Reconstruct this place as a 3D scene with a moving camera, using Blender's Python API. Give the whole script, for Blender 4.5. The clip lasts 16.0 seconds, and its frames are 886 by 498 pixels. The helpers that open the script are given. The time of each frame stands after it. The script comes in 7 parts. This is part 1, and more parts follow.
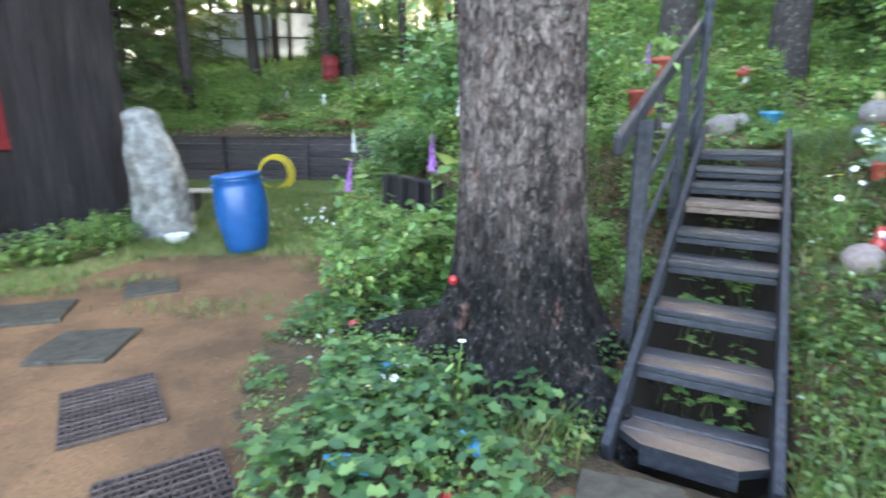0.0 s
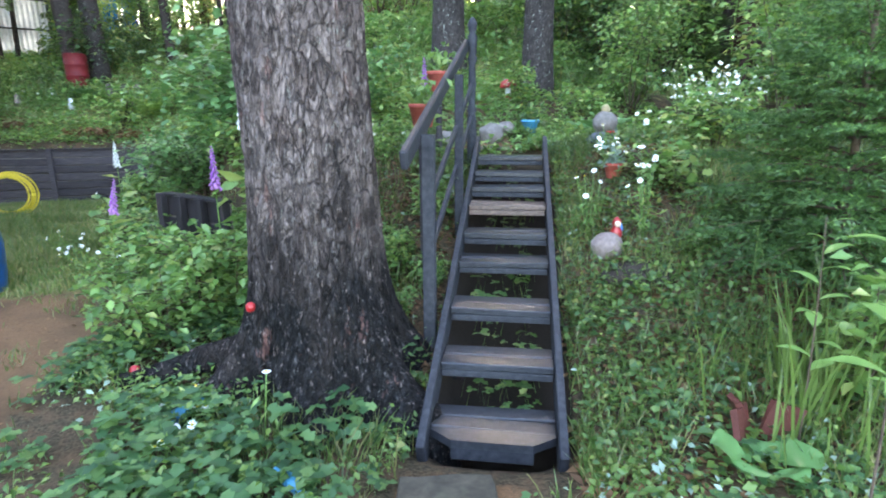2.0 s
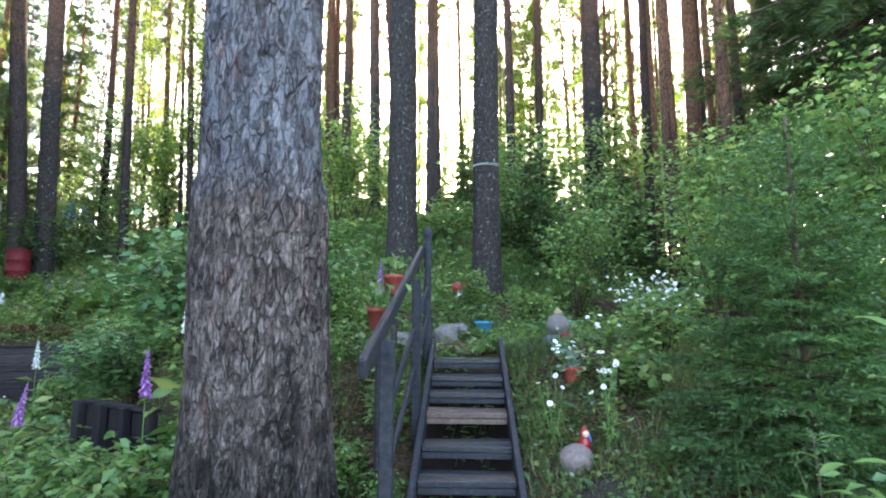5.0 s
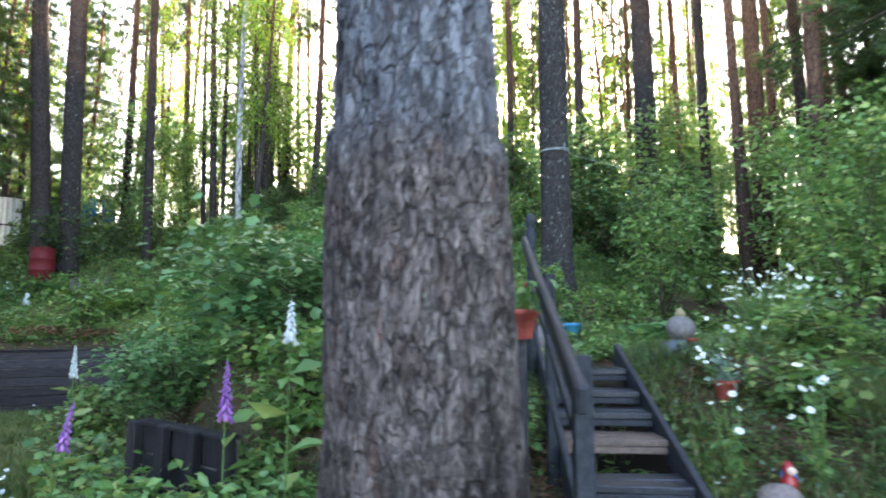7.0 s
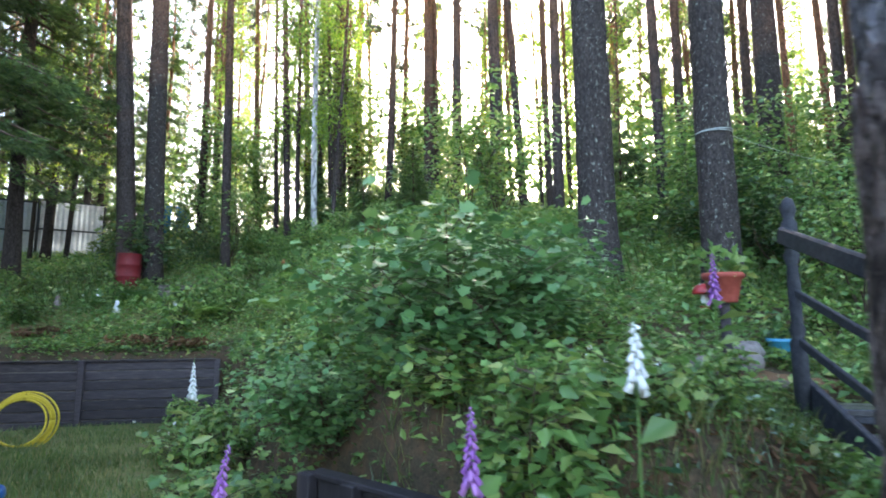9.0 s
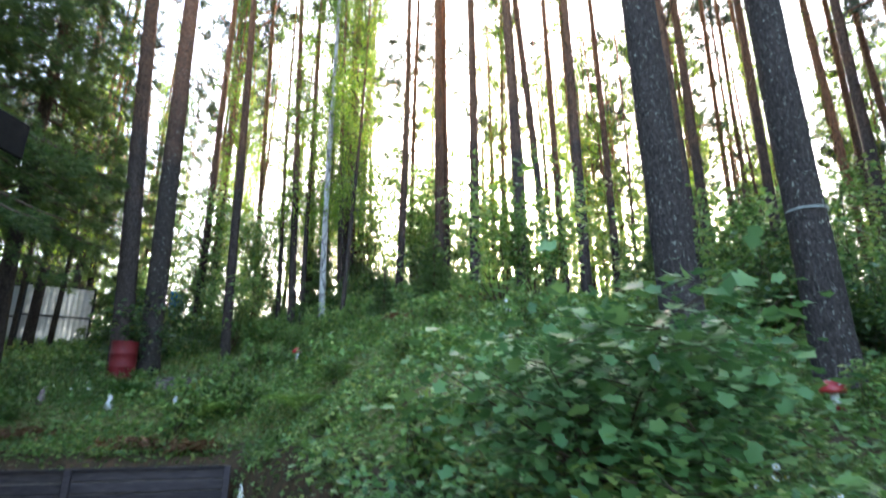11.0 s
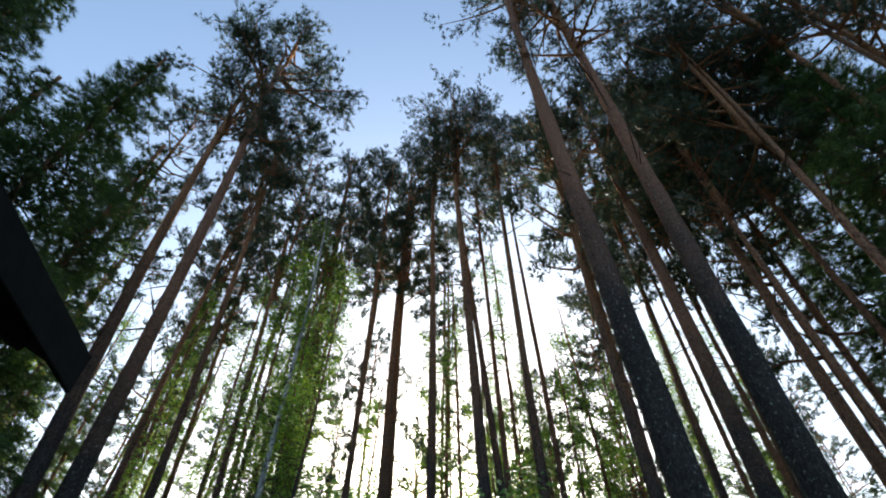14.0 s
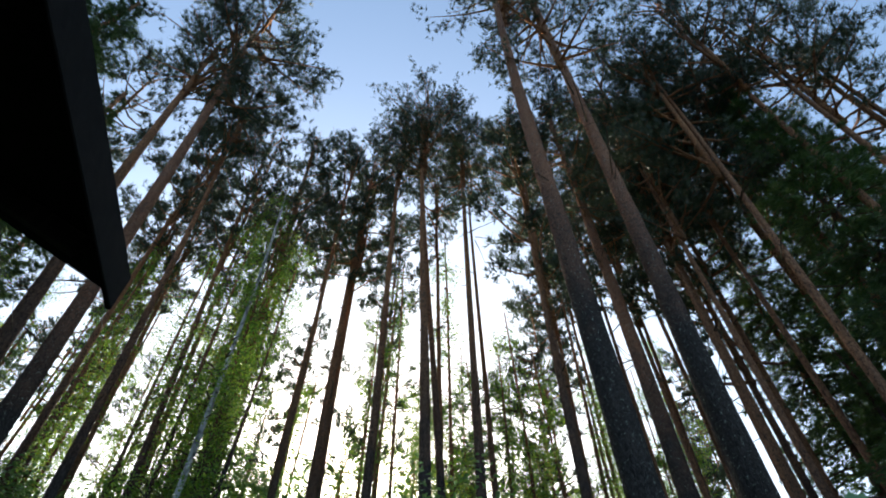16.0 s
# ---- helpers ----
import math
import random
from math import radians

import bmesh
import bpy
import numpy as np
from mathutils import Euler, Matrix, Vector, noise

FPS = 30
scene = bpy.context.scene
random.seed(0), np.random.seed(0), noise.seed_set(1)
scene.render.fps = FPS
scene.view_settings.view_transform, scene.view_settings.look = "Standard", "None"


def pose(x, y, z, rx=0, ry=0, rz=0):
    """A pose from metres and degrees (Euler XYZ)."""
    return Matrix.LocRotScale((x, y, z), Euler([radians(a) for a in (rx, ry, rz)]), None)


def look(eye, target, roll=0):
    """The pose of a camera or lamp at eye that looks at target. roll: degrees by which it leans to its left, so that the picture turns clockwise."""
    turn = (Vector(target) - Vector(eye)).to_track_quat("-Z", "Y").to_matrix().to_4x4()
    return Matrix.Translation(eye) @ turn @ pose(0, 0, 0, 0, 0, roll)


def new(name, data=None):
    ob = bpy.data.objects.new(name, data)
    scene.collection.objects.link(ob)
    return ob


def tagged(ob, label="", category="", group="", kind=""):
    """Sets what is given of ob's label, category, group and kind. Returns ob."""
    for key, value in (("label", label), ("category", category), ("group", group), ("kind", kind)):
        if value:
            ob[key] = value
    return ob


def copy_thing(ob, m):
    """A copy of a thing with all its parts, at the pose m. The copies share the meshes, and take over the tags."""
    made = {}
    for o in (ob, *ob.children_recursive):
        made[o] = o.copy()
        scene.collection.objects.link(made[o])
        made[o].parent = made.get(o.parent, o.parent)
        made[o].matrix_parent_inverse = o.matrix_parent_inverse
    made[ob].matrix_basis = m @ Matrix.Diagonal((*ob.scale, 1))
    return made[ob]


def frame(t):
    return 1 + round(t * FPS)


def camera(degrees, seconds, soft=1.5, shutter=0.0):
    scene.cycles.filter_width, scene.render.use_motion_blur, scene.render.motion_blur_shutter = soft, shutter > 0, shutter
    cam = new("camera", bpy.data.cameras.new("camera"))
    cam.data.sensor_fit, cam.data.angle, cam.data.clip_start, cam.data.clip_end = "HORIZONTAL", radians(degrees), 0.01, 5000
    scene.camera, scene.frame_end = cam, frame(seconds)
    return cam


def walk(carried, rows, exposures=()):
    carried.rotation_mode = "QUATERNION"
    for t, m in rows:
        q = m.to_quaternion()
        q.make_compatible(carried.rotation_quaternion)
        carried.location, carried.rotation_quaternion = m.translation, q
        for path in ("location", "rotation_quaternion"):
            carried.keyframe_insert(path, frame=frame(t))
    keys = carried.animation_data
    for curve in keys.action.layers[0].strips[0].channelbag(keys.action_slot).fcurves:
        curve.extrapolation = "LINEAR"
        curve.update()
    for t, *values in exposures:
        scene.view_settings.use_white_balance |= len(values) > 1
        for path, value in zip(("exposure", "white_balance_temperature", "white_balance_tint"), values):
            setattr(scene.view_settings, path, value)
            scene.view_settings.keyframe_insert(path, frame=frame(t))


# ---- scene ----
cam = camera(79.0, 16.0, soft=1.9, shutter=0.5)
ROWS = [
    (0, -0.020, -0.027, 1.514, -0.21, -13.92, 0.05),
    (0.5, -0.003, 0.015, 1.514, -9.88, -13.93, 0.19),
    (1, 0.005, 0.005, 1.530, -15.56, -13.95, 0.25),
    (1.5, 0.009, -0.006, 1.559, -19.26, -13.90, 0.35),
    (2, -0.003, -0.008, 1.582, -21.86, -13.64, 0.35),
    (2.5, 0.001, -0.004, 1.600, -23.54, -10.79, 0.40),
    (3, 0.004, -0.010, 1.606, -24.69, -5.29, 0.40),
    (3.5, 0.001, -0.011, 1.607, -25.55, 1.67, 0.38),
    (4, 0.002, -0.037, 1.603, -26.33, 6.93, 0.34),
    (6.5, -0.226, 0.943, 1.688, -27.84, 6.93, -0.06),
    (7, -0.396, 1.288, 1.662, -26.18, 6.93, -0.01),
    (7.5, -0.541, 1.743, 1.661, -23.67, 6.80, -0.01),
    (8, -0.701, 2.092, 1.661, -21.06, 6.95, -0.12),
    (10.5, -1.560, 3.638, 1.894, -21.98, 10.94, -0.09),
    (11, -1.700, 3.903, 1.855, -22.71, 16.73, -0.06),
    (11.5, -1.831, 4.144, 1.849, -23.20, 24.05, -0.08),
    (12, -1.978, 4.285, 1.875, -23.91, 31.94, -0.15),
    (12.5, -2.155, 4.438, 1.838, -25.91, 39.94, -0.10),
    (13, -2.355, 4.619, 1.764, -28.17, 47.79, -0.05),
    (13.5, -2.530, 4.791, 1.722, -30.38, 50.67, -0.07),
    (14, -2.696, 4.929, 1.711, -32.56, 50.71, 0.04),
    (14.5, -2.948, 5.013, 1.675, -36.01, 50.82, 0.07),
    (15, -3.122, 5.112, 1.602, -39.63, 50.84, 0.22),
    (15.5, -3.164, 5.252, 1.552, -41.41, 50.64, 0.25),
    (16, -3.169, 5.456, 1.509, -41.91, 50.53, 0.17),
]
walk(cam, [(t, pose(x, y, z, 90 + pitch, roll, yaw)) for t, x, y, z, yaw, pitch, roll in ROWS],
     [(0, 4.75, 7600, 16), (1.0, 4.65, 7300, 16), (2.4, 4.65, 7250, 17), (4.0, 4.0, 6950, 17), (8.2, 4.0, 6800, 16), (10.5, 3.95, 6600, 16), (11.0, 3.6, 6600, 14), (11.5, 2.9, 6600, 11), (12.0, 2.2, 6500, 8), (12.5, 1.9, 6400, 6), (13.5, 1.5, 6250, 4), (16, 1.5, 6250, 4)])

# ---- light: low evening sun ahead, behind the forest, and a pale sky ----
SUN_AZ, SUN_EL = radians(33), radians(17)          # azimuth from +y towards +x
world = bpy.data.worlds.new("sky")
scene.world = world
world.use_nodes = True
wn = world.node_tree
sky = wn.nodes.new("ShaderNodeTexSky")
sky.sky_type = "NISHITA"
sky.sun_disc = False
sky.sun_elevation, sky.sun_rotation = SUN_EL, SUN_AZ
sky.dust_density, sky.air_density, sky.ozone_density = 3.2, 1.0, 1.6
wn.links.new(sky.outputs[0], wn.nodes["Background"].inputs[0])
wn.nodes["Background"].inputs[1].default_value = 0.15
sun_data = bpy.data.lights.new("sun", "SUN")
sun_data.energy, sun_data.angle, sun_data.color = 2.4, radians(2), (1.0, 0.9, 0.76)
sun = new("sun", sun_data)
sun.matrix_world = look((30 * math.sin(SUN_AZ), 30 * math.cos(SUN_AZ), 30 * math.tan(SUN_EL)), (0, 0, 0))


# ---- materials ----
def nodes_of(name):
    m = bpy.data.materials.new(name)
    m.use_nodes = True
    return m, m.node_tree, m.node_tree.nodes["Principled BSDF"]


def ramp(nt, source, stops):
    r = nt.nodes.new("ShaderNodeValToRGB")
    while len(r.color_ramp.elements) < len(stops):
        r.color_ramp.elements.new(0.5)
    for e, (p, c) in zip(r.color_ramp.elements, stops):
        e.position, e.color = p, (*c, 1)
    nt.links.new(source, r.inputs[0])
    return r.outputs[0]


def coords(nt, stretch=(1, 1, 1)):
    g = nt.nodes.new("ShaderNodeNewGeometry")
    mp = nt.nodes.new("ShaderNodeMapping")
    mp.inputs["Scale"].default_value = stretch
    nt.links.new(g.outputs["Position"], mp.inputs[0])
    return mp.outputs[0]


def noise_tex(nt, vec, scale, detail=6.0, rough=0.6):
    n = nt.nodes.new("ShaderNodeTexNoise")
    n.inputs["Scale"].default_value, n.inputs["Detail"].default_value, n.inputs["Roughness"].default_value = scale, detail, rough
    nt.links.new(vec, n.inputs["Vector"])
    return n.outputs[0]


def mix(nt, a, b, fac, mode="MIX"):
    x = nt.nodes.new("ShaderNodeMix")
    x.data_type, x.blend_type = "RGBA", mode
    for s, v in ((0, fac), (6, a), (7, b)):
        if isinstance(v, (int, float)):
            x.inputs[s].default_value = v
        elif isinstance(v, tuple):
            x.inputs[s].default_value = (*v, 1)
        else:
            nt.links.new(v, x.inputs[s])
    return x.outputs[2]


def bump(nt, p, height, strength, dist):
    b = nt.nodes.new("ShaderNodeBump")
    b.inputs["Strength"].default_value, b.inputs["Distance"].default_value = strength, dist
    nt.links.new(height, b.inputs["Height"])
    nt.links.new(b.outputs[0], p.inputs["Normal"])


def surface(name, stops, scale, rough=0.7, stretch=(1, 1, 1), strength=0.4, dist=0.01, big=None, metal=0.0, vary=0.0):
    """A plain surface with grain at one scale and blotches at another."""
    m, nt, p = nodes_of(name)
    v = coords(nt, stretch)
    f = noise_tex(nt, v, scale)
    c = ramp(nt, f, stops)
    if big:
        f2 = noise_tex(nt, coords(nt), big[0], 4)
        c = mix(nt, c, big[1], ramp(nt, f2, [(big[2], (0, 0, 0)), (big[2] + 0.2, (1, 1, 1))]))
    if vary:
        o = nt.nodes.new("ShaderNodeObjectInfo")
        c = mix(nt, c, ramp(nt, o.outputs["Random"], [(0, (1 - vary,) * 3), (1, (1 + vary,) * 3)]), 1.0, "MULTIPLY")
    nt.links.new(c, p.inputs["Base Color"])
    p.inputs["Roughness"].default_value, p.inputs["Metallic"].default_value = rough, metal
    p.inputs["Specular IOR Level"].default_value = 0.5 if rough < 0.42 else 0.18
    bump(nt, p, f, strength, dist)
    return m


def leaf_mat(name, stops, trans=0.35, rough=0.3, tone=None):
    """Leaves: colour differs from leaf to leaf; thin, so some light passes through."""
    m, nt, p = nodes_of(name)
    g = nt.nodes.new("ShaderNodeNewGeometry")
    c = ramp(nt, g.outputs["Random Per Island"], stops)
    n = noise_tex(nt, coords(nt), 0.35, 3)
    c = mix(nt, c, tone or tuple(0.6 * k for k in stops[0][1]), ramp(nt, n, [(0.42, (0, 0, 0)), (0.68, (0.75, 0.75, 0.75))]))
    nt.links.new(c, p.inputs["Base Color"])
    p.inputs["Roughness"].default_value = rough
    p.inputs["Specular IOR Level"].default_value = 0.45
    t = nt.nodes.new("ShaderNodeBsdfTranslucent")
    tc = mix(nt, c, (1.2, 1.2, 0.95), 1.0, "MULTIPLY")
    nt.links.new(tc, t.inputs[0])
    s = nt.nodes.new("ShaderNodeMixShader")
    s.inputs[0].default_value = trans
    nt.links.new(p.outputs[0], s.inputs[1])
    nt.links.new(t.outputs[0], s.inputs[2])
    nt.links.new(s.outputs[0], nt.nodes["Material Output"].inputs[0])
    return m


def bark_mat(name, low, high, z0, z1, crack, plates=9.0, char=None, lichen=0.0, rough=0.85, depth=0.02, scaly=False):
    """Bark: dark cracks between long plates, changing from low to high colour up the stem."""
    m, nt, p = nodes_of(name)
    v = coords(nt, (1, 1, 0.36 if scaly else 0.5))
    warp = nt.nodes.new("ShaderNodeVectorMath")
    warp.operation = "MULTIPLY_ADD"
    nt.links.new(noise_tex(nt, v, 6), warp.inputs[0])
    warp.inputs[1].default_value = (0.12, 0.12, 0.12)
    nt.links.new(v, warp.inputs[2])
    vo = nt.nodes.new("ShaderNodeTexVoronoi")
    vo.feature = "DISTANCE_TO_EDGE"
    vo.inputs["Scale"].default_value = plates
    nt.links.new(warp.outputs[0], vo.inputs["Vector"])
    fine = noise_tex(nt, coords(nt, (1, 1, 0.35)), 40, 8, 0.7)
    sep = nt.nodes.new("ShaderNodeSeparateXYZ")
    g = nt.nodes.new("ShaderNodeNewGeometry")
    nt.links.new(g.outputs["Position"], sep.inputs[0])
    wob = nt.nodes.new("ShaderNodeMath")
    wob.operation = "MULTIPLY_ADD"
    nt.links.new(noise_tex(nt, coords(nt), 1.2, 5), wob.inputs[0])
    wob.inputs[1].default_value = (z1 - z0) * 0.9
    nt.links.new(sep.outputs[2], wob.inputs[2])
    mr = nt.nodes.new("ShaderNodeMapRange")
    mr.inputs[1].default_value, mr.inputs[2].default_value = z0 + (z1 - z0) * 0.45, z1 + (z1 - z0) * 0.45
    nt.links.new(wob.outputs[0], mr.inputs[0])
    lo = mix(nt, tuple(0.25 * k for k in low), tuple(1.4 * k for k in low), ramp(nt, fine, [(0.3, (0, 0, 0)), (0.7, (1, 1, 1))]))
    hi = mix(nt, tuple(0.65 * k for k in high), tuple(min(1, 1.25 * k) for k in high), fine)
    c = mix(nt, lo, hi, mr.outputs[0])
    patch = noise_tex(nt, coords(nt, (1, 1, 0.5)), 5, 5)
    c = mix(nt, c, tuple(1.5 * k for k in low), ramp(nt, patch, [(0.55, (0, 0, 0)), (0.75, (0.6, 0.6, 0.6))]))
    if lichen:
        sp = noise_tex(nt, coords(nt, (1, 1, 0.6)), 22, 4, 0.8)
        c = mix(nt, c, (0.42, 0.45, 0.38), ramp(nt, sp, [(0.6, (0, 0, 0)), (0.66, (lichen,) * 3)]))
    if char:
        mc = nt.nodes.new("ShaderNodeMapRange")
        mc.inputs[1].default_value, mc.inputs[2].default_value = char[1], char[0]
        wob2 = nt.nodes.new("ShaderNodeMath")
        wob2.operation = "MULTIPLY_ADD"
        nt.links.new(noise_tex(nt, coords(nt, (1, 1, 0.35)), 4, 6, 0.7), wob2.inputs[0])
        wob2.inputs[1].default_value = 1.5
        nt.links.new(sep.outputs[2], wob2.inputs[2])
        nt.links.new(wob2.outputs[0], mc.inputs[0])
        c = mix(nt, c, mix(nt, (0.003, 0.003, 0.0032), (0.03, 0.028, 0.028), ramp(nt, fine, [(0.4, (0, 0, 0)), (0.7, (1, 1, 1))])), mc.outputs[0])
        rust = noise_tex(nt, coords(nt, (1, 1, 0.4)), 7, 5, 0.7)
        c = mix(nt, c, (0.20, 0.095, 0.075), ramp(nt, rust, [(0.6, (0, 0, 0)), (0.67, (0.5, 0.5, 0.5))]))
        fleck = noise_tex(nt, coords(nt, (1, 1, 0.7)), 38, 4, 0.75)
        c = mix(nt, c, (0.2, 0.19, 0.175), ramp(nt, fleck, [(0.6, (0, 0, 0)), (0.66, (0.45, 0.45, 0.45))]))
    ridge = noise_tex(nt, coords(nt, (1, 1, 0.42)), plates * 1.3, 6, 0.7)
    cells = ramp(nt, vo.outputs["Distance"], [(0.02, (0, 0, 0)), (0.11, (1, 1, 1))])
    edge = mix(nt, cells, ramp(nt, ridge, [(0.43, (0, 0, 0)), (0.5, (1, 1, 1))]), 0.4)
    if scaly:
        # long plates: sharp dark joints at two sizes, each plate with a tint of its own
        warp.inputs[1].default_value = (0.09, 0.09, 0.09)
        tone = nt.nodes.new("ShaderNodeTexVoronoi")
        tone.inputs["Scale"].default_value = plates
        nt.links.new(warp.outputs[0], tone.inputs["Vector"])
        small = nt.nodes.new("ShaderNodeTexVoronoi")
        small.feature = "DISTANCE_TO_EDGE"
        small.inputs["Scale"].default_value = plates * 2.3
        nt.links.new(warp.outputs[0], small.inputs["Vector"])
        big_joint = ramp(nt, vo.outputs["Distance"], [(0.015, (0, 0, 0)), (0.075, (1, 1, 1))])
        small_joint = ramp(nt, small.outputs["Distance"], [(0.0, (0.35, 0.35, 0.35)), (0.05, (1, 1, 1))])
        broken = ramp(nt, noise_tex(nt, coords(nt, (1, 1, 0.6)), 9, 5, 0.6), [(0.4, (0, 0, 0)), (0.56, (1, 1, 1))])
        edge = mix(nt, mix(nt, big_joint, (1, 1, 1), mix(nt, (0, 0, 0), (0.75, 0.75, 0.75), broken)), small_joint, 0.8, "MULTIPLY")
        edge = mix(nt, edge, ramp(nt, ridge, [(0.40, (0.1, 0.1, 0.1)), (0.47, (1, 1, 1))]), 0.55, "MULTIPLY")
        c = mix(nt, c, ramp(nt, tone.outputs["Color"], [(0.15, (0.72, 0.68, 0.67)), (0.5, (1, 1, 1)), (0.85, (1.3, 1.28, 1.27))]), 1.0, "MULTIPLY")
        stain = noise_tex(nt, coords(nt, (1, 1, 0.7)), 3.2, 5, 0.65)
        c = mix(nt, c, tuple(0.22 * k for k in low), ramp(nt, stain, [(0.54, (0, 0, 0)), (0.63, (0.85, 0.85, 0.85))]))
        pale = noise_tex(nt, coords(nt, (1, 1, 0.45)), 30, 5, 0.75)
        c = mix(nt, c, tuple(min(1, 1.9 * k) for k in low), ramp(nt, pale, [(0.58, (0, 0, 0)), (0.66, (0.6, 0.6, 0.6))]))
    c = mix(nt, mix(nt, c, crack, 0.8 if scaly else 0.92), c, edge)
    nt.links.new(c, p.inputs["Base Color"])
    p.inputs["Roughness"].default_value = rough
    p.inputs["Specular IOR Level"].default_value = 0.1
    hgt = mix(nt, edge, fine, 0.35)
    bump(nt, p, hgt, 1.0, depth)
    return m


M_BARK_BIG = bark_mat("bark_old", (0.155, 0.122, 0.108), (0.172, 0.169, 0.178), 2.15, 2.4, (0.012, 0.010, 0.0095), 19.0, (1.35, 1.95), 0.25, depth=0.035, scaly=True)
M_BARK = bark_mat("bark_pine", (0.060, 0.050, 0.046), (0.34, 0.165, 0.10), 8.0, 13.5, (0.02, 0.017, 0.016), 20.0, None, 0.8)
M_BARK_FAR = bark_mat("bark_pine_far", (0.075, 0.06, 0.055), (0.36, 0.17, 0.085), 8.0, 18.0, (0.025, 0.02, 0.018), 14.0)
M_BARK_WARM = bark_mat("bark_pine_warm", (0.10, 0.06, 0.045), (0.30, 0.15, 0.085), 4.5, 9.0, (0.03, 0.02, 0.018), 14.0)
M_BIRCH = bark_mat("bark_birch", (0.36, 0.355, 0.34), (0.45, 0.44, 0.42), 2.0, 8.0, (0.05, 0.05, 0.05), 3.0)
M_TWIG = surface("twig_bark", [(0.3, (0.05, 0.035, 0.025)), (0.7, (0.12, 0.085, 0.06))], 30, 0.85)
M_PINE = leaf_mat("pine_needles", [(0, (0.028, 0.048, 0.027)), (0.6, (0.052, 0.078, 0.042)), (1, (0.10, 0.115, 0.06))], 0.3, 0.45)
# one spruce needle in two tints: shade painted dark, sunlight painted light
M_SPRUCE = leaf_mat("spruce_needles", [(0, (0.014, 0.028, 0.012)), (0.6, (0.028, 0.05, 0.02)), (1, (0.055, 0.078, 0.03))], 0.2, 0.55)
M_SPRUCE_LIT = leaf_mat("lit_spruce_needles", [(0, (0.03, 0.07, 0.02)), (0.6, (0.075, 0.14, 0.035)), (1, (0.15, 0.21, 0.055))], 0.3, 0.5)
M_YOUNG = leaf_mat("young_spruce_needles", [(0, (0.035, 0.09, 0.026)), (0.6, (0.07, 0.16, 0.04)), (1, (0.15, 0.27, 0.06))], 0.25, 0.45)
M_LEAF = leaf_mat("wild_leaves", [(0, (0.035, 0.085, 0.032)), (0.5, (0.08, 0.165, 0.05)), (0.85, (0.17, 0.26, 0.065)), (1, (0.3, 0.2801, 0.07371))], 0.35)
M_LIGHT = leaf_mat("fresh_leaves", [(0, (0.075, 0.16, 0.05)), (0.35, (0.14, 0.27, 0.075)), (0.75, (0.23, 0.37, 0.10)), (1, (0.42, 0.45, 0.15))], 0.4, tone=(0.09, 0.18, 0.055))
M_STRAWBERRY = leaf_mat("strawberry_leaves", [(0, (0.03, 0.085, 0.034)), (0.6, (0.07, 0.17, 0.055)), (1, (0.16, 0.27, 0.08))], 0.35, 0.5)
M_CURRANT = leaf_mat("currant_leaves", [(0, (0.06, 0.15, 0.055)), (0.6, (0.12, 0.26, 0.085)), (1, (0.22, 0.36, 0.12))], 0.3, 0.35)
M_BIRCHLEAF = leaf_mat("birch_leaves", [(0, (0.0966, 0.1932, 0.0287)), (0.6, (0.1788, 0.3036, 0.0345)), (1, (0.3312, 0.414, 0.046))], 0.5)
M_SILVER = leaf_mat("silver_leaves", [(0, (0.16, 0.24, 0.17)), (1, (0.32, 0.4, 0.31))], 0.2, 0.6)
M_GRASS = leaf_mat("grass_blades", [(0, (0.06, 0.115, 0.03)), (0.6, (0.125, 0.195, 0.05)), (1, (0.30, 0.26, 0.11))], 0.35)
M_SEEDLING = leaf_mat("seedling_leaves", [(0, (0.06, 0.13, 0.03)), (0.6, (0.12, 0.21, 0.05)), (1, (0.22, 0.29, 0.075))], 0.4)
M_FROND = leaf_mat("fern_fronds", [(0, (0.17, 0.31, 0.06)), (1, (0.34, 0.46, 0.11))], 0.45, tone=(0.15, 0.28, 0.06))
M_DRY = leaf_mat("dry_leaves", [(0, (0.12, 0.06, 0.03)), (1, (0.25, 0.13, 0.06))], 0.2, 0.8)
M_PETAL_W = leaf_mat("white_petals", [(0, (0.78, 0.8, 0.8)), (1, (0.85, 0.85, 0.83))], 0.2, 0.6, (0.75, 0.76, 0.78))
M_PETAL_P = leaf_mat("purple_petals", [(0, (0.35, 0.12, 0.45)), (1, (0.6, 0.28, 0.62))], 0.25, 0.5)
M_YELLOW = surface("yellow_florets", [(0.3, (0.6, 0.4, 0.03)), (0.7, (0.75, 0.55, 0.06))], 60, 0.7)
M_PAINT = surface("dark_grey_paint", [(0.3, (0.0154, 0.0165, 0.0198)), (0.55, (0.0303, 0.0319, 0.0374)), (0.8, (0.055, 0.055, 0.0605))], 26, 0.62, (1, 1, 1), 0.35, 0.004, (2.5, (0.05, 0.05, 0.055), 0.62))
M_TREAD = surface("worn_grey_tread", [(0.3, (0.010, 0.011, 0.014)), (0.55, (0.024, 0.026, 0.031)), (0.8, (0.055, 0.054, 0.056))], 30, 0.32, (1, 1, 1), 0.35, 0.004, (3.0, (0.034, 0.033, 0.034), 0.62))
M_BROWN = surface("bare_brown_tread", [(0.3, (0.05, 0.035, 0.03)), (0.7, (0.17, 0.11, 0.085))], 28, 0.4, (1, 1, 1), 0.4, 0.004)
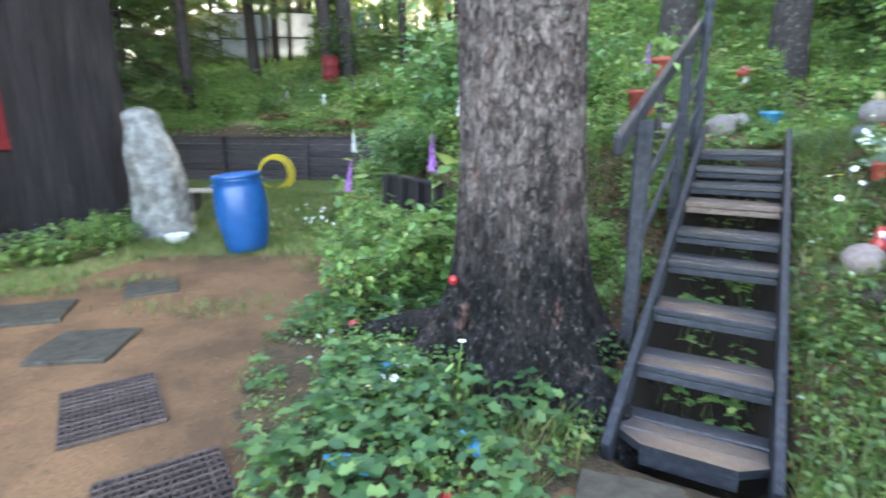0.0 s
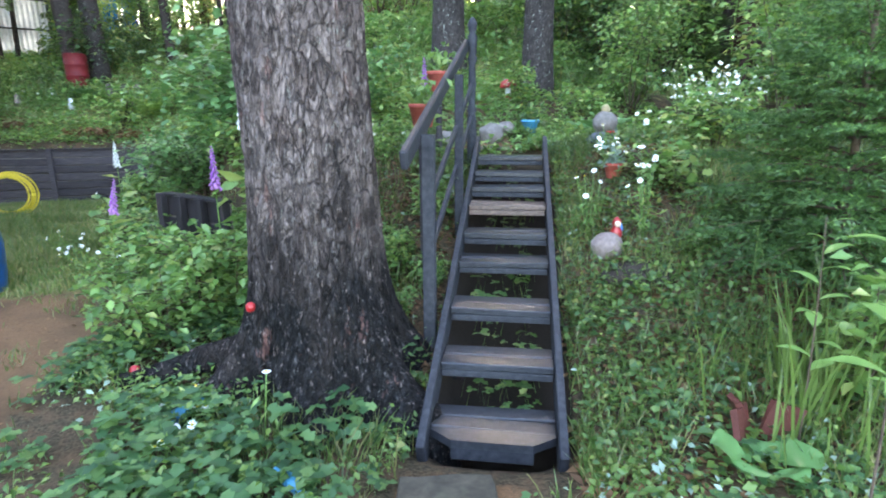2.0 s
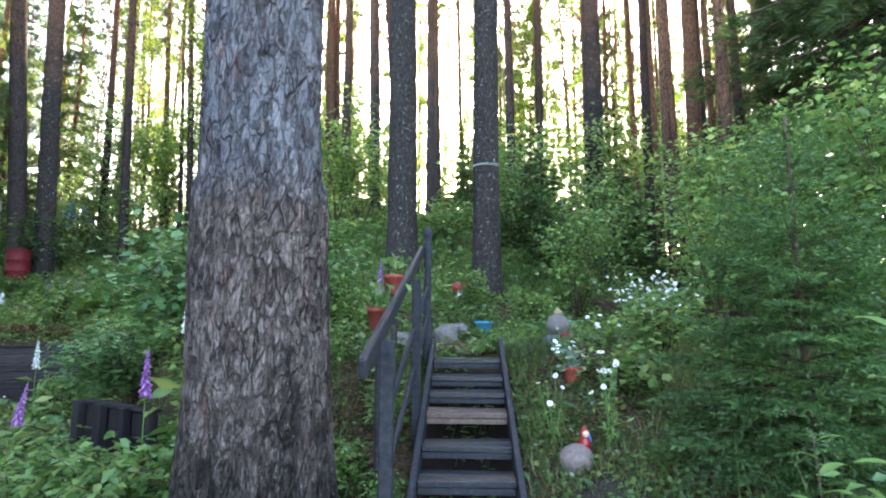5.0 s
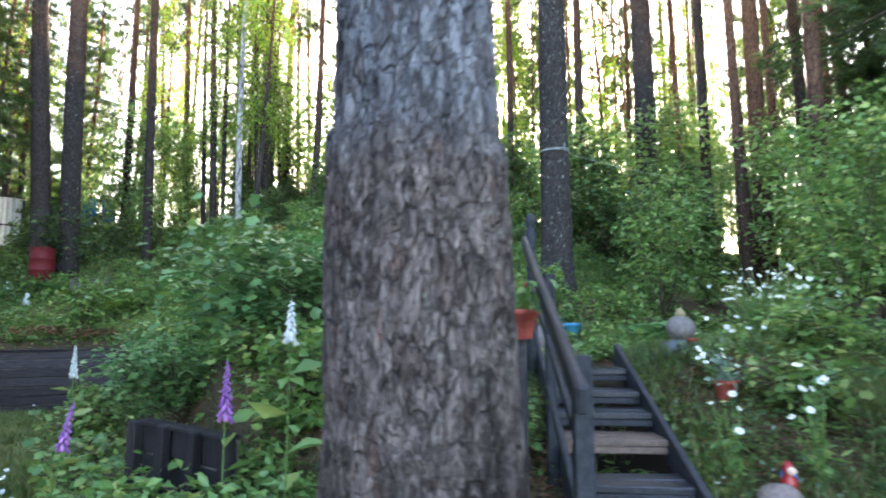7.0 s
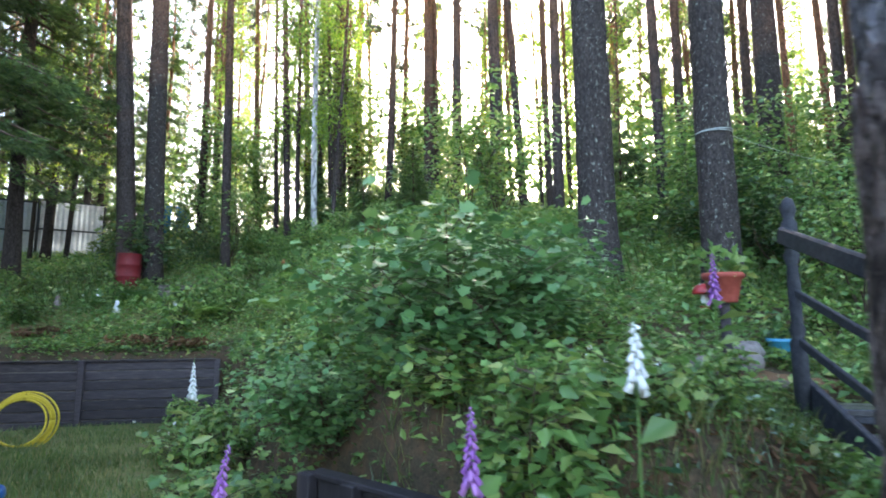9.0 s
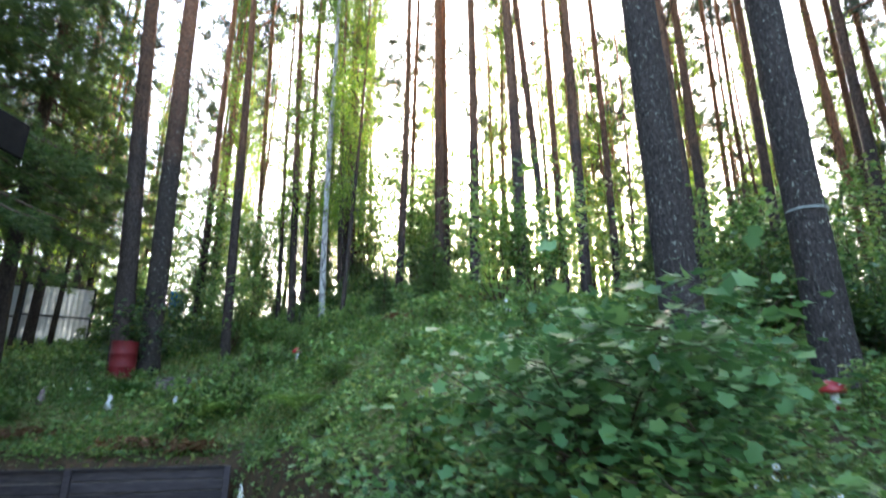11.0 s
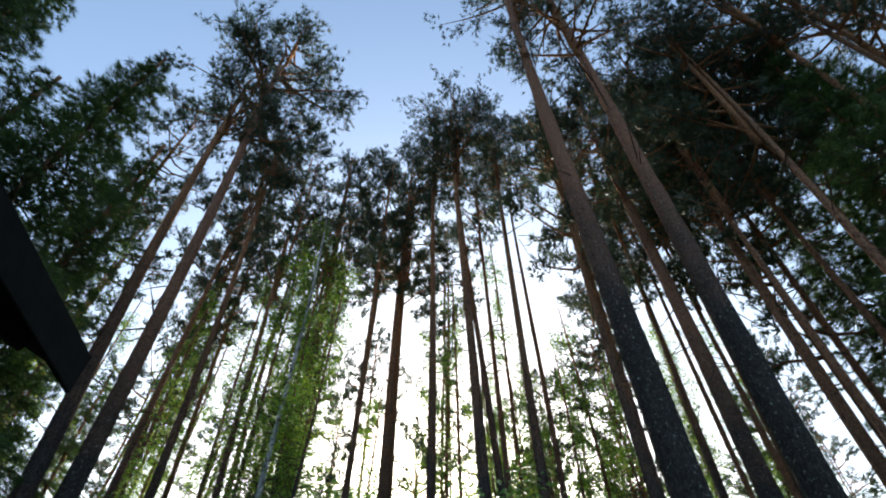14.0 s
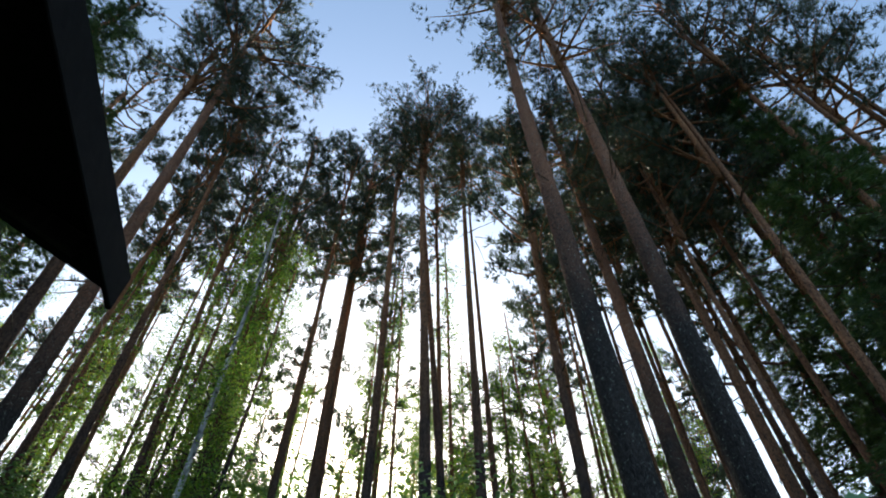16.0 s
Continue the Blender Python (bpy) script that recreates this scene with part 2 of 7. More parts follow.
M_FENCE = surface("dark_stained_plank", [(0.3, (0.02387, 0.02005, 0.02339)), (0.6, (0.05968, 0.04931, 0.05272)), (0.85, (0.1534, 0.1157, 0.095))], 18, 0.6, (0.25, 1, 2), 0.4, 0.005, vary=0.3)
M_HOUSE = surface("tarred_boards", [(0.3, (0.00936, 0.00792, 0.00864)), (0.6, (0.02184, 0.01872, 0.02016)), (0.85, (0.0468, 0.03456, 0.0288))], 14, 0.6, (1, 1, 0.12), 0.4, 0.006, (1.2, (0.07, 0.05, 0.035), 0.66), vary=0.25)
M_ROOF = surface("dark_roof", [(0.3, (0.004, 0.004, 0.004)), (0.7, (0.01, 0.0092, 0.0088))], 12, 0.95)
M_RED = surface("red_paint", [(0.3, (0.105, 0.010, 0.012)), (0.7, (0.165, 0.017, 0.019))], 20, 0.5, big=(3, (0.16, 0.03, 0.025), 0.6))
M_REDTOY = surface("red_plastic", [(0.3, (0.25, 0.01, 0.012)), (0.7, (0.33, 0.018, 0.018))], 20, 0.35, strength=0.1)
M_TERRA = surface("red_clay_pot", [(0.3, (0.30, 0.06, 0.045)), (0.7, (0.42, 0.10, 0.07))], 24, 0.6)
M_BLUE = surface("blue_plastic", [(0.3, (0.0018, 0.05265, 0.1795)), (0.7, (0.0036, 0.07722, 0.2351))], 9, 0.33, strength=0.1, big=(3.0, (0.01, 0.05, 0.25), 0.62))
M_CYAN = surface("light_blue_plastic", [(0.3, (0.018, 0.168, 0.3)), (0.7, (0.036, 0.24, 0.372))], 14, 0.4, strength=0.1)
M_NET = surface("blue_net", [(0.3, (0.01, 0.10, 0.3)), (0.7, (0.03, 0.2, 0.45))], 10, 0.7)
M_HOSE = surface("yellow_hose", [(0.3, (0.5, 0.36, 0.03)), (0.7, (0.65, 0.48, 0.05))], 30, 0.45, strength=0.15)
M_STONE = surface("grey_stone", [(0.3, (0.10, 0.088, 0.08)), (0.7, (0.22, 0.19, 0.17))], 20, 0.85, big=(4, (0.12, 0.13, 0.09), 0.6))
M_SLAB = surface("wet_slab", [(0.3, (0.03, 0.028, 0.021)), (0.7, (0.07, 0.062, 0.047))], 16, 0.6, big=(3, (0.09, 0.095, 0.06), 0.58))
M_DARKSTONE = surface("dark_stone", [(0.3, (0.06, 0.065, 0.075)), (0.7, (0.15, 0.155, 0.17))], 18, 0.75)
M_RUBBER = surface("rubber_mat", [(0.3, (0.03, 0.022, 0.02)), (0.7, (0.085, 0.06, 0.052))], 30, 0.75, vary=0.3)
M_WHITE = surface("white_paint", [(0.3, (0.496, 0.496, 0.48)), (0.7, (0.64, 0.64, 0.624))], 14, 0.5, strength=0.15)
M_SHEETMETAL = surface("white_sheet_metal", [(0.3, (0.30, 0.34, 0.37)), (0.7, (0.40, 0.44, 0.47))], 5, 0.5, strength=0.1, big=(1.5, (0.42, 0.46, 0.48), 0.6))
M_BOARD = surface("pale_board", [(0.3, (0.3, 0.26, 0.2)), (0.7, (0.48, 0.42, 0.34))], 20, 0.7, (0.2, 1, 1))
M_SHARD = surface("dark_red_clay", [(0.3, (0.06, 0.018, 0.013)), (0.7, (0.105, 0.03, 0.023))], 24, 0.6)
M_STRAW = surface("faded_straw", [(0.3, (0.22, 0.17, 0.09)), (0.7, (0.34, 0.27, 0.15))], 40, 0.8)
M_PINKSTONE = surface("pinkish_stone", [(0.3, (0.13, 0.10, 0.09)), (0.7, (0.25, 0.19, 0.17))], 30, 0.85, big=(5, (0.10, 0.10, 0.08), 0.6))
M_SOIL = surface("dark_soil", [(0.3, (0.02, 0.016, 0.013)), (0.7, (0.06, 0.045, 0.035))], 40, 0.95, strength=0.8, dist=0.02)
M_ROPE = surface("pale_rope", [(0.3, (0.28, 0.32, 0.3)), (0.7, (0.45, 0.5, 0.47))], 80, 0.8)
M_GNOME_BLUE = surface("gnome_blue", [(0.3, (0.03, 0.14, 0.42)), (0.7, (0.06, 0.22, 0.55))], 20, 0.4, strength=0.1)
M_SKIN = surface("painted_clay_pale", [(0.3, (0.55, 0.38, 0.28)), (0.7, (0.65, 0.47, 0.36))], 20, 0.5, strength=0.1)
M_TIMBER = surface("weathered_timber", [(0.3, (0.08, 0.07, 0.06)), (0.7, (0.2, 0.17, 0.145))], 24, 0.8, (0.3, 1, 1))


def film_mat():
    """Crumpled translucent plastic sheet."""
    m, nt, p = nodes_of("plastic_sheet")
    f = noise_tex(nt, coords(nt), 7, 5)
    c = ramp(nt, f, [(0.3, (0.10, 0.095, 0.085)), (0.5, (0.2, 0.195, 0.18)), (0.7, (0.38, 0.375, 0.36))])
    nt.links.new(c, p.inputs["Base Color"])
    p.inputs["Roughness"].default_value = 0.22
    p.inputs["Transmission Weight"].default_value = 0.25
    bump(nt, p, noise_tex(nt, coords(nt, (1, 1, 0.4)), 9, 7, 0.65), 1.0, 0.06)
    return m


M_FILM = film_mat()


def ground_mat():
    """Sand on the path, turf and soil elsewhere, shade painted in under the stairs, by the plan's own weights."""
    m, nt, p = nodes_of("garden_ground")
    v = coords(nt)
    fine, mid, big = noise_tex(nt, v, 60, 8, 0.7), noise_tex(nt, v, 7, 6), noise_tex(nt, v, 1.1, 5)
    sand = mix(nt, ramp(nt, fine, [(0.3, (0.105, 0.056, 0.028)), (0.7, (0.24, 0.135, 0.072))]), (0.075, 0.045, 0.026), ramp(nt, big, [(0.42, (0, 0, 0)), (0.62, (0.85, 0.85, 0.85))]))
    speck = noise_tex(nt, v, 22, 6, 0.75)
    sand = mix(nt, sand, (0.06, 0.042, 0.025), ramp(nt, speck, [(0.56, (0, 0, 0)), (0.66, (0.8, 0.8, 0.8))]))
    turf = mix(nt, ramp(nt, fine, [(0.4, (0.05, 0.06, 0.018)), (0.6, (0.22, 0.23, 0.08))]), (0.24, 0.165, 0.09), ramp(nt, mid, [(0.5, (0, 0, 0)), (0.72, (0.8, 0.8, 0.8))]))
    wood = mix(nt, ramp(nt, fine, [(0.4, (0.022, 0.018, 0.012)), (0.6, (0.095, 0.072, 0.042))]), (0.13, 0.072, 0.042), ramp(nt, mid, [(0.45, (0, 0, 0)), (0.7, (0.85, 0.85, 0.85))]))

    def weight(name):
        a = nt.nodes.new("ShaderNodeAttribute")
        a.attribute_name = name
        r = nt.nodes.new("ShaderNodeMath")
        r.operation = "MULTIPLY_ADD"
        nt.links.new(mid, r.inputs[0])
        r.inputs[1].default_value = 0.9
        s = nt.nodes.new("ShaderNodeMath")
        s.operation = "SUBTRACT"
        nt.links.new(a.outputs["Fac"], s.inputs[0])
        s.inputs[1].default_value = 0.45
        nt.links.new(s.outputs[0], r.inputs[2])
        return ramp(nt, r.outputs[0], [(0.42, (0, 0, 0)), (0.58, (1, 1, 1))])
    c = mix(nt, wood, turf, weight("turf"))
    c = mix(nt, c, sand, weight("sand"))
    # near-black soil tint under the flight, standing in for the stairs' shade
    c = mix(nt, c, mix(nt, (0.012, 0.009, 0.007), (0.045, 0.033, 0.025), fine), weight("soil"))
    nt.links.new(c, p.inputs["Base Color"])
    p.inputs["Roughness"].default_value = 0.9
    p.inputs["Specular IOR Level"].default_value = 0.1
    bump(nt, p, mix(nt, fine, mid, 0.5), 0.6, 0.02)
    return m


M_GROUND = ground_mat()


# ---- mesh helpers ----
def raw_mesh(name, verts, faces, smooth=False):
    """A mesh from arrays of vertices and of equal-sided faces."""
    verts, faces = np.asarray(verts, dtype=np.float32), np.asarray(faces, dtype=np.int32)
    me = bpy.data.meshes.new(name)
    n, k = faces.shape
    me.vertices.add(len(verts))
    me.vertices.foreach_set("co", verts.ravel())
    me.loops.add(n * k)
    me.loops.foreach_set("vertex_index", faces.ravel())
    me.polygons.add(n)
    me.polygons.foreach_set("loop_start", np.arange(0, n * k, k, dtype=np.int32))
    if smooth:
        me.polygons.foreach_set("use_smooth", np.ones(n, dtype=bool))
    me.update(calc_edges=True)
    return me


def thing(name, at, label, category, group="", kind=""):
    ob = new(name)
    ob.location = at
    return tagged(ob, label, category, group, kind)


def part(name, data, material, parent=None, label="", m=None):
    """One mesh object under a thing or a part."""
    if isinstance(data, bmesh.types.BMesh):
        me = bpy.data.meshes.new(name)
        data.to_mesh(me)
        data.free()
        data = me
    if material and not data.materials:
        data.materials.append(material)
    ob = new(name, data)
    if parent:
        ob.parent = parent
    if m:
        ob.matrix_local = m
    return tagged(ob, label)


def join(*bits):
    """Several (verts, faces) as one."""
    vs, fs, k = [], [], 0
    for v, f in bits:
        vs.append(np.asarray(v, dtype=np.float32))
        fs.append(np.asarray(f, dtype=np.int32) + k)
        k += len(v)
    return np.concatenate(vs), np.concatenate(fs)


def tube(points, radii, sides=8, rough=0.0, seed=0):
    """A closed tapering tube along points, in triangles."""
    P = np.asarray(points, dtype=float)
    rng = np.random.default_rng(seed)
    n = len(P)
    T = np.gradient(P, axis=0)
    T /= np.linalg.norm(T, axis=1, keepdims=True) + 1e-9
    ref = np.array([1.0, 0, 0]) if abs(T[:, 0]).mean() < 0.8 else np.array([0, 1.0, 0])
    U = np.cross(T, ref)
    U /= np.linalg.norm(U, axis=1, keepdims=True) + 1e-9
    W = np.cross(T, U)
    a = np.linspace(0, 2 * np.pi, sides, endpoint=False)
    R = np.asarray(radii, dtype=float)[:, None] * (1 + rough * rng.normal(size=(n, sides)))
    V = P[:, None] + R[..., None] * (np.cos(a)[None, :, None] * U[:, None] + np.sin(a)[None, :, None] * W[:, None])
    V = np.concatenate([V.reshape(-1, 3), P[:1], P[-1:]])
    f = []
    i = np.arange(n - 1)[:, None] * sides
    j = np.arange(sides)[None]
    j2 = (j + 1) % sides
    f.append(np.stack([i + j, i + j2, i + sides + j2], -1).reshape(-1, 3))
    f.append(np.stack([i + j, i + sides + j2, i + sides + j], -1).reshape(-1, 3))
    j, j2 = j[0], j2[0]
    f.append(np.stack([np.full(sides, n * sides), j2, j], -1))
    f.append(np.stack([np.full(sides, n * sides + 1), (n - 1) * sides + j, (n - 1) * sides + j2], -1))
    return V, np.concatenate(f)


def unit(v):
    return v / (np.linalg.norm(v, axis=-1, keepdims=True) + 1e-9)


def leaf_blades(P, D, length, width, rng, fold=0.25, flat=0.6):
    """Folded diamond leaves at P along D, turned mostly face up."""
    n = len(P)
    D = unit(D)
    up = np.array([0, 0, 1.0]) * flat + rng.normal(size=(n, 3)) * (1 - flat)
    S = unit(np.cross(D, up))
    N = np.cross(S, D)
    L, W = np.broadcast_to(length, n)[:, None], np.broadcast_to(width, n)[:, None]
    V = np.stack([P, P + D * L * 0.5 + S * W * 0.5 + N * W * fold, P + D * L - N * L * 0.12, P + D * L * 0.5 - S * W * 0.5 + N * W * fold], 1).reshape(-1, 3)
    k = np.arange(n)[:, None] * 4
    return V, np.concatenate([k + np.array([[0, 2, 1]]), k + np.array([[0, 3, 2]])], 1).reshape(-1, 3)


def round_leaves(P, D, length, width, rng, flat=0.75):
    """Broad lobed leaves: a fan of six triangles each."""
    n = len(P)
    D = unit(D)
    up = np.array([0, 0, 1.0]) * flat + rng.normal(size=(n, 3)) * (1 - flat)
    S = unit(np.cross(D, up))
    N = np.cross(S, D)
    L, W = np.broadcast_to(length, n)[:, None], np.broadcast_to(width, n)[:, None]
    prof = [(0.0, 0.0, 0.0), (0.12, 0.42, 0.10), (0.42, 0.3, 0.05), (0.62, 0.5, 0.08), (1.0, 0.0, -0.1), (0.62, -0.5, 0.08), (0.42, -0.3, 0.05), (0.12, -0.42, 0.10)]
    V = np.stack([P + D * L * a + S * W * b + N * W * c for a, b, c in prof] + [P + D * L * 0.45], 1).reshape(-1, 3)
    k = np.arange(n)[:, None] * 9
    F = np.concatenate([k + np.array([[8, (i + 1) % 8, i]]) for i in range(8)], 1).reshape(-1, 3)
    return V, F


def needles(P, D, length, width, per, spread, rng):
    """Tufts of thin needles: per needles at each point, spreading from D."""
    n = len(P)
    P, D = np.repeat(P, per, 0), unit(np.repeat(unit(D), per, 0) + rng.normal(size=(n * per, 3)) * spread)
    S = unit(np.cross(D, rng.normal(size=D.shape)))
    L = length * rng.uniform(0.7, 1.25, (n * per, 1))
    V = np.stack([P + S * width, P - S * width, P + D * L], 1).reshape(-1, 3)
    return V, np.arange(n * per * 3).reshape(-1, 3)


BOXES = {}


def box_mesh(size, bevel=0.006, name="board"):
    """A bevelled, slightly uneven board, shared by all of one size."""
    key = (tuple(round(s, 3) for s in size), bevel, name)
    if key not in BOXES:
        bm = bmesh.new()
        bmesh.ops.create_cube(bm, size=1.0)
        bmesh.ops.scale(bm, vec=size, verts=bm.verts)
        bmesh.ops.bevel(bm, geom=bm.edges[:], offset=min(bevel, min(size) * 0.3), segments=1, affect="EDGES")
        me = bpy.data.meshes.new(name)
        bm.to_mesh(me)
        bm.free()
        BOXES[key] = me
    return BOXES[key]


def board(name, size, m, material, parent, label="", bevel=0.006):
    me = box_mesh(size, bevel, name + "_" + material.name)
    return part(name, me, material, parent, label, m)


def between(a, b, up=(0, 0, 1)):
    """The pose at the middle of a and b with local x along them; and their distance."""
    a, b = Vector(a), Vector(b)
    x = (b - a).normalized()
    y = Vector(up).cross(x).normalized()
    z = x.cross(y)
    m = Matrix((x, y, z)).transposed().to_4x4()
    m.translation = (a + b) / 2
    return m, (b - a).length


def lathe(profile, sides=24, wobble=0.0, seed=1):
    """A turned body from (radius, height) pairs, in quads."""
    rng = np.random.default_rng(seed)
    bm = bmesh.new()
    rings = []
    for r, z in profile:
        ring = [bm.verts.new((r * math.cos(2 * math.pi * i / sides) * (1 + wobble * rng.normal()), r * math.sin(2 * math.pi * i / sides) * (1 + wobble * rng.normal()), z)) for i in range(sides)]
        rings.append(ring)
    for a, b in zip(rings, rings[1:]):
        for i in range(sides):
            f = bm.faces.new((a[i], a[(i + 1) % sides], b[(i + 1) % sides], b[i]))
            f.smooth = True
    bm.faces.new(rings[0][::-1])
    bm.faces.new(rings[-1])
    return bm


def blob(r, squash=(1, 1, 1), rough=0.12, seed=0, sub=3):
    """A worn stone or clump."""
    bm = bmesh.new()
    bmesh.ops.create_icosphere(bm, subdivisions=sub, radius=1.0)
    for v in bm.verts:
        k = 1 + rough * (noise.noise(v.co * 1.6 + Vector((seed * 3.1, seed, 0))) + 0.4 * noise.noise(v.co * 5 + Vector((seed, 0, 0))))
        v.co = Vector((v.co.x * squash[0], v.co.y * squash[1], v.co.z * squash[2])) * r * k
    for f in bm.faces:
        f.smooth = True
    return bm


# ---- the lie of the land ----
EDGE = np.array([(-60, 21.5), (-9.5, 15.0), (-1.35, 13.95), (-0.9, 9.5), (-0.45, 6.9), (0.0, 5.4), (0.35, 3.6), (1.0, 2.2), (2.2, 1.0), (4, 0.3), (9, -2), (60, -20)], dtype=float)


def smooth(a, b, x):
    t = np.clip((x - a) / (b - a), 0, 1)
    return t * t * (3 - 2 * t)


def edge_distance(x, y):
    """How far a place lies behind (+) or before (-) the foot of the bank."""
    best, sign = np.full(np.shape(x), 1e9), np.ones(np.shape(x))
    for (ax, ay), (bx, by) in zip(EDGE, EDGE[1:]):
        dx, dy = bx - ax, by - ay
        t = np.clip(((x - ax) * dx + (y - ay) * dy) / (dx * dx + dy * dy), 0, 1)
        d = np.hypot(x - ax - t * dx, y - ay - t * dy)
        side = np.where(dx * (y - ay) - dy * (x - ax) > 0, 1.0, -1.0)
        sign, best = np.where(d < best, side, sign), np.minimum(d, best)
    return best * sign


def land(x, y):
    x, y = np.asarray(x, dtype=float), np.asarray(y, dtype=float)
    d = edge_distance(x, y)
    low = -0.16 * smooth(8, 13, y) * (1 - smooth(0, 6, x))
    w = 3.4 + 0.9 * smooth(1.8, 3.0, x) - (3.0 + 0.9 * smooth(1.8, 3.0, x)) * smooth(3.8, 5.6, y)
    w = np.where(y > 12.5, 0.22, w)
    start = np.where(y > 5.4, 0.06, -0.1)
    bank = smooth(start, start + w, d) * np.where(y > 12.5, 1.0, 1.2 + 0.1 * smooth(1.5, 3, x))
    k = np.clip(0.28 + 0.03 * x, 0.148, 0.43) - 0.10 * smooth(6, 11, x)
    r = 16 * np.tanh(np.maximum(0, y - 6.2) / 16)
    # left of the crest the terrace rises evenly from the plank wall
    left = (1 - smooth(-2.0, 3.0, x)) * smooth(9, 14, y)
    rise = (1 - left) * k * r * smooth(0, 2.0, d) + left * (0.33 * np.clip(d, 0, 5.5) + 0.2 * np.clip(d - 5.5, 0, 9))
    z = low * (1 - smooth(0, 0.4, d)) + bank + rise
    s = ((x - 1.15) * 0.499 + (y - 2.17) * 0.867) / 3.67
    across = np.abs((x - 1.15) * 0.867 - (y - 2.17) * 0.499)
    stair = -0.10 + 1.41 * np.clip(s, 0, 1) - 0.10
    flight = smooth(-0.15, 0.1, s) * (1 - smooth(1.0, 1.5, s))
    near = (1 - smooth(0.42, 1.1, across)) * flight
    under = (1 - smooth(0.24, 0.40, across)) * smooth(-0.05, 0.08, s) * (1 - smooth(0.9, 1.0, s))
    level = 0.45 * (1 - smooth(-6.5, -3.2, x))
    z = z + 0.11 * np.maximum(0, np.minimum(y, 45) - 22) * (1 - smooth(0, 6, x)) * (1 - level)
    z = z - left * level * 0.2 * np.clip(d - 5.5, 0, 9)
    z = z + np.minimum(0, stair - z) * near + np.maximum(0, stair - 0.15 - z) * near
    return z - 0.24 * under


def z_at(x, y):
    return float(land(x, y))


def sand_weight(x, y):
    right = np.interp(y, [-3, 1.8, 2.8, 3.5, 4.1, 5.2, 6.2], [-0.7, -0.85, -1.2, -1.25, -1.0, -0.85, -1.4])
    left = np.interp(y, [-3, 3, 4.2, 5.1, 6.3], [-4.4, -4.1, -3.8, -3.45, -3.1])
    s = smooth(-0.2, 0.15, right - x) * smooth(-0.15, 0.2, x - left) * (1 - 0.85 * smooth(4.9, 6.6, y))
    s = np.maximum(s, 0.9 * (1 - smooth(0.25, 0.9, np.hypot((x - 3.0) / 1.1, (y - 5.95) / 0.75))))
    return np.maximum(s, 0.8 * (1 - smooth(0.2, 0.7, np.hypot((x - 0.75) / 0.8, (y - 1.75) / 0.6))))


def spaced(lo, a, b, hi, step):
    near = np.arange(a, b + step / 2, step)
    out = [b]
    while out[-1] < hi:
        out.append(out[-1] + max(step, (out[-1] - b) * 0.16 + step * 1.5))
    inn = [a]
    while inn[-1] > lo:
        inn.append(inn[-1] - max(step, (a - inn[-1]) * 0.16 + step * 1.5))
    return np.concatenate([inn[:0:-1], near, out[1:]])


def build_ground():
    gx, gy = spaced(-600, -9, 9, 600, 0.11), spaced(-200, -2, 18, 700, 0.11)
    X, Y = np.meshgrid(gx, gy)
    x, y = X.ravel(), Y.ravel()
    z = land(x, y)
    q = np.array([noise.noise((a * 0.9, b * 0.9, 0.3)) * 0.05 + noise.noise((a * 4, b * 4, 1.7)) * 0.012 for a, b in zip(x, y)])
    sand = sand_weight(x, y)
    z = z + q * (1 - 0.75 * sand)
    nx, ny = len(gx), len(gy)
    i, j = np.meshgrid(np.arange(nx - 1), np.arange(ny - 1))
    k = (j * nx + i).ravel()
    me = raw_mesh("ground", np.stack([x, y, z], 1), np.stack([k, k + 1, k + nx + 1, k + nx], 1), True)
    d = edge_distance(x, y)
    turf = (1 - smooth(-0.2, 0.3, d)) * smooth(3.5, 5.5, y) + 0.75 * smooth(0.3, 1, d) * smooth(6.5, 8.5, y)
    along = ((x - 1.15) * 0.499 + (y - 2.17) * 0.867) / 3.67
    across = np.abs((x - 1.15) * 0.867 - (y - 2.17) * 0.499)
    # painted stair shade: the flight's own footprint, stored as the soil weight
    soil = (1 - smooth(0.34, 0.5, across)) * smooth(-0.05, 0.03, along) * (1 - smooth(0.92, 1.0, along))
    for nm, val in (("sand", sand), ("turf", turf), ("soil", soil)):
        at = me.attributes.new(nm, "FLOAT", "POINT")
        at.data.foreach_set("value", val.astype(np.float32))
    return tagged(part("ground", me, M_GROUND), "garden ground, sandy path rising to a mossy forest slope", "ground", kind="structure")


build_ground()


# ---- trees ----
def soft(name, data, material, parent, m=None):
    """Twigs or leaves past counting: one joined part."""
    return tagged(part(name, data, material, parent, m=m), kind="stuff")



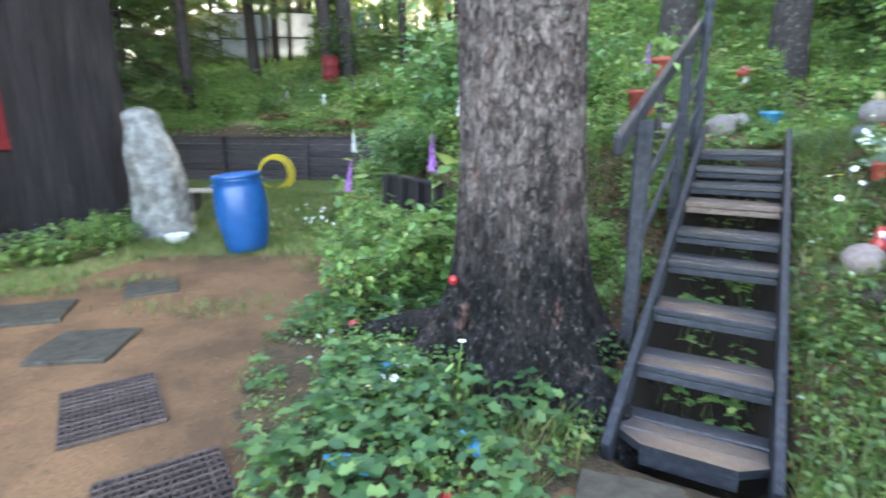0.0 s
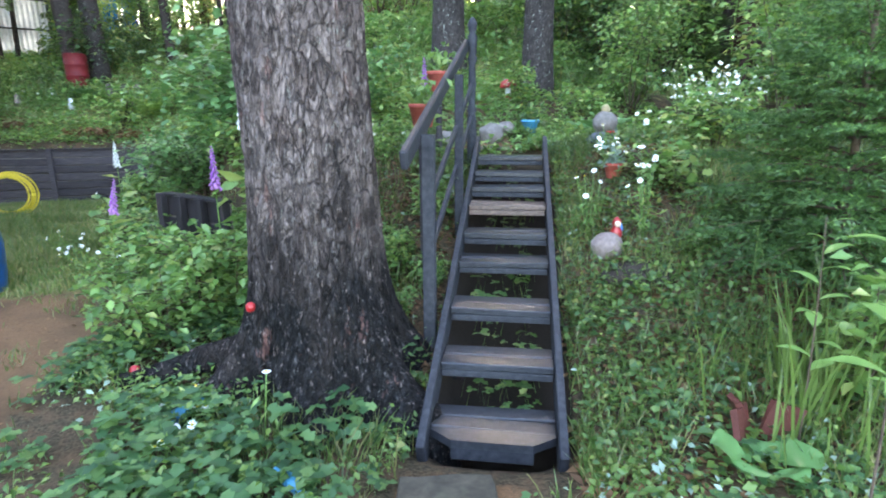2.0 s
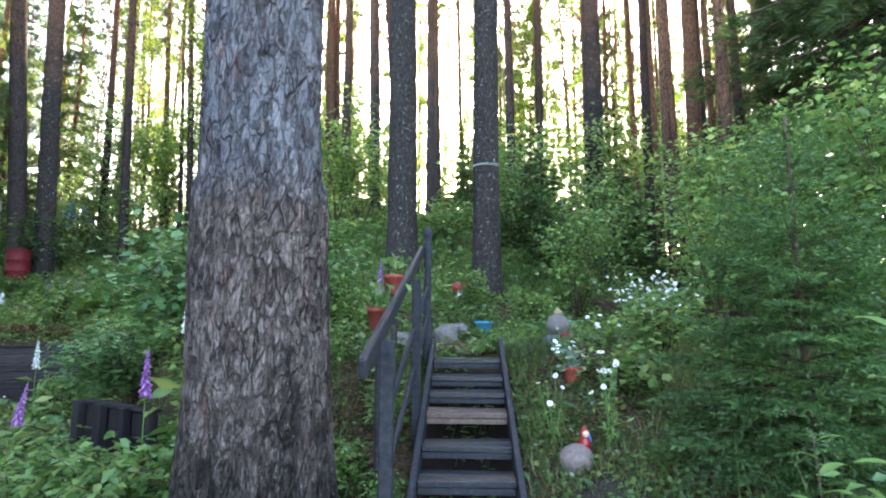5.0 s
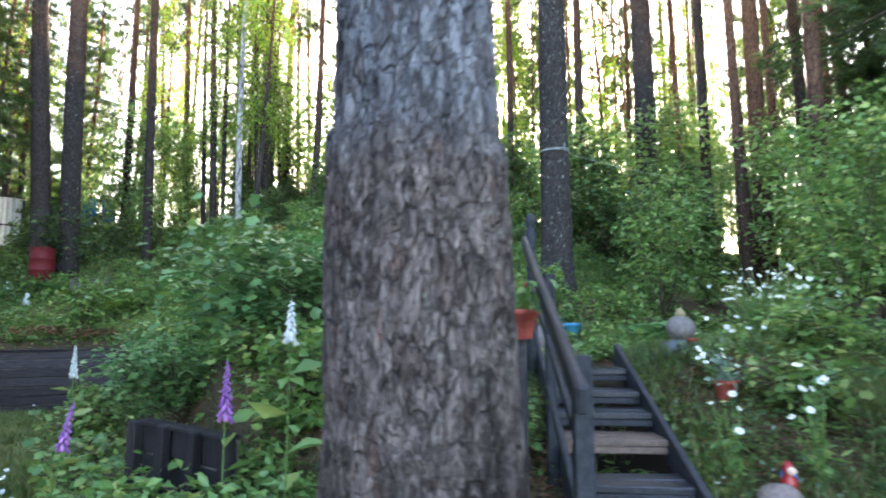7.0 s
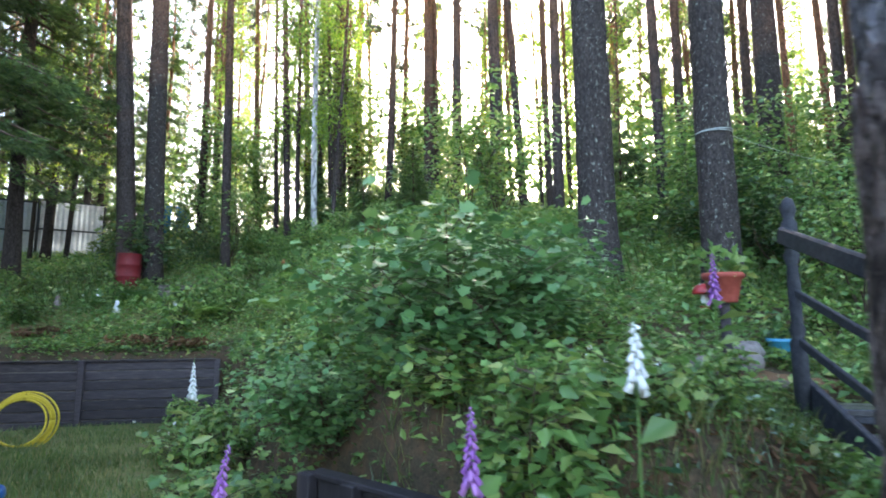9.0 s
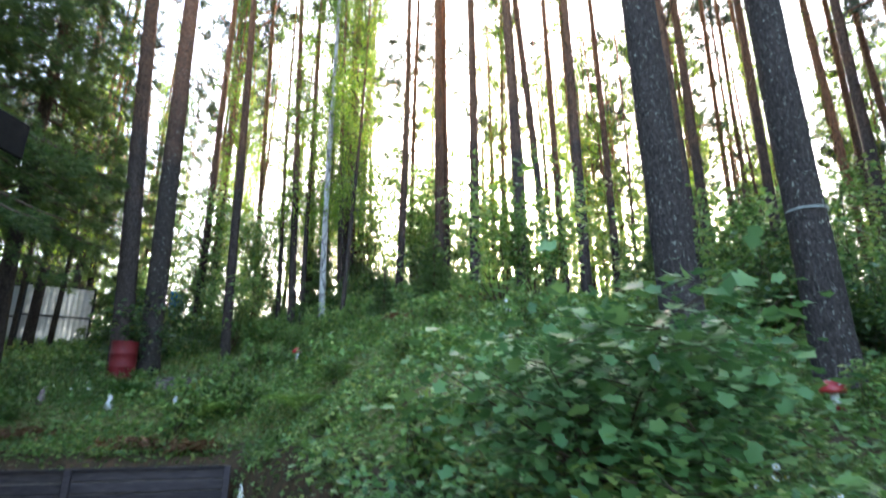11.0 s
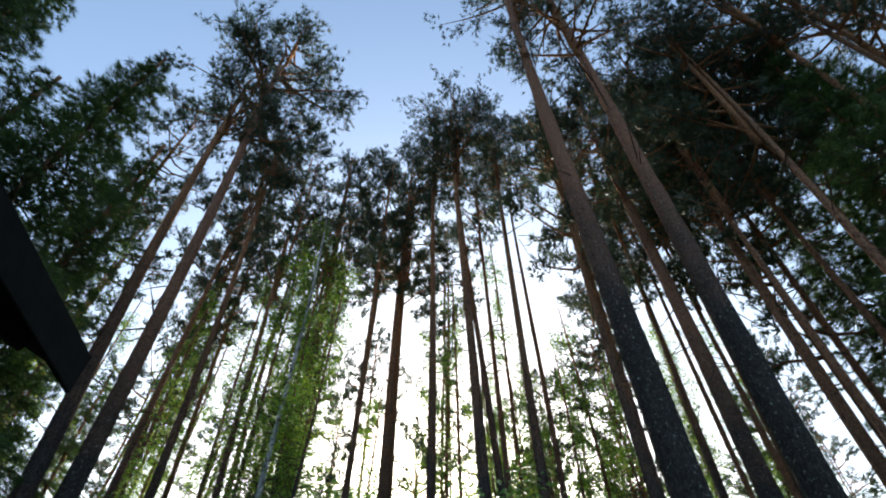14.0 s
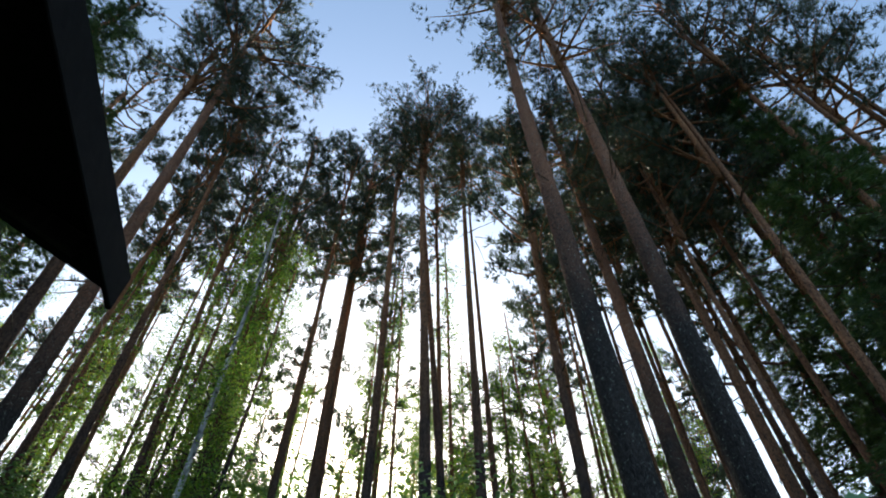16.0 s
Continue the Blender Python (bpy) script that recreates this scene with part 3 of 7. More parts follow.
def crown_kit(seed, height, radius, tufts, needle=(0.20, 0.0105, 11), twigs=4):
    """Limbs, twigs and needle tufts of a pine's top; the origin is where the crown begins."""
    rng = np.random.default_rng(seed)
    limbs, P, D = [], [], []
    n = 34
    for i in range(n):
        z = height * (i + rng.uniform(0, 0.8)) / n * 0.96
        a = rng.uniform(0, 2 * np.pi)
        reach = radius * rng.uniform(0.5, 1.1) * math.sqrt(max(0.12, math.sin(math.pi * (0.16 + 0.8 * z / height))))
        rise = rng.uniform(0.05, 0.6) * reach
        s = np.linspace(0, 1, 5)
        bend = rng.normal(size=2) * 0.15 * reach
        pts = np.stack([np.cos(a) * reach * s + bend[0] * s * s, np.sin(a) * reach * s + bend[1] * s * s, z + rise * s ** 1.7 + 0.1 * np.sin(s * 5 + a)], 1)
        limbs.append(tube(pts, 0.05 * (1 - 0.85 * s) * (0.6 + reach / radius * 0.5), 4, 0.1, i))
        m = max(8, int(tufts * reach / n / radius * 1.2))
        for j in range(twigs + 2):
            u = rng.uniform(0.35, 1.0)
            c = np.array([np.interp(u, s, pts[:, k]) for k in range(3)])
            b = a + rng.choice([-1, 1]) * rng.uniform(0.4, 1.3)
            L = reach * rng.uniform(0.18, 0.42)
            w = np.linspace(0, 1, 3)
            tw = c + np.stack([np.cos(b) * L * w, np.sin(b) * L * w, L * rng.uniform(0.0, 0.7) * w ** 1.5], 1)
            if j < twigs:
                limbs.append(tube(tw, 0.014 * (1 - 0.75 * w), 3, 0.0, j))
            g = max(4, m // (twigs + 2))
            v = rng.uniform(0.25, 1.05, g)
            at = np.stack([np.interp(v, w, tw[:, k]) for k in range(3)], 1) + rng.normal(size=(g, 3)) * np.array([0.13, 0.13, 0.08])
            P.append(at)
            d = rng.normal(size=(g, 3)) * 0.4
            d[:, 2] += 0.75
            d[:, :2] += np.array([np.cos(b), np.sin(b)]) * 0.6
            D.append(d)
    top = np.stack([0.1 * np.sin(np.linspace(0, 3, 5)), 0 * np.linspace(0, 1, 5), np.linspace(0, height, 5)], 1)
    limbs.append(tube(top, [0.085, 0.07, 0.05, 0.03, 0.01], 7, 0.05, 99))
    V, F = needles(np.concatenate(P), np.concatenate(D), needle[0], needle[1], needle[2], 0.45, rng)
    return raw_mesh("pine_limbs", *join(*limbs), True), raw_mesh("pine_crown", V, F)


CROWNS = [crown_kit(s, h, r, t) for s, h, r, t in ((1, 9.0, 2.7, 2700), (2, 7.0, 2.3, 3400), (3, 10.0, 3.0, 3000), (4, 8.0, 2.2, 3300))]
FAR_CROWNS = [crown_kit(s, h, r, t, (0.27, 0.021, 7), 2) for s, h, r, t in ((5, 9.0, 2.7, 2100), (6, 7.0, 2.3, 1900), (7, 10.0, 3.0, 2200), (8, 8.0, 2.2, 1900))]


def trunk_mesh(x, y, z0, height, r, lean, seed, rings=18, sides=12, flare=0.25):
    """A slightly crooked tapering stem in local coordinates, sunk a little into the ground."""
    rng = np.random.default_rng(seed)
    s = np.linspace(0, 1, rings) ** 1.3
    z = -0.25 + s * (height + 0.25)
    amp, ph = rng.uniform(0.04, 0.14, 2) * min(1, height / 15), rng.uniform(0, 6.28, 2)
    pts = np.stack([lean[0] * z + amp[0] * np.sin(s * 5 + ph[0]) - amp[0] * math.sin(ph[0]), lean[1] * z + amp[1] * np.sin(s * 4 + ph[1]) - amp[1] * math.sin(ph[1]), z], 1)
    rad = r * (1 - 0.66 * s) * (1 + flare * np.exp(-np.maximum(z, 0) / 0.35)) 
    V, F = tube(pts, rad, sides, 0.025, seed)
    return raw_mesh("pine_trunk", V, F, True), pts[-1]


TREE_COUNT = [0]


def pine(x, y, r, height, crown=0, size=1.0, lean=(0, 0), bark=None, label="", stubs=6, crown_drop=0.62, detail=False, far=False):
    TREE_COUNT[0] += 1
    seed = TREE_COUNT[0]
    rng = np.random.default_rng(100 + seed)
    z0 = z_at(x, y)
    tree = thing("pine_tree", (x, y, z0), label or "tall straight pine with a bare trunk on the forest slope", "tree", "forest pines")
    me, top = trunk_mesh(x, y, z0, height, r, lean, seed, 60 if detail else 18, 28 if detail else 10)
    part("trunk", me, bark or M_BARK_FAR, tree)
    kit = (FAR_CROWNS if far else CROWNS)[crown % 4]
    h = (9.0, 7.0, 10.0, 8.0)[crown % 4] * size
    start = height - h * crown_drop
    if far:
        start = height - h * 1.35
    m = Matrix.Translation((lean[0] * start, lean[1] * start, start)) @ Matrix.Rotation(rng.uniform(0, 6.28), 4, "Z") @ Matrix.Diagonal((size, size, size * (1.5 if far else 1.0), 1))
    soft("branchwork", kit[0], M_BARK_FAR, tree, m=m)
    soft("foliage", kit[1], M_PINE, tree, m=m.copy())
    for i in range(stubs):
        z = rng.uniform(0.28, 0.75) * height
        a = rng.uniform(0, 6.28)
        L = rng.uniform(0.4, 2.0)
        s = np.linspace(0, 1, 4)
        c = np.array([lean[0] * z, lean[1] * z, z])
        v, f = tube(c + np.stack([np.cos(a) * (r * 0.3 + L * s), np.sin(a) * (r * 0.3 + L * s), rng.uniform(-0.35, 0.25) * L * s ** 1.6], 1), (0.016 + 0.006 * L) * (1 - 0.8 * s), 5, 0.1, i)
        part("dead_branch", raw_mesh("dead_branch", v, f, True), M_TWIG, tree)
    return tree


def big_tree():
    """The old larch-like trunk beside the stairs: flared, charred foot with spreading roots."""
    x, y = 0.48, 3.2
    tree = thing("old_tree", (x, y, 0), "thick old trunk with grey scaly bark and a charred flared foot", "tree")
    rings, sides, H = 330, 240, 22.0
    rng = np.random.default_rng(5)
    t = np.linspace(0, 1, rings)
    z = np.where(t < 0.85, -0.3 + 5.0 * t / 0.85, 4.7 + (H - 4.7) * (t - 0.85) / 0.15)
    a = np.linspace(0, 2 * np.pi, sides, endpoint=False)
    roots = [(radians(196), 0.55, 0.20), (radians(250), 0.36, 0.30), (radians(300), 0.42, 0.28), (radians(352), 0.34, 0.35), (radians(60), 0.3, 0.4), (radians(130), 0.35, 0.35)]
    V = np.zeros((rings, sides, 3))
    for i in range(rings):
        base = 0.365 * (1 - 0.028 * max(0, z[i])) if z[i] > 0 else 0.365
        base = max(base, 0.12)
        zz = max(z[i], -0.05)
        r = np.full(sides, base) + 0.10 * math.exp(-zz / 0.45) + 0.035 * math.exp(-zz / 1.2)
        for ra, amp, wd in roots:
            da = np.angle(np.exp(1j * (a - ra)))
            r += amp * np.exp(-(da / wd) ** 2) * math.exp(-zz / 0.24)
        for k in range(sides):
            p = Vector((math.cos(a[k]) * 3.2, math.sin(a[k]) * 3.2, z[i] * 1.3))
            q = Vector((math.cos(a[k]) * 5.4, math.sin(a[k]) * 5.4, z[i] * 3.6)) + 0.3 * noise.noise_vector(p * 2.0)
            plate = noise.voronoi(q)[0]
            gap = plate[1] - plate[0]
            collar = 2.28 + 0.12 * noise.noise(p * 0.9) + 0.05 * noise.noise(q)
            r[k] += 0.016 * noise.noise(p) + 0.015 * min(1.0, gap * 6) - 0.011 + 0.007 * noise.noise(q * 3.0)
            r[k] -= 0.022 * min(1.0, max(0.0, (z[i] - collar) / 0.03))
        V[i, :, 0], V[i, :, 1], V[i, :, 2] = np.cos(a) * r - 0.02 * z[i], np.sin(a) * r + 0.004 * z[i], z[i]
    i, j = np.meshgrid(np.arange(rings - 1), np.arange(sides), indexing="ij")
    k, k2 = i * sides + j, i * sides + (j + 1) % sides
    F = np.stack([k, k2, k2 + sides, k + sides], -1).reshape(-1, 4)
    part("trunk", raw_mesh("old_trunk", V.reshape(-1, 3), F, True), M_BARK_BIG, tree)
    m = Matrix.Translation((-0.4, 0.1, 17)) @ Matrix.Scale(1.1, 4)
    soft("branchwork", CROWNS[2][0], M_BARK_FAR, tree, m=m)
    soft("foliage", CROWNS[2][1], M_PINE, tree, m=m.copy())
    # a low root lying out over the bed
    s = np.linspace(0, 1, 12)
    pts = np.stack([-0.35 - 0.85 * s, -0.05 + 0.32 * s + 0.05 * np.sin(s * 6), 0.26 - 0.2 * s], 1)
    part("root", raw_mesh("root", *tube(pts, 0.12 * (1 - 0.6 * s), 12, 0.06, 3), True), M_BARK_BIG, tree, "charred surface root")
    return tree


big_tree()
pine(3.70, 8.95, 0.27, 32, 0, 1.2, (-0.004, 0.0), M_BARK, "thick pine with dark lichen-flecked bark and an orange upper trunk", 14, 0.85, detail=True)
pine(4.82, 7.9, 0.235, 31, 2, 1.35, (-0.002, 0.002), M_BARK, "lichen-flecked pine with a pale rope tied round it", 14, 0.95, detail=True)
pine(10.64, 11.4, 0.30, 29, 2, 1.2, (-0.012, 0.0), M_BARK, "grey-barked pine behind the flowering shrubs", 12, 1.0)
pine(12.3, 9.4, 0.22, 27, 0, 1.4, (-0.01, 0.0), M_BARK_WARM, "pine with reddish-brown bark above the shrubs", 10, 1.0)
pine(9.05, 6.3, 0.13, 25, 3, 1.35, (0.0, 0.0), M_BARK_WARM, "pine with reddish-brown bark above the shrubs", 10, 1.0)
pine(-3.85, 19.6, 0.25, 26, 0, 1.1, (-0.055, 0.0), None, "leaning pine with a red metal drum at its foot", 8)
pine(-3.2, 19.4, 0.27, 30.5, 1, 1.75, (-0.045, 0.0), M_BARK, "dark leaning pine of a pair near the red barrel", 16, 0.8)
pine(-2.49, 26.1, 0.16, 29, 3, far=True)
pine(-2.12, 30.1, 0.15, 27, 1, far=True)
pine(-1.42, 22.1, 0.16, 28, 1, lean=(-0.05, 0), far=True)
pine(-0.21, 30.1, 0.16, 26, 3, lean=(-0.04, 0), far=True)
pine(0.71, 24.0, 0.14, 27, 0, lean=(-0.04, 0), far=True)
pine(2.47, 23.7, 0.22, 28, 2, lean=(-0.02, 0), far=True)
pine(3.96, 27.4, 0.17, 27, 1, far=True)
pine(2.16, 29.8, 0.18, 27, 3, lean=(-0.02, 0), far=True)
pine(4.21, 22.2, 0.14, 27, 0, lean=(0.012, 0), far=True)
pine(6.28, 26.7, 0.13, 27, 1, far=True)
pine(6.0, 22.55, 0.22, 28, 2, far=True)
pine(6.35, 22.7, 0.14, 27, 3, far=True)
pine(5.43, 18.4, 0.17, 25.5, 0)
pine(10.2, 24.9, 0.13, 28, 3, far=True)
pine(5.69, 15.95, 0.19, 25, 2, 0.95, (-0.018, 0.01))
pine(6.54, 15.98, 0.13, 24.5, 0, 0.95, (-0.05, 0.03))
pine(10.14, 20.2, 0.15, 30, 1, lean=(-0.017, 0.01), far=True)
pine(7.59, 15.8, 0.17, 25, 3)
pine(10.86, 18.3, 0.14, 29, 1)
pine(11.36, 14.9, 0.16, 29, 0)
pine(17.4, 18.5, 0.13, 31, 2, far=True)
pine(17.7, 18.0, 0.12, 30, 1, far=True)
pine(19.8, 18.6, 0.13, 31, 3, far=True)
pine(13.2, 14.0, 0.16, 29, 2)
pine(11.75, 10.5, 0.14, 27, 0)
pine(17.9, 13.9, 0.14, 30, 1, far=True)
pine(16.5, 12.2, 0.13, 29, 3, far=True)
pine(-7.4, 25.4, 0.16, 28, 0, far=True)


pine(11.6, 5.4, 0.17, 29, 0, 1.3, (0, 0), M_BARK_WARM, "pine with reddish-brown bark above the shrubs", 10, 1.0)
pine(11.9, 2.6, 0.15, 28, 0, 1.3, (0, 0), M_BARK_WARM, "pine with reddish-brown bark above the shrubs", 8, 1.0)
pine(10.6, 3.9, 0.15, 30, 2, 1.2, (0, 0), M_BARK_WARM, "pine with reddish-brown bark above the shrubs", 8, 0.9)
pine(14.2, 1.4, 0.15, 29, 2, 1.4, (0, 0), M_BARK_WARM, "pine with reddish-brown bark above the shrubs", 8, 1.0)
pine(15.0, 9.2, 0.16, 32, 2, 1.3, (0, 0), M_BARK_WARM, "pine with reddish-brown bark above the shrubs", 10, 1.1)
pine(13.6, 6.4, 0.15, 31, 0, 1.4, (0, 0), M_BARK_WARM, "pine with reddish-brown bark above the shrubs", 10, 1.1)
pine(16.5, 6.8, 0.15, 31, 2, 1.3, (0, 0), M_BARK_WARM, "pine with reddish-brown bark above the shrubs", 8, 1.1)
pine(14.5, 9.6, 0.15, 27, 0, 1.4, far=True)
pine(9.2, 13.4, 0.15, 27, 3, 1.3, far=True)


for px, py, pr, ph, pc in ((9.8, 8.2, 0.11, 25, 0), (12.6, 7.6, 0.12, 26, 3), (13.8, 9.8, 0.12, 27, 1), (14.4, 12.4, 0.12, 27, 2), (16.0, 10.4, 0.12, 26, 0), (11.2, 9.0, 0.1, 24, 1), (15.4, 14.2, 0.12, 28, 3)):
    pine(px, py, pr, ph, pc, 1.0, (-0.01, 0.0), M_BARK_WARM, "thin pine with reddish-brown bark above the shrubs", 8, far=True)


def far_pines():
    """Thin trunks far back in the wood."""
    rng = np.random.default_rng(21)
    made = 0
    while made < 58:
        az, dist = radians(rng.uniform(-28, 72)), rng.uniform(27, 60)
        x, y = -2 + dist * math.sin(az), 4 + dist * math.cos(az)
        if y < 9:
            continue
        pine(x, y, rng.uniform(0.10, 0.17), rng.uniform(12, 27), int(rng.integers(4)), rng.uniform(0.8, 1.0), (rng.uniform(-0.02, 0.02), 0), stubs=2, far=True)
        made += 1


far_pines()


def birch(x, y, r, height, seed, bark=None, label="slim white-barked birch with hanging yellow-green leaves", name="birch_tree", group="birches"):
    """A birch with hanging leafy sprays, bright against the sky."""
    z0 = z_at(x, y)
    rng = np.random.default_rng(seed)
    tree = thing(name, (x, y, z0), label, "tree", group)
    me, top = trunk_mesh(x, y, z0, height, r, (-0.03, 0), seed, 24, 10)
    part("trunk", me, bark or M_BIRCH, tree)
    limbs, P = [], []
    for i in range(64):
        z = rng.uniform(0.2, 0.97) * height
        a, L = rng.uniform(0, 6.28), rng.uniform(0.7, 1.7) * (1.15 - 0.6 * z / height)
        s = np.linspace(0, 1, 6)
        pts = np.stack([np.cos(a) * L * s - 0.03 * z, np.sin(a) * L * s, z + L * (0.7 * s - 1.0 * s ** 2.4)], 1)
        limbs.append(tube(pts, 0.025 * (1 - 0.85 * s), 3, 0.1, i))
        for u in rng.uniform(0.3, 1.0, 9):
            c = np.array([np.interp(u, s, pts[:, k]) for k in range(3)])
            n = 8
            hang = np.abs(rng.normal(size=n)) * 0.55
            P.append(c + np.stack([rng.normal(size=n) * 0.14, rng.normal(size=n) * 0.14, -hang], 1))
    soft("branchwork", raw_mesh("birch_limbs", *join(*limbs), True), M_TWIG, tree)
    P = np.concatenate(P)
    D = rng.normal(size=P.shape)
    D[:, 2] -= 0.8
    soft("foliage", raw_mesh("birch_crown", *leaf_blades(P, D, 0.085, 0.07, rng, 0.15, 0.4)), M_BIRCHLEAF, tree)
    return tree


first = birch(1.44, 21.8, 0.11, 21, 31)
BROWN = (M_BARK_FAR, "slim leafy tree between the pine trunks", "leafy_tree", "slim leafy trees")
second = birch(2.15, 22.6, 0.09, 19, 32, *BROWN)
third = birch(2.9, 24.4, 0.09, 15, 33, *BROWN)
for bx, by, bk, bt in ((1.0, 23.4, 1.0, 0.7), (1.9, 20.9, 0.85, 2.3), (2.5, 23.2, 1.05, 4.1), (0.4, 25.5, 1.0, 5.2)):
    copy_thing(second, Matrix.Translation((bx, by, z_at(bx, by))) @ Matrix.Rotation(bt, 4, "Z") @ Matrix.Scale(bk, 4))


def more_birches():
    """Slim leafy trees that fill the gaps between the pine trunks."""
    rng = np.random.default_rng(37)
    made = 0
    while made < 66:
        az, dist = radians(rng.uniform(-20, 66)), rng.uniform(20, 42)
        x, y = -2 + dist * math.sin(az), 4 + dist * math.cos(az)
        if y < 12 or (dist < 26 and abs(math.degrees(az) - 20) < 5):
            continue
        k = rng.uniform(0.75, 1.3)
        copy_thing((second, third)[int(rng.integers(2))], Matrix.Translation((x, y, z_at(x, y))) @ Matrix.Rotation(rng.uniform(0, 6.28), 4, "Z") @ Matrix.Scale(k, 4))
        made += 1


more_birches()


def spruce_kit(seed, height, radius, whorls, fans, droop, needle, foot=0.0):
    """Whorled boughs of a spruce with flat hanging sprays."""
    rng = np.random.default_rng(seed)
    limbs, P, D = [], [], []
    for w in range(whorls):
        q = w / whorls
        z = foot + (height - foot) * (q ** 0.92)
        R = radius * (1 - q) ** 0.8 + 0.05 * radius
        nb = 7 if q < 0.85 else 5
        for b in range(nb):
            a = 2 * np.pi * (b + 0.37 * w + rng.uniform(-0.25, 0.25)) / nb
            L = R * rng.uniform(0.6, 1.15)
            z = z + rng.normal() * 0.018 * height * (1 if height < 5 else 0.3)
            s = np.linspace(0, 1, 6)
            dz = L * (0.12 * s - droop * s ** 1.6 + 0.25 * droop * s ** 4)
            pts = np.stack([np.cos(a) * L * s, np.sin(a) * L * s, z + dz], 1)
            limbs.append(tube(pts, 0.012 * height ** 0.5 * (1 - 0.85 * s) * (1.1 - q), 4, 0.05, b))
            m = max(4, int(fans * L / radius))
            u = rng.uniform(0.12, 1.0, m)
            c = np.stack([np.interp(u, s, pts[:, k]) for k in range(3)], 1)
            side = rng.uniform(-1, 1, m) * (0.42 * L * (1.05 - u))
            c += np.stack([-np.sin(a) * side, np.cos(a) * side, -np.abs(side) * 0.45 * droop - rng.uniform(0, 0.12, m) * L * droop], 1)
            c[:, 2] += rng.normal(size=m) * 0.055 * L * (1.0 if height < 5 else 0.5)
            P.append(c)
            d = np.stack([np.cos(a) - np.sin(a) * np.sign(side) * 0.7, np.sin(a) + np.cos(a) * np.sign(side) * 0.7, np.full(m, -0.35 * droop)], 1)
            D.append(d + rng.normal(size=d.shape) * 0.15)
    V, F = needles(np.concatenate(P), np.concatenate(D), needle[0], needle[1], needle[2], 0.38, rng)
    return raw_mesh("spruce_limbs", *join(*limbs), True), raw_mesh("spruce_boughs", V, F)


BIG_SPRUCE = [spruce_kit(41, 23, 3.3, 30, 105, 0.6, (0.26, 0.014, 8), 4.6), spruce_kit(42, 17, 2.6, 28, 62, 0.5, (0.26, 0.014, 8), 1.0)]


def young_spruce_kit(seed, height, radius):
    """Whorls of stiff boughs; every bough carries paired twigs clothed in short needles."""
    rng = np.random.default_rng(seed)
    limbs, A, B = [], [], []
    z = 0.16
    while z < height * 0.97:
        q = z / height
        R = radius * (1 - q) ** 0.85 + 0.06
        nb = int(rng.integers(5, 8))
        turn = rng.uniform(0, 6.28)
        for b in range(nb):
            a = turn + 2 * np.pi * b / nb + rng.normal() * 0.15
            L = R * rng.uniform(0.72, 1.12)
            lift = 0.55 * q + 0.08 + rng.normal() * 0.07
            s = np.linspace(0, 1, 7)
            pts = np.stack([np.cos(a) * L * s, np.sin(a) * L * s, z + L * (lift * s - 0.28 * (1 - q) * s ** 2)], 1)
            limbs.append(tube(pts, 0.011 * (1.1 - q) * (1 - 0.8 * s), 4, 0.05, b))
            A.append(pts[3:-1]), B.append(pts[4:])
            m = max(3, int(L / 0.055))
            for u in np.linspace(0.14, 0.97, m):
                c = np.array([np.interp(u, s, pts[:, k]) for k in range(3)])
                for sg in (-1, 1):
                    T = L * 0.46 * (1.08 - u) * rng.uniform(0.7, 1.2) + 0.03
                    w = a + sg * rng.uniform(0.75, 1.05)
                    d = np.array([np.cos(w), np.sin(w), lift * 0.6 - 0.3 + rng.normal() * 0.14]) * T
                    A.append(c[None]), B.append((c + d)[None])
                    if T > 0.16:
                        for f in (0.4, 0.68):
                            w2 = w - sg * 0.7
                            A.append((c + d * f)[None])
                            B.append((c + d * f + np.array([np.cos(w2), np.sin(w2), -0.12]) * T * 0.4)[None])
        z += rng.uniform(0.07, 0.11) * (1.5 if q > 0.55 else 1.0)
    A, B = np.concatenate(A), np.concatenate(B)
    n = np.maximum(3, (np.linalg.norm(B - A, axis=1) / 0.019).astype(int))
    which = np.repeat(np.arange(len(A)), n)
    f = rng.uniform(0, 1.03, len(which))[:, None]
    D = unit((B - A)[which])
    V, F = needles(A[which] + (B - A)[which] * f, D, 0.038, 0.0065, 2, 0.5, rng)
    return raw_mesh("spruce_limbs", *join(*limbs), True), raw_mesh("spruce_boughs", V, F)


YOUNG_SPRUCE = young_spruce_kit(43, 2.5, 1.12)
SMALL_SPRUCE = spruce_kit(44, 3.2, 1.1, 14, 42, 0.3, (0.16, 0.012, 7), 0.1)


def spruce(x, y, kit, height, r, mat, size=1.0, turn=0.0, label="", group="spruces"):
    z0 = z_at(x, y)
    tree = thing("spruce_tree", (x, y, z0), label, "tree", group)
    part("trunk", trunk_mesh(x, y, z0, height * size, r, (0, 0), int(abs(x * 7) + 1), 14, 9)[0], M_BARK_FAR if height > 5 else M_TWIG, tree)
    m = Matrix.Rotation(turn, 4, "Z") @ Matrix.Scale(size, 4)
    soft("branchwork", kit[0], M_TWIG, tree, m=m)
    soft("foliage", kit[1], mat, tree, m=m.copy())


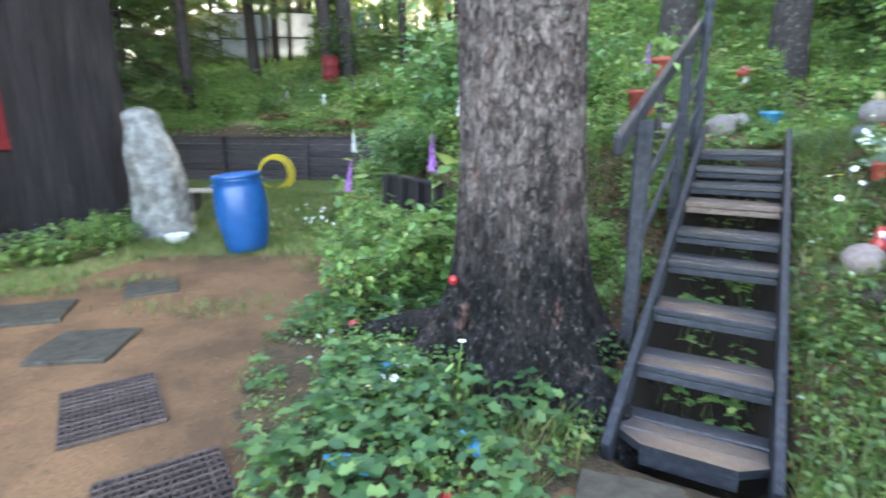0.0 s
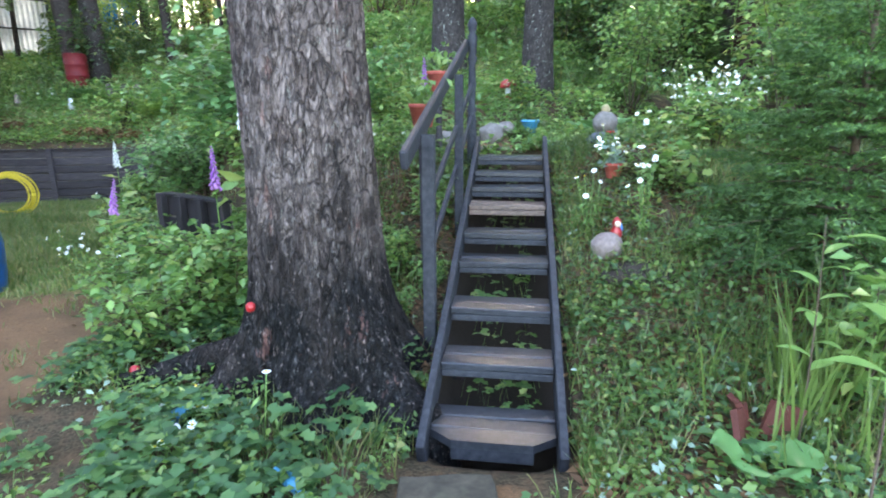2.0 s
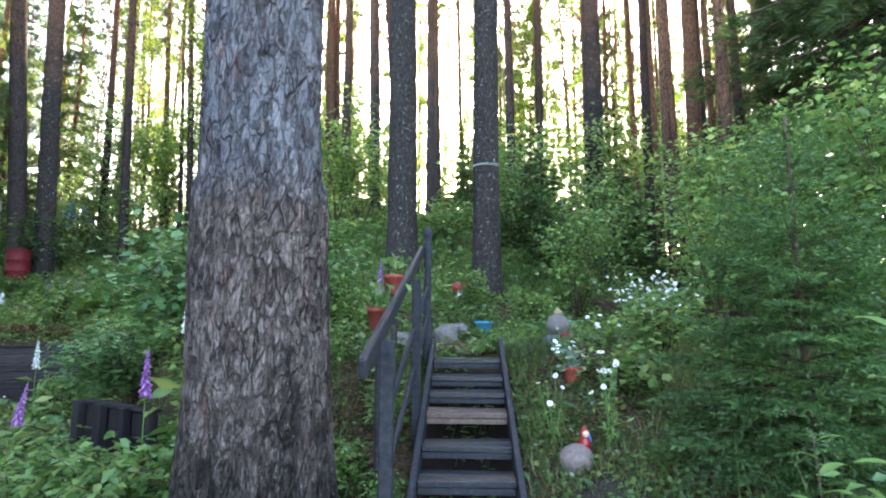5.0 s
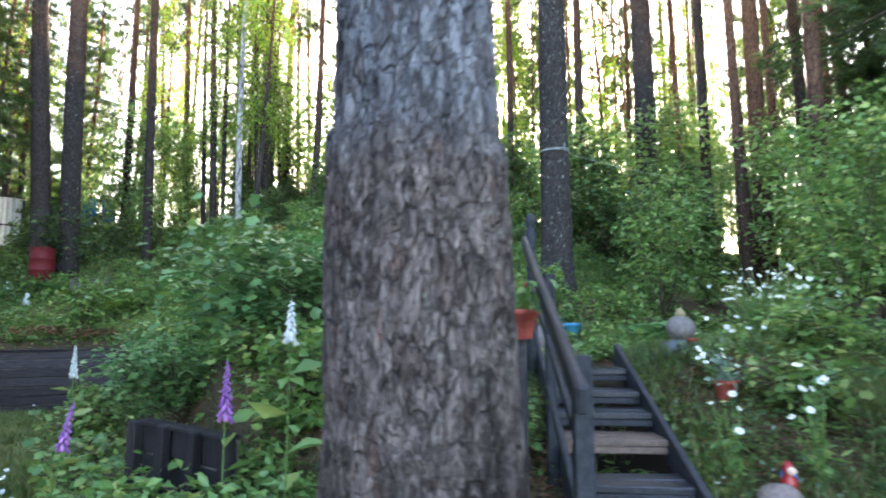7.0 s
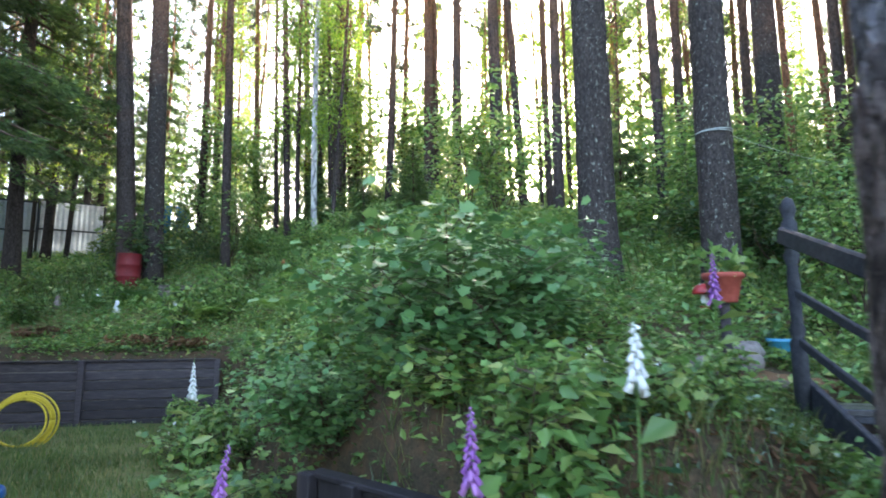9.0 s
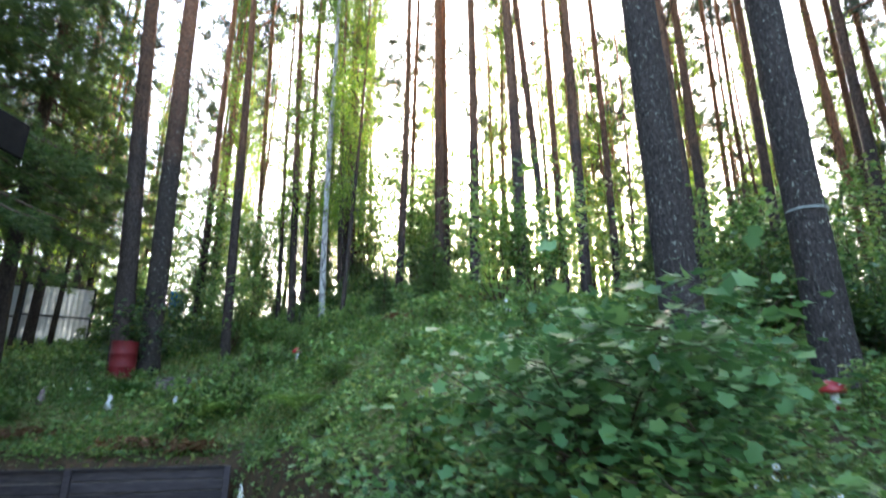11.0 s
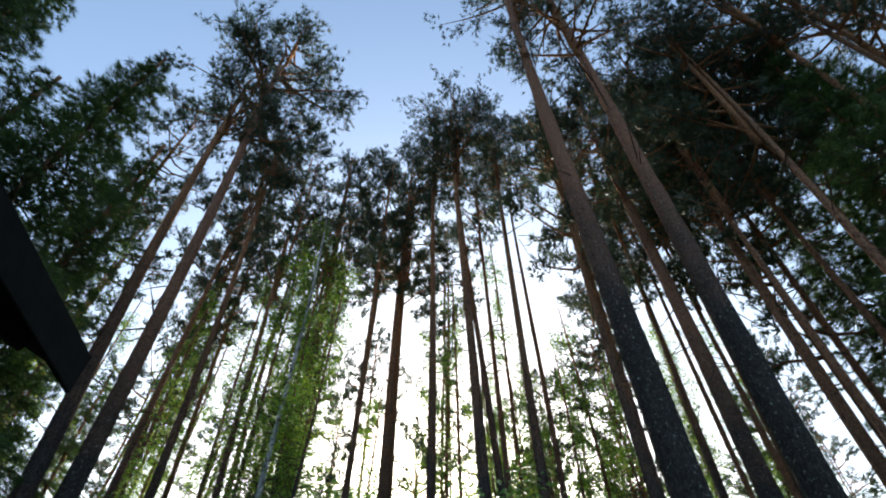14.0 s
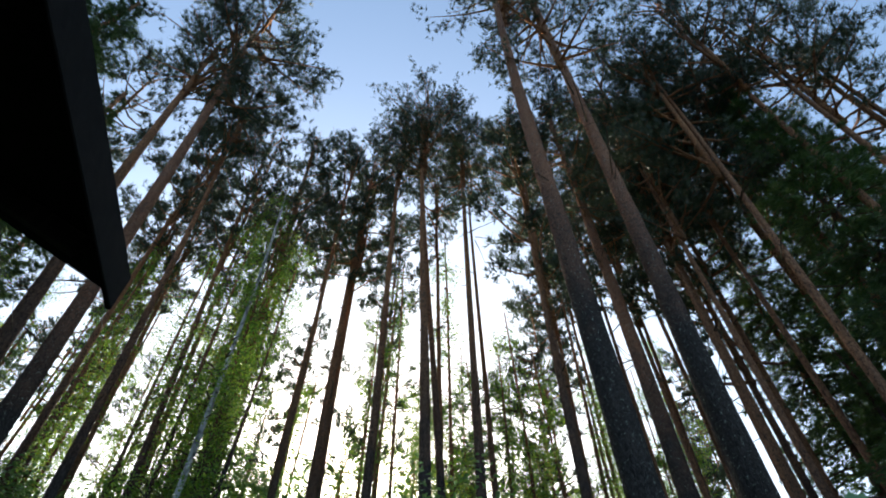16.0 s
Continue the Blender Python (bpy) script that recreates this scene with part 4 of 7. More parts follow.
# like spruces; sun and shade on them come from the needle tint
LIT_LABEL = "tall spruce with drooping boughs tinted as if sunlit at the forest edge"
DARK_LABEL = "tall dark spruce with drooping boughs at the forest edge"
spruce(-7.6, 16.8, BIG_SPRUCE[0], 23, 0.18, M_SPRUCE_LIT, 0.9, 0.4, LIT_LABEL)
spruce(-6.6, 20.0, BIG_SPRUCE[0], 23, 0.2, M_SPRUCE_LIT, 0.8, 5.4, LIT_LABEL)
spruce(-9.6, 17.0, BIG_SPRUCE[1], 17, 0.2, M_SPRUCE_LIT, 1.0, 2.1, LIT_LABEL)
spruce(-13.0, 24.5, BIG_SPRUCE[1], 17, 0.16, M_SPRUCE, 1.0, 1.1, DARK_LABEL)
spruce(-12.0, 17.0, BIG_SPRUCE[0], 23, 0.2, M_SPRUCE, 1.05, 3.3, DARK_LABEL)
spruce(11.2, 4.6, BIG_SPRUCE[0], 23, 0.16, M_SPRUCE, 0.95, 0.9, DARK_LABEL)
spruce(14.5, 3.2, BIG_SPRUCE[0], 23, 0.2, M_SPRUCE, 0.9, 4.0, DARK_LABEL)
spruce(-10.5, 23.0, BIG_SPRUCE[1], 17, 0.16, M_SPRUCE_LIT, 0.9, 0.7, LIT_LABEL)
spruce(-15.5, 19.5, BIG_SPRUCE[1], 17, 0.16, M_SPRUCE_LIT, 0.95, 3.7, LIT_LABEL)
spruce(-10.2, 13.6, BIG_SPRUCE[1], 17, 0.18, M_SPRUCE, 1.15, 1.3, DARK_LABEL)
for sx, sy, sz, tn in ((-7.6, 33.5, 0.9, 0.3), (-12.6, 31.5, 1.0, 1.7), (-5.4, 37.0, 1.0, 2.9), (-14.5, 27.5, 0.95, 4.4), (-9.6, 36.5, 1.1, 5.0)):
    spruce(sx, sy, BIG_SPRUCE[1], 17, 0.16, M_SPRUCE_LIT, sz, tn, "spruce tinted as if sunlit behind the sheet-metal fence")
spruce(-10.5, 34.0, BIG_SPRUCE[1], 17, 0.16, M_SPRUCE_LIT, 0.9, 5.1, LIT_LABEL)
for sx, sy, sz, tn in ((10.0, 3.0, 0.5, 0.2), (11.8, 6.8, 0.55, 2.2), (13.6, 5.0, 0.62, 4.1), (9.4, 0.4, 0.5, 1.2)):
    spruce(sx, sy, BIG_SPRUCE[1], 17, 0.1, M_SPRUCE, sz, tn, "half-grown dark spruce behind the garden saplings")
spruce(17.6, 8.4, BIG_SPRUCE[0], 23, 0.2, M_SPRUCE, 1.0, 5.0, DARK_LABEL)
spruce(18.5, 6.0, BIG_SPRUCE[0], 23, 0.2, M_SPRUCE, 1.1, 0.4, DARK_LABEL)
spruce(3.8, 2.3, YOUNG_SPRUCE, 2.5, 0.032, M_YOUNG, 1.0, 0.3, "young bushy spruce with fresh green tips on the bank")
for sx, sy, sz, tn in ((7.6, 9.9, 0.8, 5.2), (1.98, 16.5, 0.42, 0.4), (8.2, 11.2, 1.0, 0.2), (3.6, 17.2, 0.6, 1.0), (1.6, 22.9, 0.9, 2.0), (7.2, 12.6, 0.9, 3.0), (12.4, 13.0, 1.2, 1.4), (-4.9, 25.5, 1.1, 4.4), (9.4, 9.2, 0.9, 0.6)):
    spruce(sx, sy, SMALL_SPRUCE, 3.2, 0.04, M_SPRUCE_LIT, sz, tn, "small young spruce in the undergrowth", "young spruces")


# ---- shrubs and undergrowth ----
def shrub_kit(seed, radius, height, n, leaf, stems=9, lobed=False, airy=0.5):
    rng = np.random.default_rng(seed)
    limbs, P, D = [], [], []
    for i in range(stems):
        a, R = rng.uniform(0, 6.28), radius * rng.uniform(0.25, 0.85)
        h = height * rng.uniform(0.6, 0.98)
        s = np.linspace(0, 1, 7)
        w = rng.normal(size=2) * 0.12 * radius
        pts = np.stack([np.cos(a) * R * s ** 1.2 + w[0] * np.sin(s * 4), np.sin(a) * R * s ** 1.2 + w[1] * np.sin(s * 4), h * s], 1)
        limbs.append(tube(pts, 0.011 * height ** 0.4 * (1 - 0.75 * s), 3 if stems < 15 else 6, 0.05, i))
        for b in range(7):
            u = rng.uniform(0.3, 1.0)
            c = np.array([np.interp(u, s, pts[:, k]) for k in range(3)])
            aa, L = rng.uniform(0, 6.28), radius * rng.uniform(0.25, 0.6)
            t = np.linspace(0, 1, 3)
            tw = c + np.stack([np.cos(aa) * L * t, np.sin(aa) * L * t, L * rng.uniform(-0.1, 0.6) * t], 1)
            if lobed or height < 1.0 or b % 3 == 0:
                limbs.append(tube(tw, 0.006 * (1 - 0.8 * t), 3, 0.0, b))
            m = max(3, n // (stems * 7))
            v = rng.uniform(0.15, 1.05, m)
            p = np.stack([np.interp(v, t, tw[:, k]) for k in range(3)], 1) + rng.normal(size=(m, 3)) * radius * 0.09 * (0.6 + airy)
            p[:, 2] = np.maximum(p[:, 2], 0.04)
            P.append(p)
            d = np.stack([np.cos(aa) + rng.normal(size=m), np.sin(aa) + rng.normal(size=m), rng.normal(size=m) * 0.35 - 0.15], 1)
            D.append(d)
    P, D = np.concatenate(P), np.concatenate(D)
    L = leaf * rng.uniform(0.6, 1.25, len(P))
    V, F = (round_leaves(P, D, L, L * 0.95, rng) if lobed else leaf_blades(P, D, L, L * 0.6, rng, 0.2, 0.65))
    return raw_mesh("shrub_stems", *join(*limbs), True), raw_mesh("shrub_leaves", V, F)


SHRUBS = [shrub_kit(51, 1.0, 1.7, 1300, 0.12), shrub_kit(52, 1.3, 2.6, 1700, 0.12, 11), shrub_kit(53, 0.8, 1.0, 1100, 0.10), shrub_kit(54, 1.5, 4.2, 2300, 0.13, 10, airy=0.8)]


def shrub(x, y, kit, size, mat, turn, label="leafy green bush in the forest undergrowth", name="bush", group="undergrowth bushes", category="bush", sink=0.03):
    ob = thing(name, (x, y, z_at(x, y) - sink), label, category, group)
    m = Matrix.Rotation(turn, 4, "Z") @ Matrix.Scale(size, 4)
    soft("branchwork", kit[0], M_TWIG, ob, m=m)
    soft("foliage", kit[1], mat, ob, m=m.copy())
    return ob


def undergrowth():
    rng = np.random.default_rng(61)
    made = 0
    while made < 90:
        az, dist = radians(rng.uniform(-9, 78)), rng.uniform(9, 34)
        x, y = -1.5 + dist * math.sin(az), 3.5 + dist * math.cos(az)
        if edge_distance(x, y) < 3.0 or y < 5 or (y < 18 and x < 3.0) or (y < 13 and x < 6) or math.hypot(x - 5.5, y - 16) < 2.4:
            continue
        big = rng.uniform() < (0.12 if x < 8 else 0.5) and dist > 14
        kit = SHRUBS[3] if big else SHRUBS[int(rng.integers(3))]
        shrub(x, y, kit, rng.uniform(0.7, 1.25), M_LEAF if rng.uniform() < 0.25 else M_LIGHT, rng.uniform(0, 6.28))
        made += 1


undergrowth()


def backlit_saplings():
    """Tall light saplings beyond the crest, where the sun comes through."""
    rng = np.random.default_rng(67)
    made = 0
    while made < 26:
        az, dist = radians(rng.uniform(-9, 60)), rng.uniform(21, 40)
        x, y = -1.5 + dist * math.sin(az), 3.5 + dist * math.cos(az)
        if y < 12:
            continue
        shrub(x, y, SHRUBS[3], rng.uniform(1.0, 1.9), (M_LIGHT, M_LIGHT, M_BIRCHLEAF)[int(rng.integers(3))], rng.uniform(0, 6.28), "tall light-green sapling beyond the crest", "sapling", "forest saplings", "tree")
        made += 1


backlit_saplings()
CURRANT = shrub_kit(55, 1.2, 1.2, 3600, 0.09, 22, True, 0.35)
shrub(0.45, 6.55, CURRANT, 1.0, M_CURRANT, 0.4, "large currant bush with broad lobed leaves above the planter", "currant_bush", "", "bush")
shrub(1.25, 7.2, CURRANT, 0.85, M_CURRANT, 2.4, "currant bush with broad lobed leaves", "currant_bush", "", "bush")
shrub(-0.25, 7.3, CURRANT, 0.7, M_LIGHT, 3.9, "low light-green bush spilling over the planter", "bush", "", "bush")


# ---- stairs with railing ----
def stairs():
    foot, head = np.array([1.15, 2.17, -0.10]), np.array([2.98, 5.35, 1.31])
    run = head - foot
    lat = np.array([0.867, -0.499, 0.0])
    ob = thing("garden_stairs", tuple(foot), "dark grey painted wooden garden stairs with open risers, wet and worn", "stairs")
    along = Vector((run[0], run[1], 0)).normalized()
    for s in (-1, 1):
        a, b = lat * (0.352 * s - 0.015) - run * 0.035, lat * (0.352 * s - 0.015) + run * 0.95
        m, L = between(a + np.array([0, 0, 0.07]), b + np.array([0, 0, 0.07]))
        board("stringer", (L, 0.045, 0.19), m, M_PAINT, ob)
    turn = math.atan2(along.y, along.x)
    # front edges of the nine treads along the flight, in tenths of it
    for i, at in enumerate((-0.17, 1.16, 2.40, 3.73, 4.70, 5.85, 6.66, 7.43, 8.35)):
        depth = 0.27 if i else 0.36
        c = Vector(run * (at + 0.35) / 10 - lat * 0.015) + Vector((0, 0, 0.062)) + along * (depth / 2 - 0.15)
        mat = M_BROWN if i == 5 else M_TREAD
        boards = 2 if i else 3
        w = depth / boards
        for k in range(boards):
            sag = Matrix.Rotation(0.012 * math.sin(3.7 * i + 2 * k), 4, "X") @ Matrix.Rotation(0.01 * math.sin(2.1 * i + k), 4, "Y")
            m = Matrix.Translation(c + along * (w * (k + 0.5) - depth / 2)) @ Matrix.Rotation(turn, 4, "Z") @ sag
            if i == 0 and k == 0:
                bm = bmesh.new()
                hw, hd = 0.325, w / 2 - 0.003
                pts = [(hd, -hw), (hd, hw), (-hd + 0.09, hw), (-hd, hw - 0.12), (-hd, -hw + 0.12), (-hd + 0.09, -hw)]
                lo, hi = [bm.verts.new((p[0], p[1], -0.022)) for p in pts], [bm.verts.new((p[0], p[1], 0.022)) for p in pts]
                bm.faces.new(lo[::-1]), bm.faces.new(hi)
                for q in range(6):
                    bm.faces.new((lo[q], lo[(q + 1) % 6], hi[(q + 1) % 6], hi[q]))
                bmesh.ops.recalc_face_normals(bm, faces=bm.faces)
                part("tread", bm, mat, ob, "clipped-corner bottom tread", m)
            else:
                board("tread", (w - 0.006, 0.655, 0.042), m, mat, ob, "bare reddish-brown tread" if i == 5 else "", 0.006)
        m = Matrix.Translation(c - along * (depth / 2 - 0.02) + Vector((0, 0, -0.046))) @ Matrix.Rotation(turn, 4, "Z")
        board("nosing", (0.03, 0.65 if i else 0.42, 0.045 if i else 0.09), m, M_PAINT if i != 5 else M_BROWN, ob)
    rail = thing("stair_railing", tuple(foot), "dark grey painted wooden stair railing with a turned newel post", "railing")
    tops = []
    for s, zt, w in ((0.165, 1.49, 0.08), (0.575, 1.93, 0.07)):
        p = run * s - lat * 0.425
        if s < 0.5:
            p[:2] = 1.15 - foot[0], 3.11 - foot[1]
        top = zt - foot[2]
        m = Matrix.Translation((p[0], p[1], (p[2] - 0.15 + top) / 2)) @ Matrix.Rotation(turn, 4, "Z")
        board("post", (w, w, top - p[2] + 0.15), m, M_PAINT, rail)
        tops.append(np.array([p[0], p[1], top]))
    p = run * 0.9 - lat * 0.425
    prof = [(0.05, -0.2), (0.05, 0.42), (0.035, 0.45), (0.05, 0.5), (0.034, 0.56), (0.042, 0.75), (0.034, 0.94), (0.05, 1.0), (0.036, 1.04), (0.045, 1.08), (0.05, 1.22), (0.03, 1.25), (0.045, 1.29), (0.05, 1.33), (0.032, 1.38), (0.01, 1.40)]
    part("newel_post", lathe(prof, 16), M_PAINT, rail, "turned newel post with a ball top", Matrix.Translation((p[0], p[1], p[2])))
    end = np.array([p[0], p[1], p[2] + 1.16])
    out = np.array([-0.867, 0.499, 0]) * 0.06
    tip = np.array([0.89, 2.80, 1.36]) - foot
    m, L = between(tip, end + out + np.array([0, 0, -0.02]))
    board("handrail", (L, 0.045, 0.115), m, M_PAINT, rail, "worn grey handrail plank with a bevelled end", 0.012)
    for drop in (0.42, 0.75):
        m, L = between(tops[0] - np.array([0, 0, drop]), end - np.array([0, 0, drop * 0.97]))
        board("mid_rail", (L, 0.03, 0.055), m, M_PAINT, rail)


stairs()


# ---- retaining wall of planks ----
def plank_wall(a, b, z0, z1, posts, name, label, mat, rows, kind="structure"):
    a, b = Vector((*a, 0)), Vector((*b, 0))
    ob = thing(name, tuple(a), label, "wall", kind=kind)
    d = (b - a)
    L, dirn = d.length, d.normalized()
    turn = math.atan2(dirn.y, dirn.x)
    front = Vector((dirn.y, -dirn.x, 0))
    h = (z1 - z0) / rows
    rng = np.random.default_rng(3)
    n = max(1, int(L / 2.2))
    for r in range(rows):
        for k in range(n):
            off = front * (rng.uniform(-0.006, 0.006) + 0.009 * (rows / 2 - r))
            m = Matrix.Translation(dirn * (L * (k + 0.5) / n) + off + Vector((0, 0, z0 + h * (r + 0.5)))) @ Matrix.Rotation(turn + rng.normal() * 0.002, 4, "Z") @ Matrix.Rotation(rng.normal() * 0.003, 4, "Y")
            board("plank", (L / n - 0.006, 0.04, h - 0.016), m, mat, ob, bevel=0.012)
    for k in range(posts):
        m = Matrix.Translation(dirn * (L * k / (posts - 1)) + front * 0.055 + Vector((0, 0, (z0 + z1) / 2 - 0.05))) @ Matrix.Rotation(turn, 4, "Z")
        board("post", (0.10, 0.07, z1 - z0 + 0.14), m, mat, ob)
    m = Matrix.Translation(dirn * (L / 2) - front * 0.03 + Vector((0, 0, (z0 + z1) / 2))) @ Matrix.Rotation(turn, 4, "Z")
    board("backing", (L, 0.02, z1 - z0 - 0.02), m, M_TIMBER, ob)
    m = Matrix.Translation(dirn * (L / 2) + Vector((0, 0, z1 + 0.012))) @ Matrix.Rotation(turn, 4, "Z")
    board("cap_board", (L, 0.10, 0.03), m, mat, ob)


plank_wall((-12.5, 15.35), (-1.3, 13.92), -0.22, 0.97, 6, "wall_retaining", "retaining wall of dark stained horizontal planks between posts", M_FENCE, 7)
plank_wall((-0.58, 6.0), (-0.02, 5.1), 0.0, 0.86, 4, "wall_planter", "short planter wall of dark boards between posts under the bush", M_HOUSE, 4)


# ---- the tarred cabin ----
def cabin():
    corner = Vector((-4.15, 7.25, 0))
    along = Vector((-0.47, -0.883, 0)).normalized()         # the wall runs back from the corner
    inward = Vector((-0.883, 0.47, 0)).normalized()
    ob = thing("cabin", tuple(corner), "dark tarred board cabin with a wide eave and red window trim", "house")
    turn = math.atan2(along.y, along.x)
    H, L, D = 3.55, 9.0, 5.0
    m = Matrix.Translation(along * (L / 2) + inward * (D / 2) + Vector((0, 0, H / 2 + 0.1))) @ Matrix.Rotation(turn, 4, "Z")
    board("wall", (L, D, H), m, M_HOUSE, ob)
    rng = np.random.default_rng(8)
    x = 0.06
    while x < L - 0.1:
        w = 0.19
        m = Matrix.Translation(along * (x + w / 2) - inward * 0.014 + Vector((0, 0, H / 2 + 0.16))) @ Matrix.Rotation(turn + rng.normal() * 0.003, 4, "Z")
        board("wall_board", (w - 0.008, 0.024, H - 0.1), m, M_HOUSE, ob)
        x += w
    for s in range(5):
        m = Matrix.Translation(along * (0.02) + inward * (0.5 + s * 0.9) + Vector((0, 0, H / 2 + 0.16))) @ Matrix.Rotation(turn + math.pi / 2, 4, "Z")
        board("wall_board", (0.88, 0.05, H - 0.1), m, M_HOUSE, ob)
    m = Matrix.Translation(along * (L / 2) - inward * 0.05 + Vector((0, 0, 0.14))) @ Matrix.Rotation(turn, 4, "Z")
    board("sill_beam", (L, 0.14, 0.2), m, M_PAINT, ob)
    m = Matrix.Translation(along * 2.0 - inward * 0.06 + Vector((0, 0, 1.75))) @ Matrix.Rotation(turn, 4, "Z")
    win = part("window", box_mesh((0.95, 0.03, 1.0), 0.005, "window_pane"), M_ROOF, ob, "dark pane in a red frame", m)
    for sx, sz, lx, lz in ((0, 0.53, 1.2, 0.13), (0, -0.53, 1.2, 0.13), (-0.53, 0, 0.13, 0.94), (0.53, 0, 0.13, 0.94)):
        board("window_frame", (lx, 0.05, lz), Matrix.Translation((sx, 0.0, sz)), M_RED, win)
    # roof: the eave runs along the wall, the verge rises away from the corner
    tip = Vector((-3.12, 8.2, 3.62)) - corner
    tan = 0.55
    bm = bmesh.new()
    e0, e1 = tip, tip + along * 12.0
    g0, g1 = tip + inward * 4.0 + Vector((0, 0, 4.0 * tan)), tip + along * 12.0 + inward * 4.0 + Vector((0, 0, 4.0 * tan))
    lo = [bm.verts.new(p) for p in (e0, e1, g1, g0)]
    hi = [bm.verts.new(p + Vector((0, 0, 0.16))) for p in (e0, e1, g1, g0)]
    bm.faces.new(lo[::-1]), bm.faces.new(hi)
    for q in range(4):
        bm.faces.new((lo[q], lo[(q + 1) % 4], hi[(q + 1) % 4], hi[q]))
    bmesh.ops.recalc_face_normals(bm, faces=bm.faces)
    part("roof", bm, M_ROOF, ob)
    g2 = g0 + inward * 4.0 - Vector((0, 0, 4.0 * tan))
    bm = bmesh.new()
    lo = [bm.verts.new(p) for p in (g0, g1, g2 + along * 12, g2)]
    hi = [bm.verts.new(p.co + Vector((0, 0, 0.16))) for p in lo]
    bm.faces.new(lo[::-1]), bm.faces.new(hi)
    for q in range(4):
        bm.faces.new((lo[q], lo[(q + 1) % 4], hi[(q + 1) % 4], hi[q]))
    bmesh.ops.recalc_face_normals(bm, faces=bm.faces)
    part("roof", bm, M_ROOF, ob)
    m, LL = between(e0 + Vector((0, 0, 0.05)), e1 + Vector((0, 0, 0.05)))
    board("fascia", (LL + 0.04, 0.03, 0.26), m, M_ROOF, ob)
    for k in range(8):
        a = tip + along * (0.35 + 1.2 * k) + inward * 0.1
        m, LL = between(a + Vector((0, 0, -0.02)), a + inward * 1.8 + Vector((0, 0, 1.8 * tan - 0.02)))
        board("rafter", (LL, 0.06, 0.12), m, M_HOUSE, ob)


cabin()


# ---- the yard ----
def barrel():
    ob = thing("plastic_barrel", (-2.27, 6.08, 0.0), "blue plastic barrel standing on the sandy grass", "barrel")
    m = Matrix.Rotation(radians(-4.5), 4, "Y")
    prof = [(0.20, 0.0), (0.225, 0.02), (0.245, 0.12), (0.275, 0.3), (0.29, 0.46), (0.285, 0.62), (0.27, 0.74), (0.255, 0.80), (0.26, 0.805), (0.26, 0.86), (0.245, 0.865), (0.235, 0.83), (0.0, 0.83)]
    part("body", lathe(prof, 40), M_BLUE, ob, m=m)
    part("rim_band", lathe([(0.266, 0.842), (0.272, 0.85), (0.272, 0.875), (0.266, 0.885), (0.25, 0.885), (0.25, 0.842)], 40), M_BLUE, ob, "dark clamp ring", m.copy())
    for a in (0, math.pi):
        hm = m @ Matrix.Rotation(a + 0.6, 4, "Z") @ Matrix.Translation((0.275, 0, 0.78))
        board("handle", (0.04, 0.14, 0.03), hm, M_BLUE, ob)


barrel()


def wrapped_bundle():
    ob = thing("wrapped_bundle", (-3.62, 6.8, 0.0), "tall bundle wrapped in crumpled clear plastic sheeting by the cabin corner", "bundle")
    bm = bmesh.new()
    rings, sides = 26, 40
    V = []
    for i in range(rings):
        z = 1.62 * i / (rings - 1)
        wx = np.interp(z, [0, 0.2, 0.7, 1.1, 1.35, 1.55, 1.62], [0.40, 0.36, 0.36, 0.30, 0.24, 0.22, 0.10])
        wy = wx * 0.75
        cx = np.interp(z, [0, 0.8, 1.62], [0.05, 0.0, -0.12])
        ring = []
        for k in range(sides):
            a = 2 * math.pi * k / sides
            n = 1 + 0.12 * noise.noise(Vector((math.cos(a) * 1.6, math.sin(a) * 1.6, z * 2.2))) + 0.06 * noise.noise(Vector((math.cos(a) * 5, math.sin(a) * 5, z * 3)))
            ring.append(bm.verts.new((cx + math.cos(a) * wx * n, math.sin(a) * wy * n, z)))
        V.append(ring)
    for a, b in zip(V, V[1:]):
        for k in range(sides):
            f = bm.faces.new((a[k], a[(k + 1) % sides], b[(k + 1) % sides], b[k]))
            f.smooth = k % 3 != 0
    bm.faces.new(V[0][::-1]), bm.faces.new(V[-1])
    part("sheet", bm, M_FILM, ob)
    bowl = thing("enamel_bowl", (-3.28, 6.45, 0.0), "small white bowl on the ground by the wrapped bundle", "bowl")
    part("body", lathe([(0.09, 0.0), (0.12, 0.03), (0.14, 0.09), (0.145, 0.10), (0.13, 0.10), (0.11, 0.04), (0.0, 0.03)], 24), M_WHITE, bowl)


wrapped_bundle()


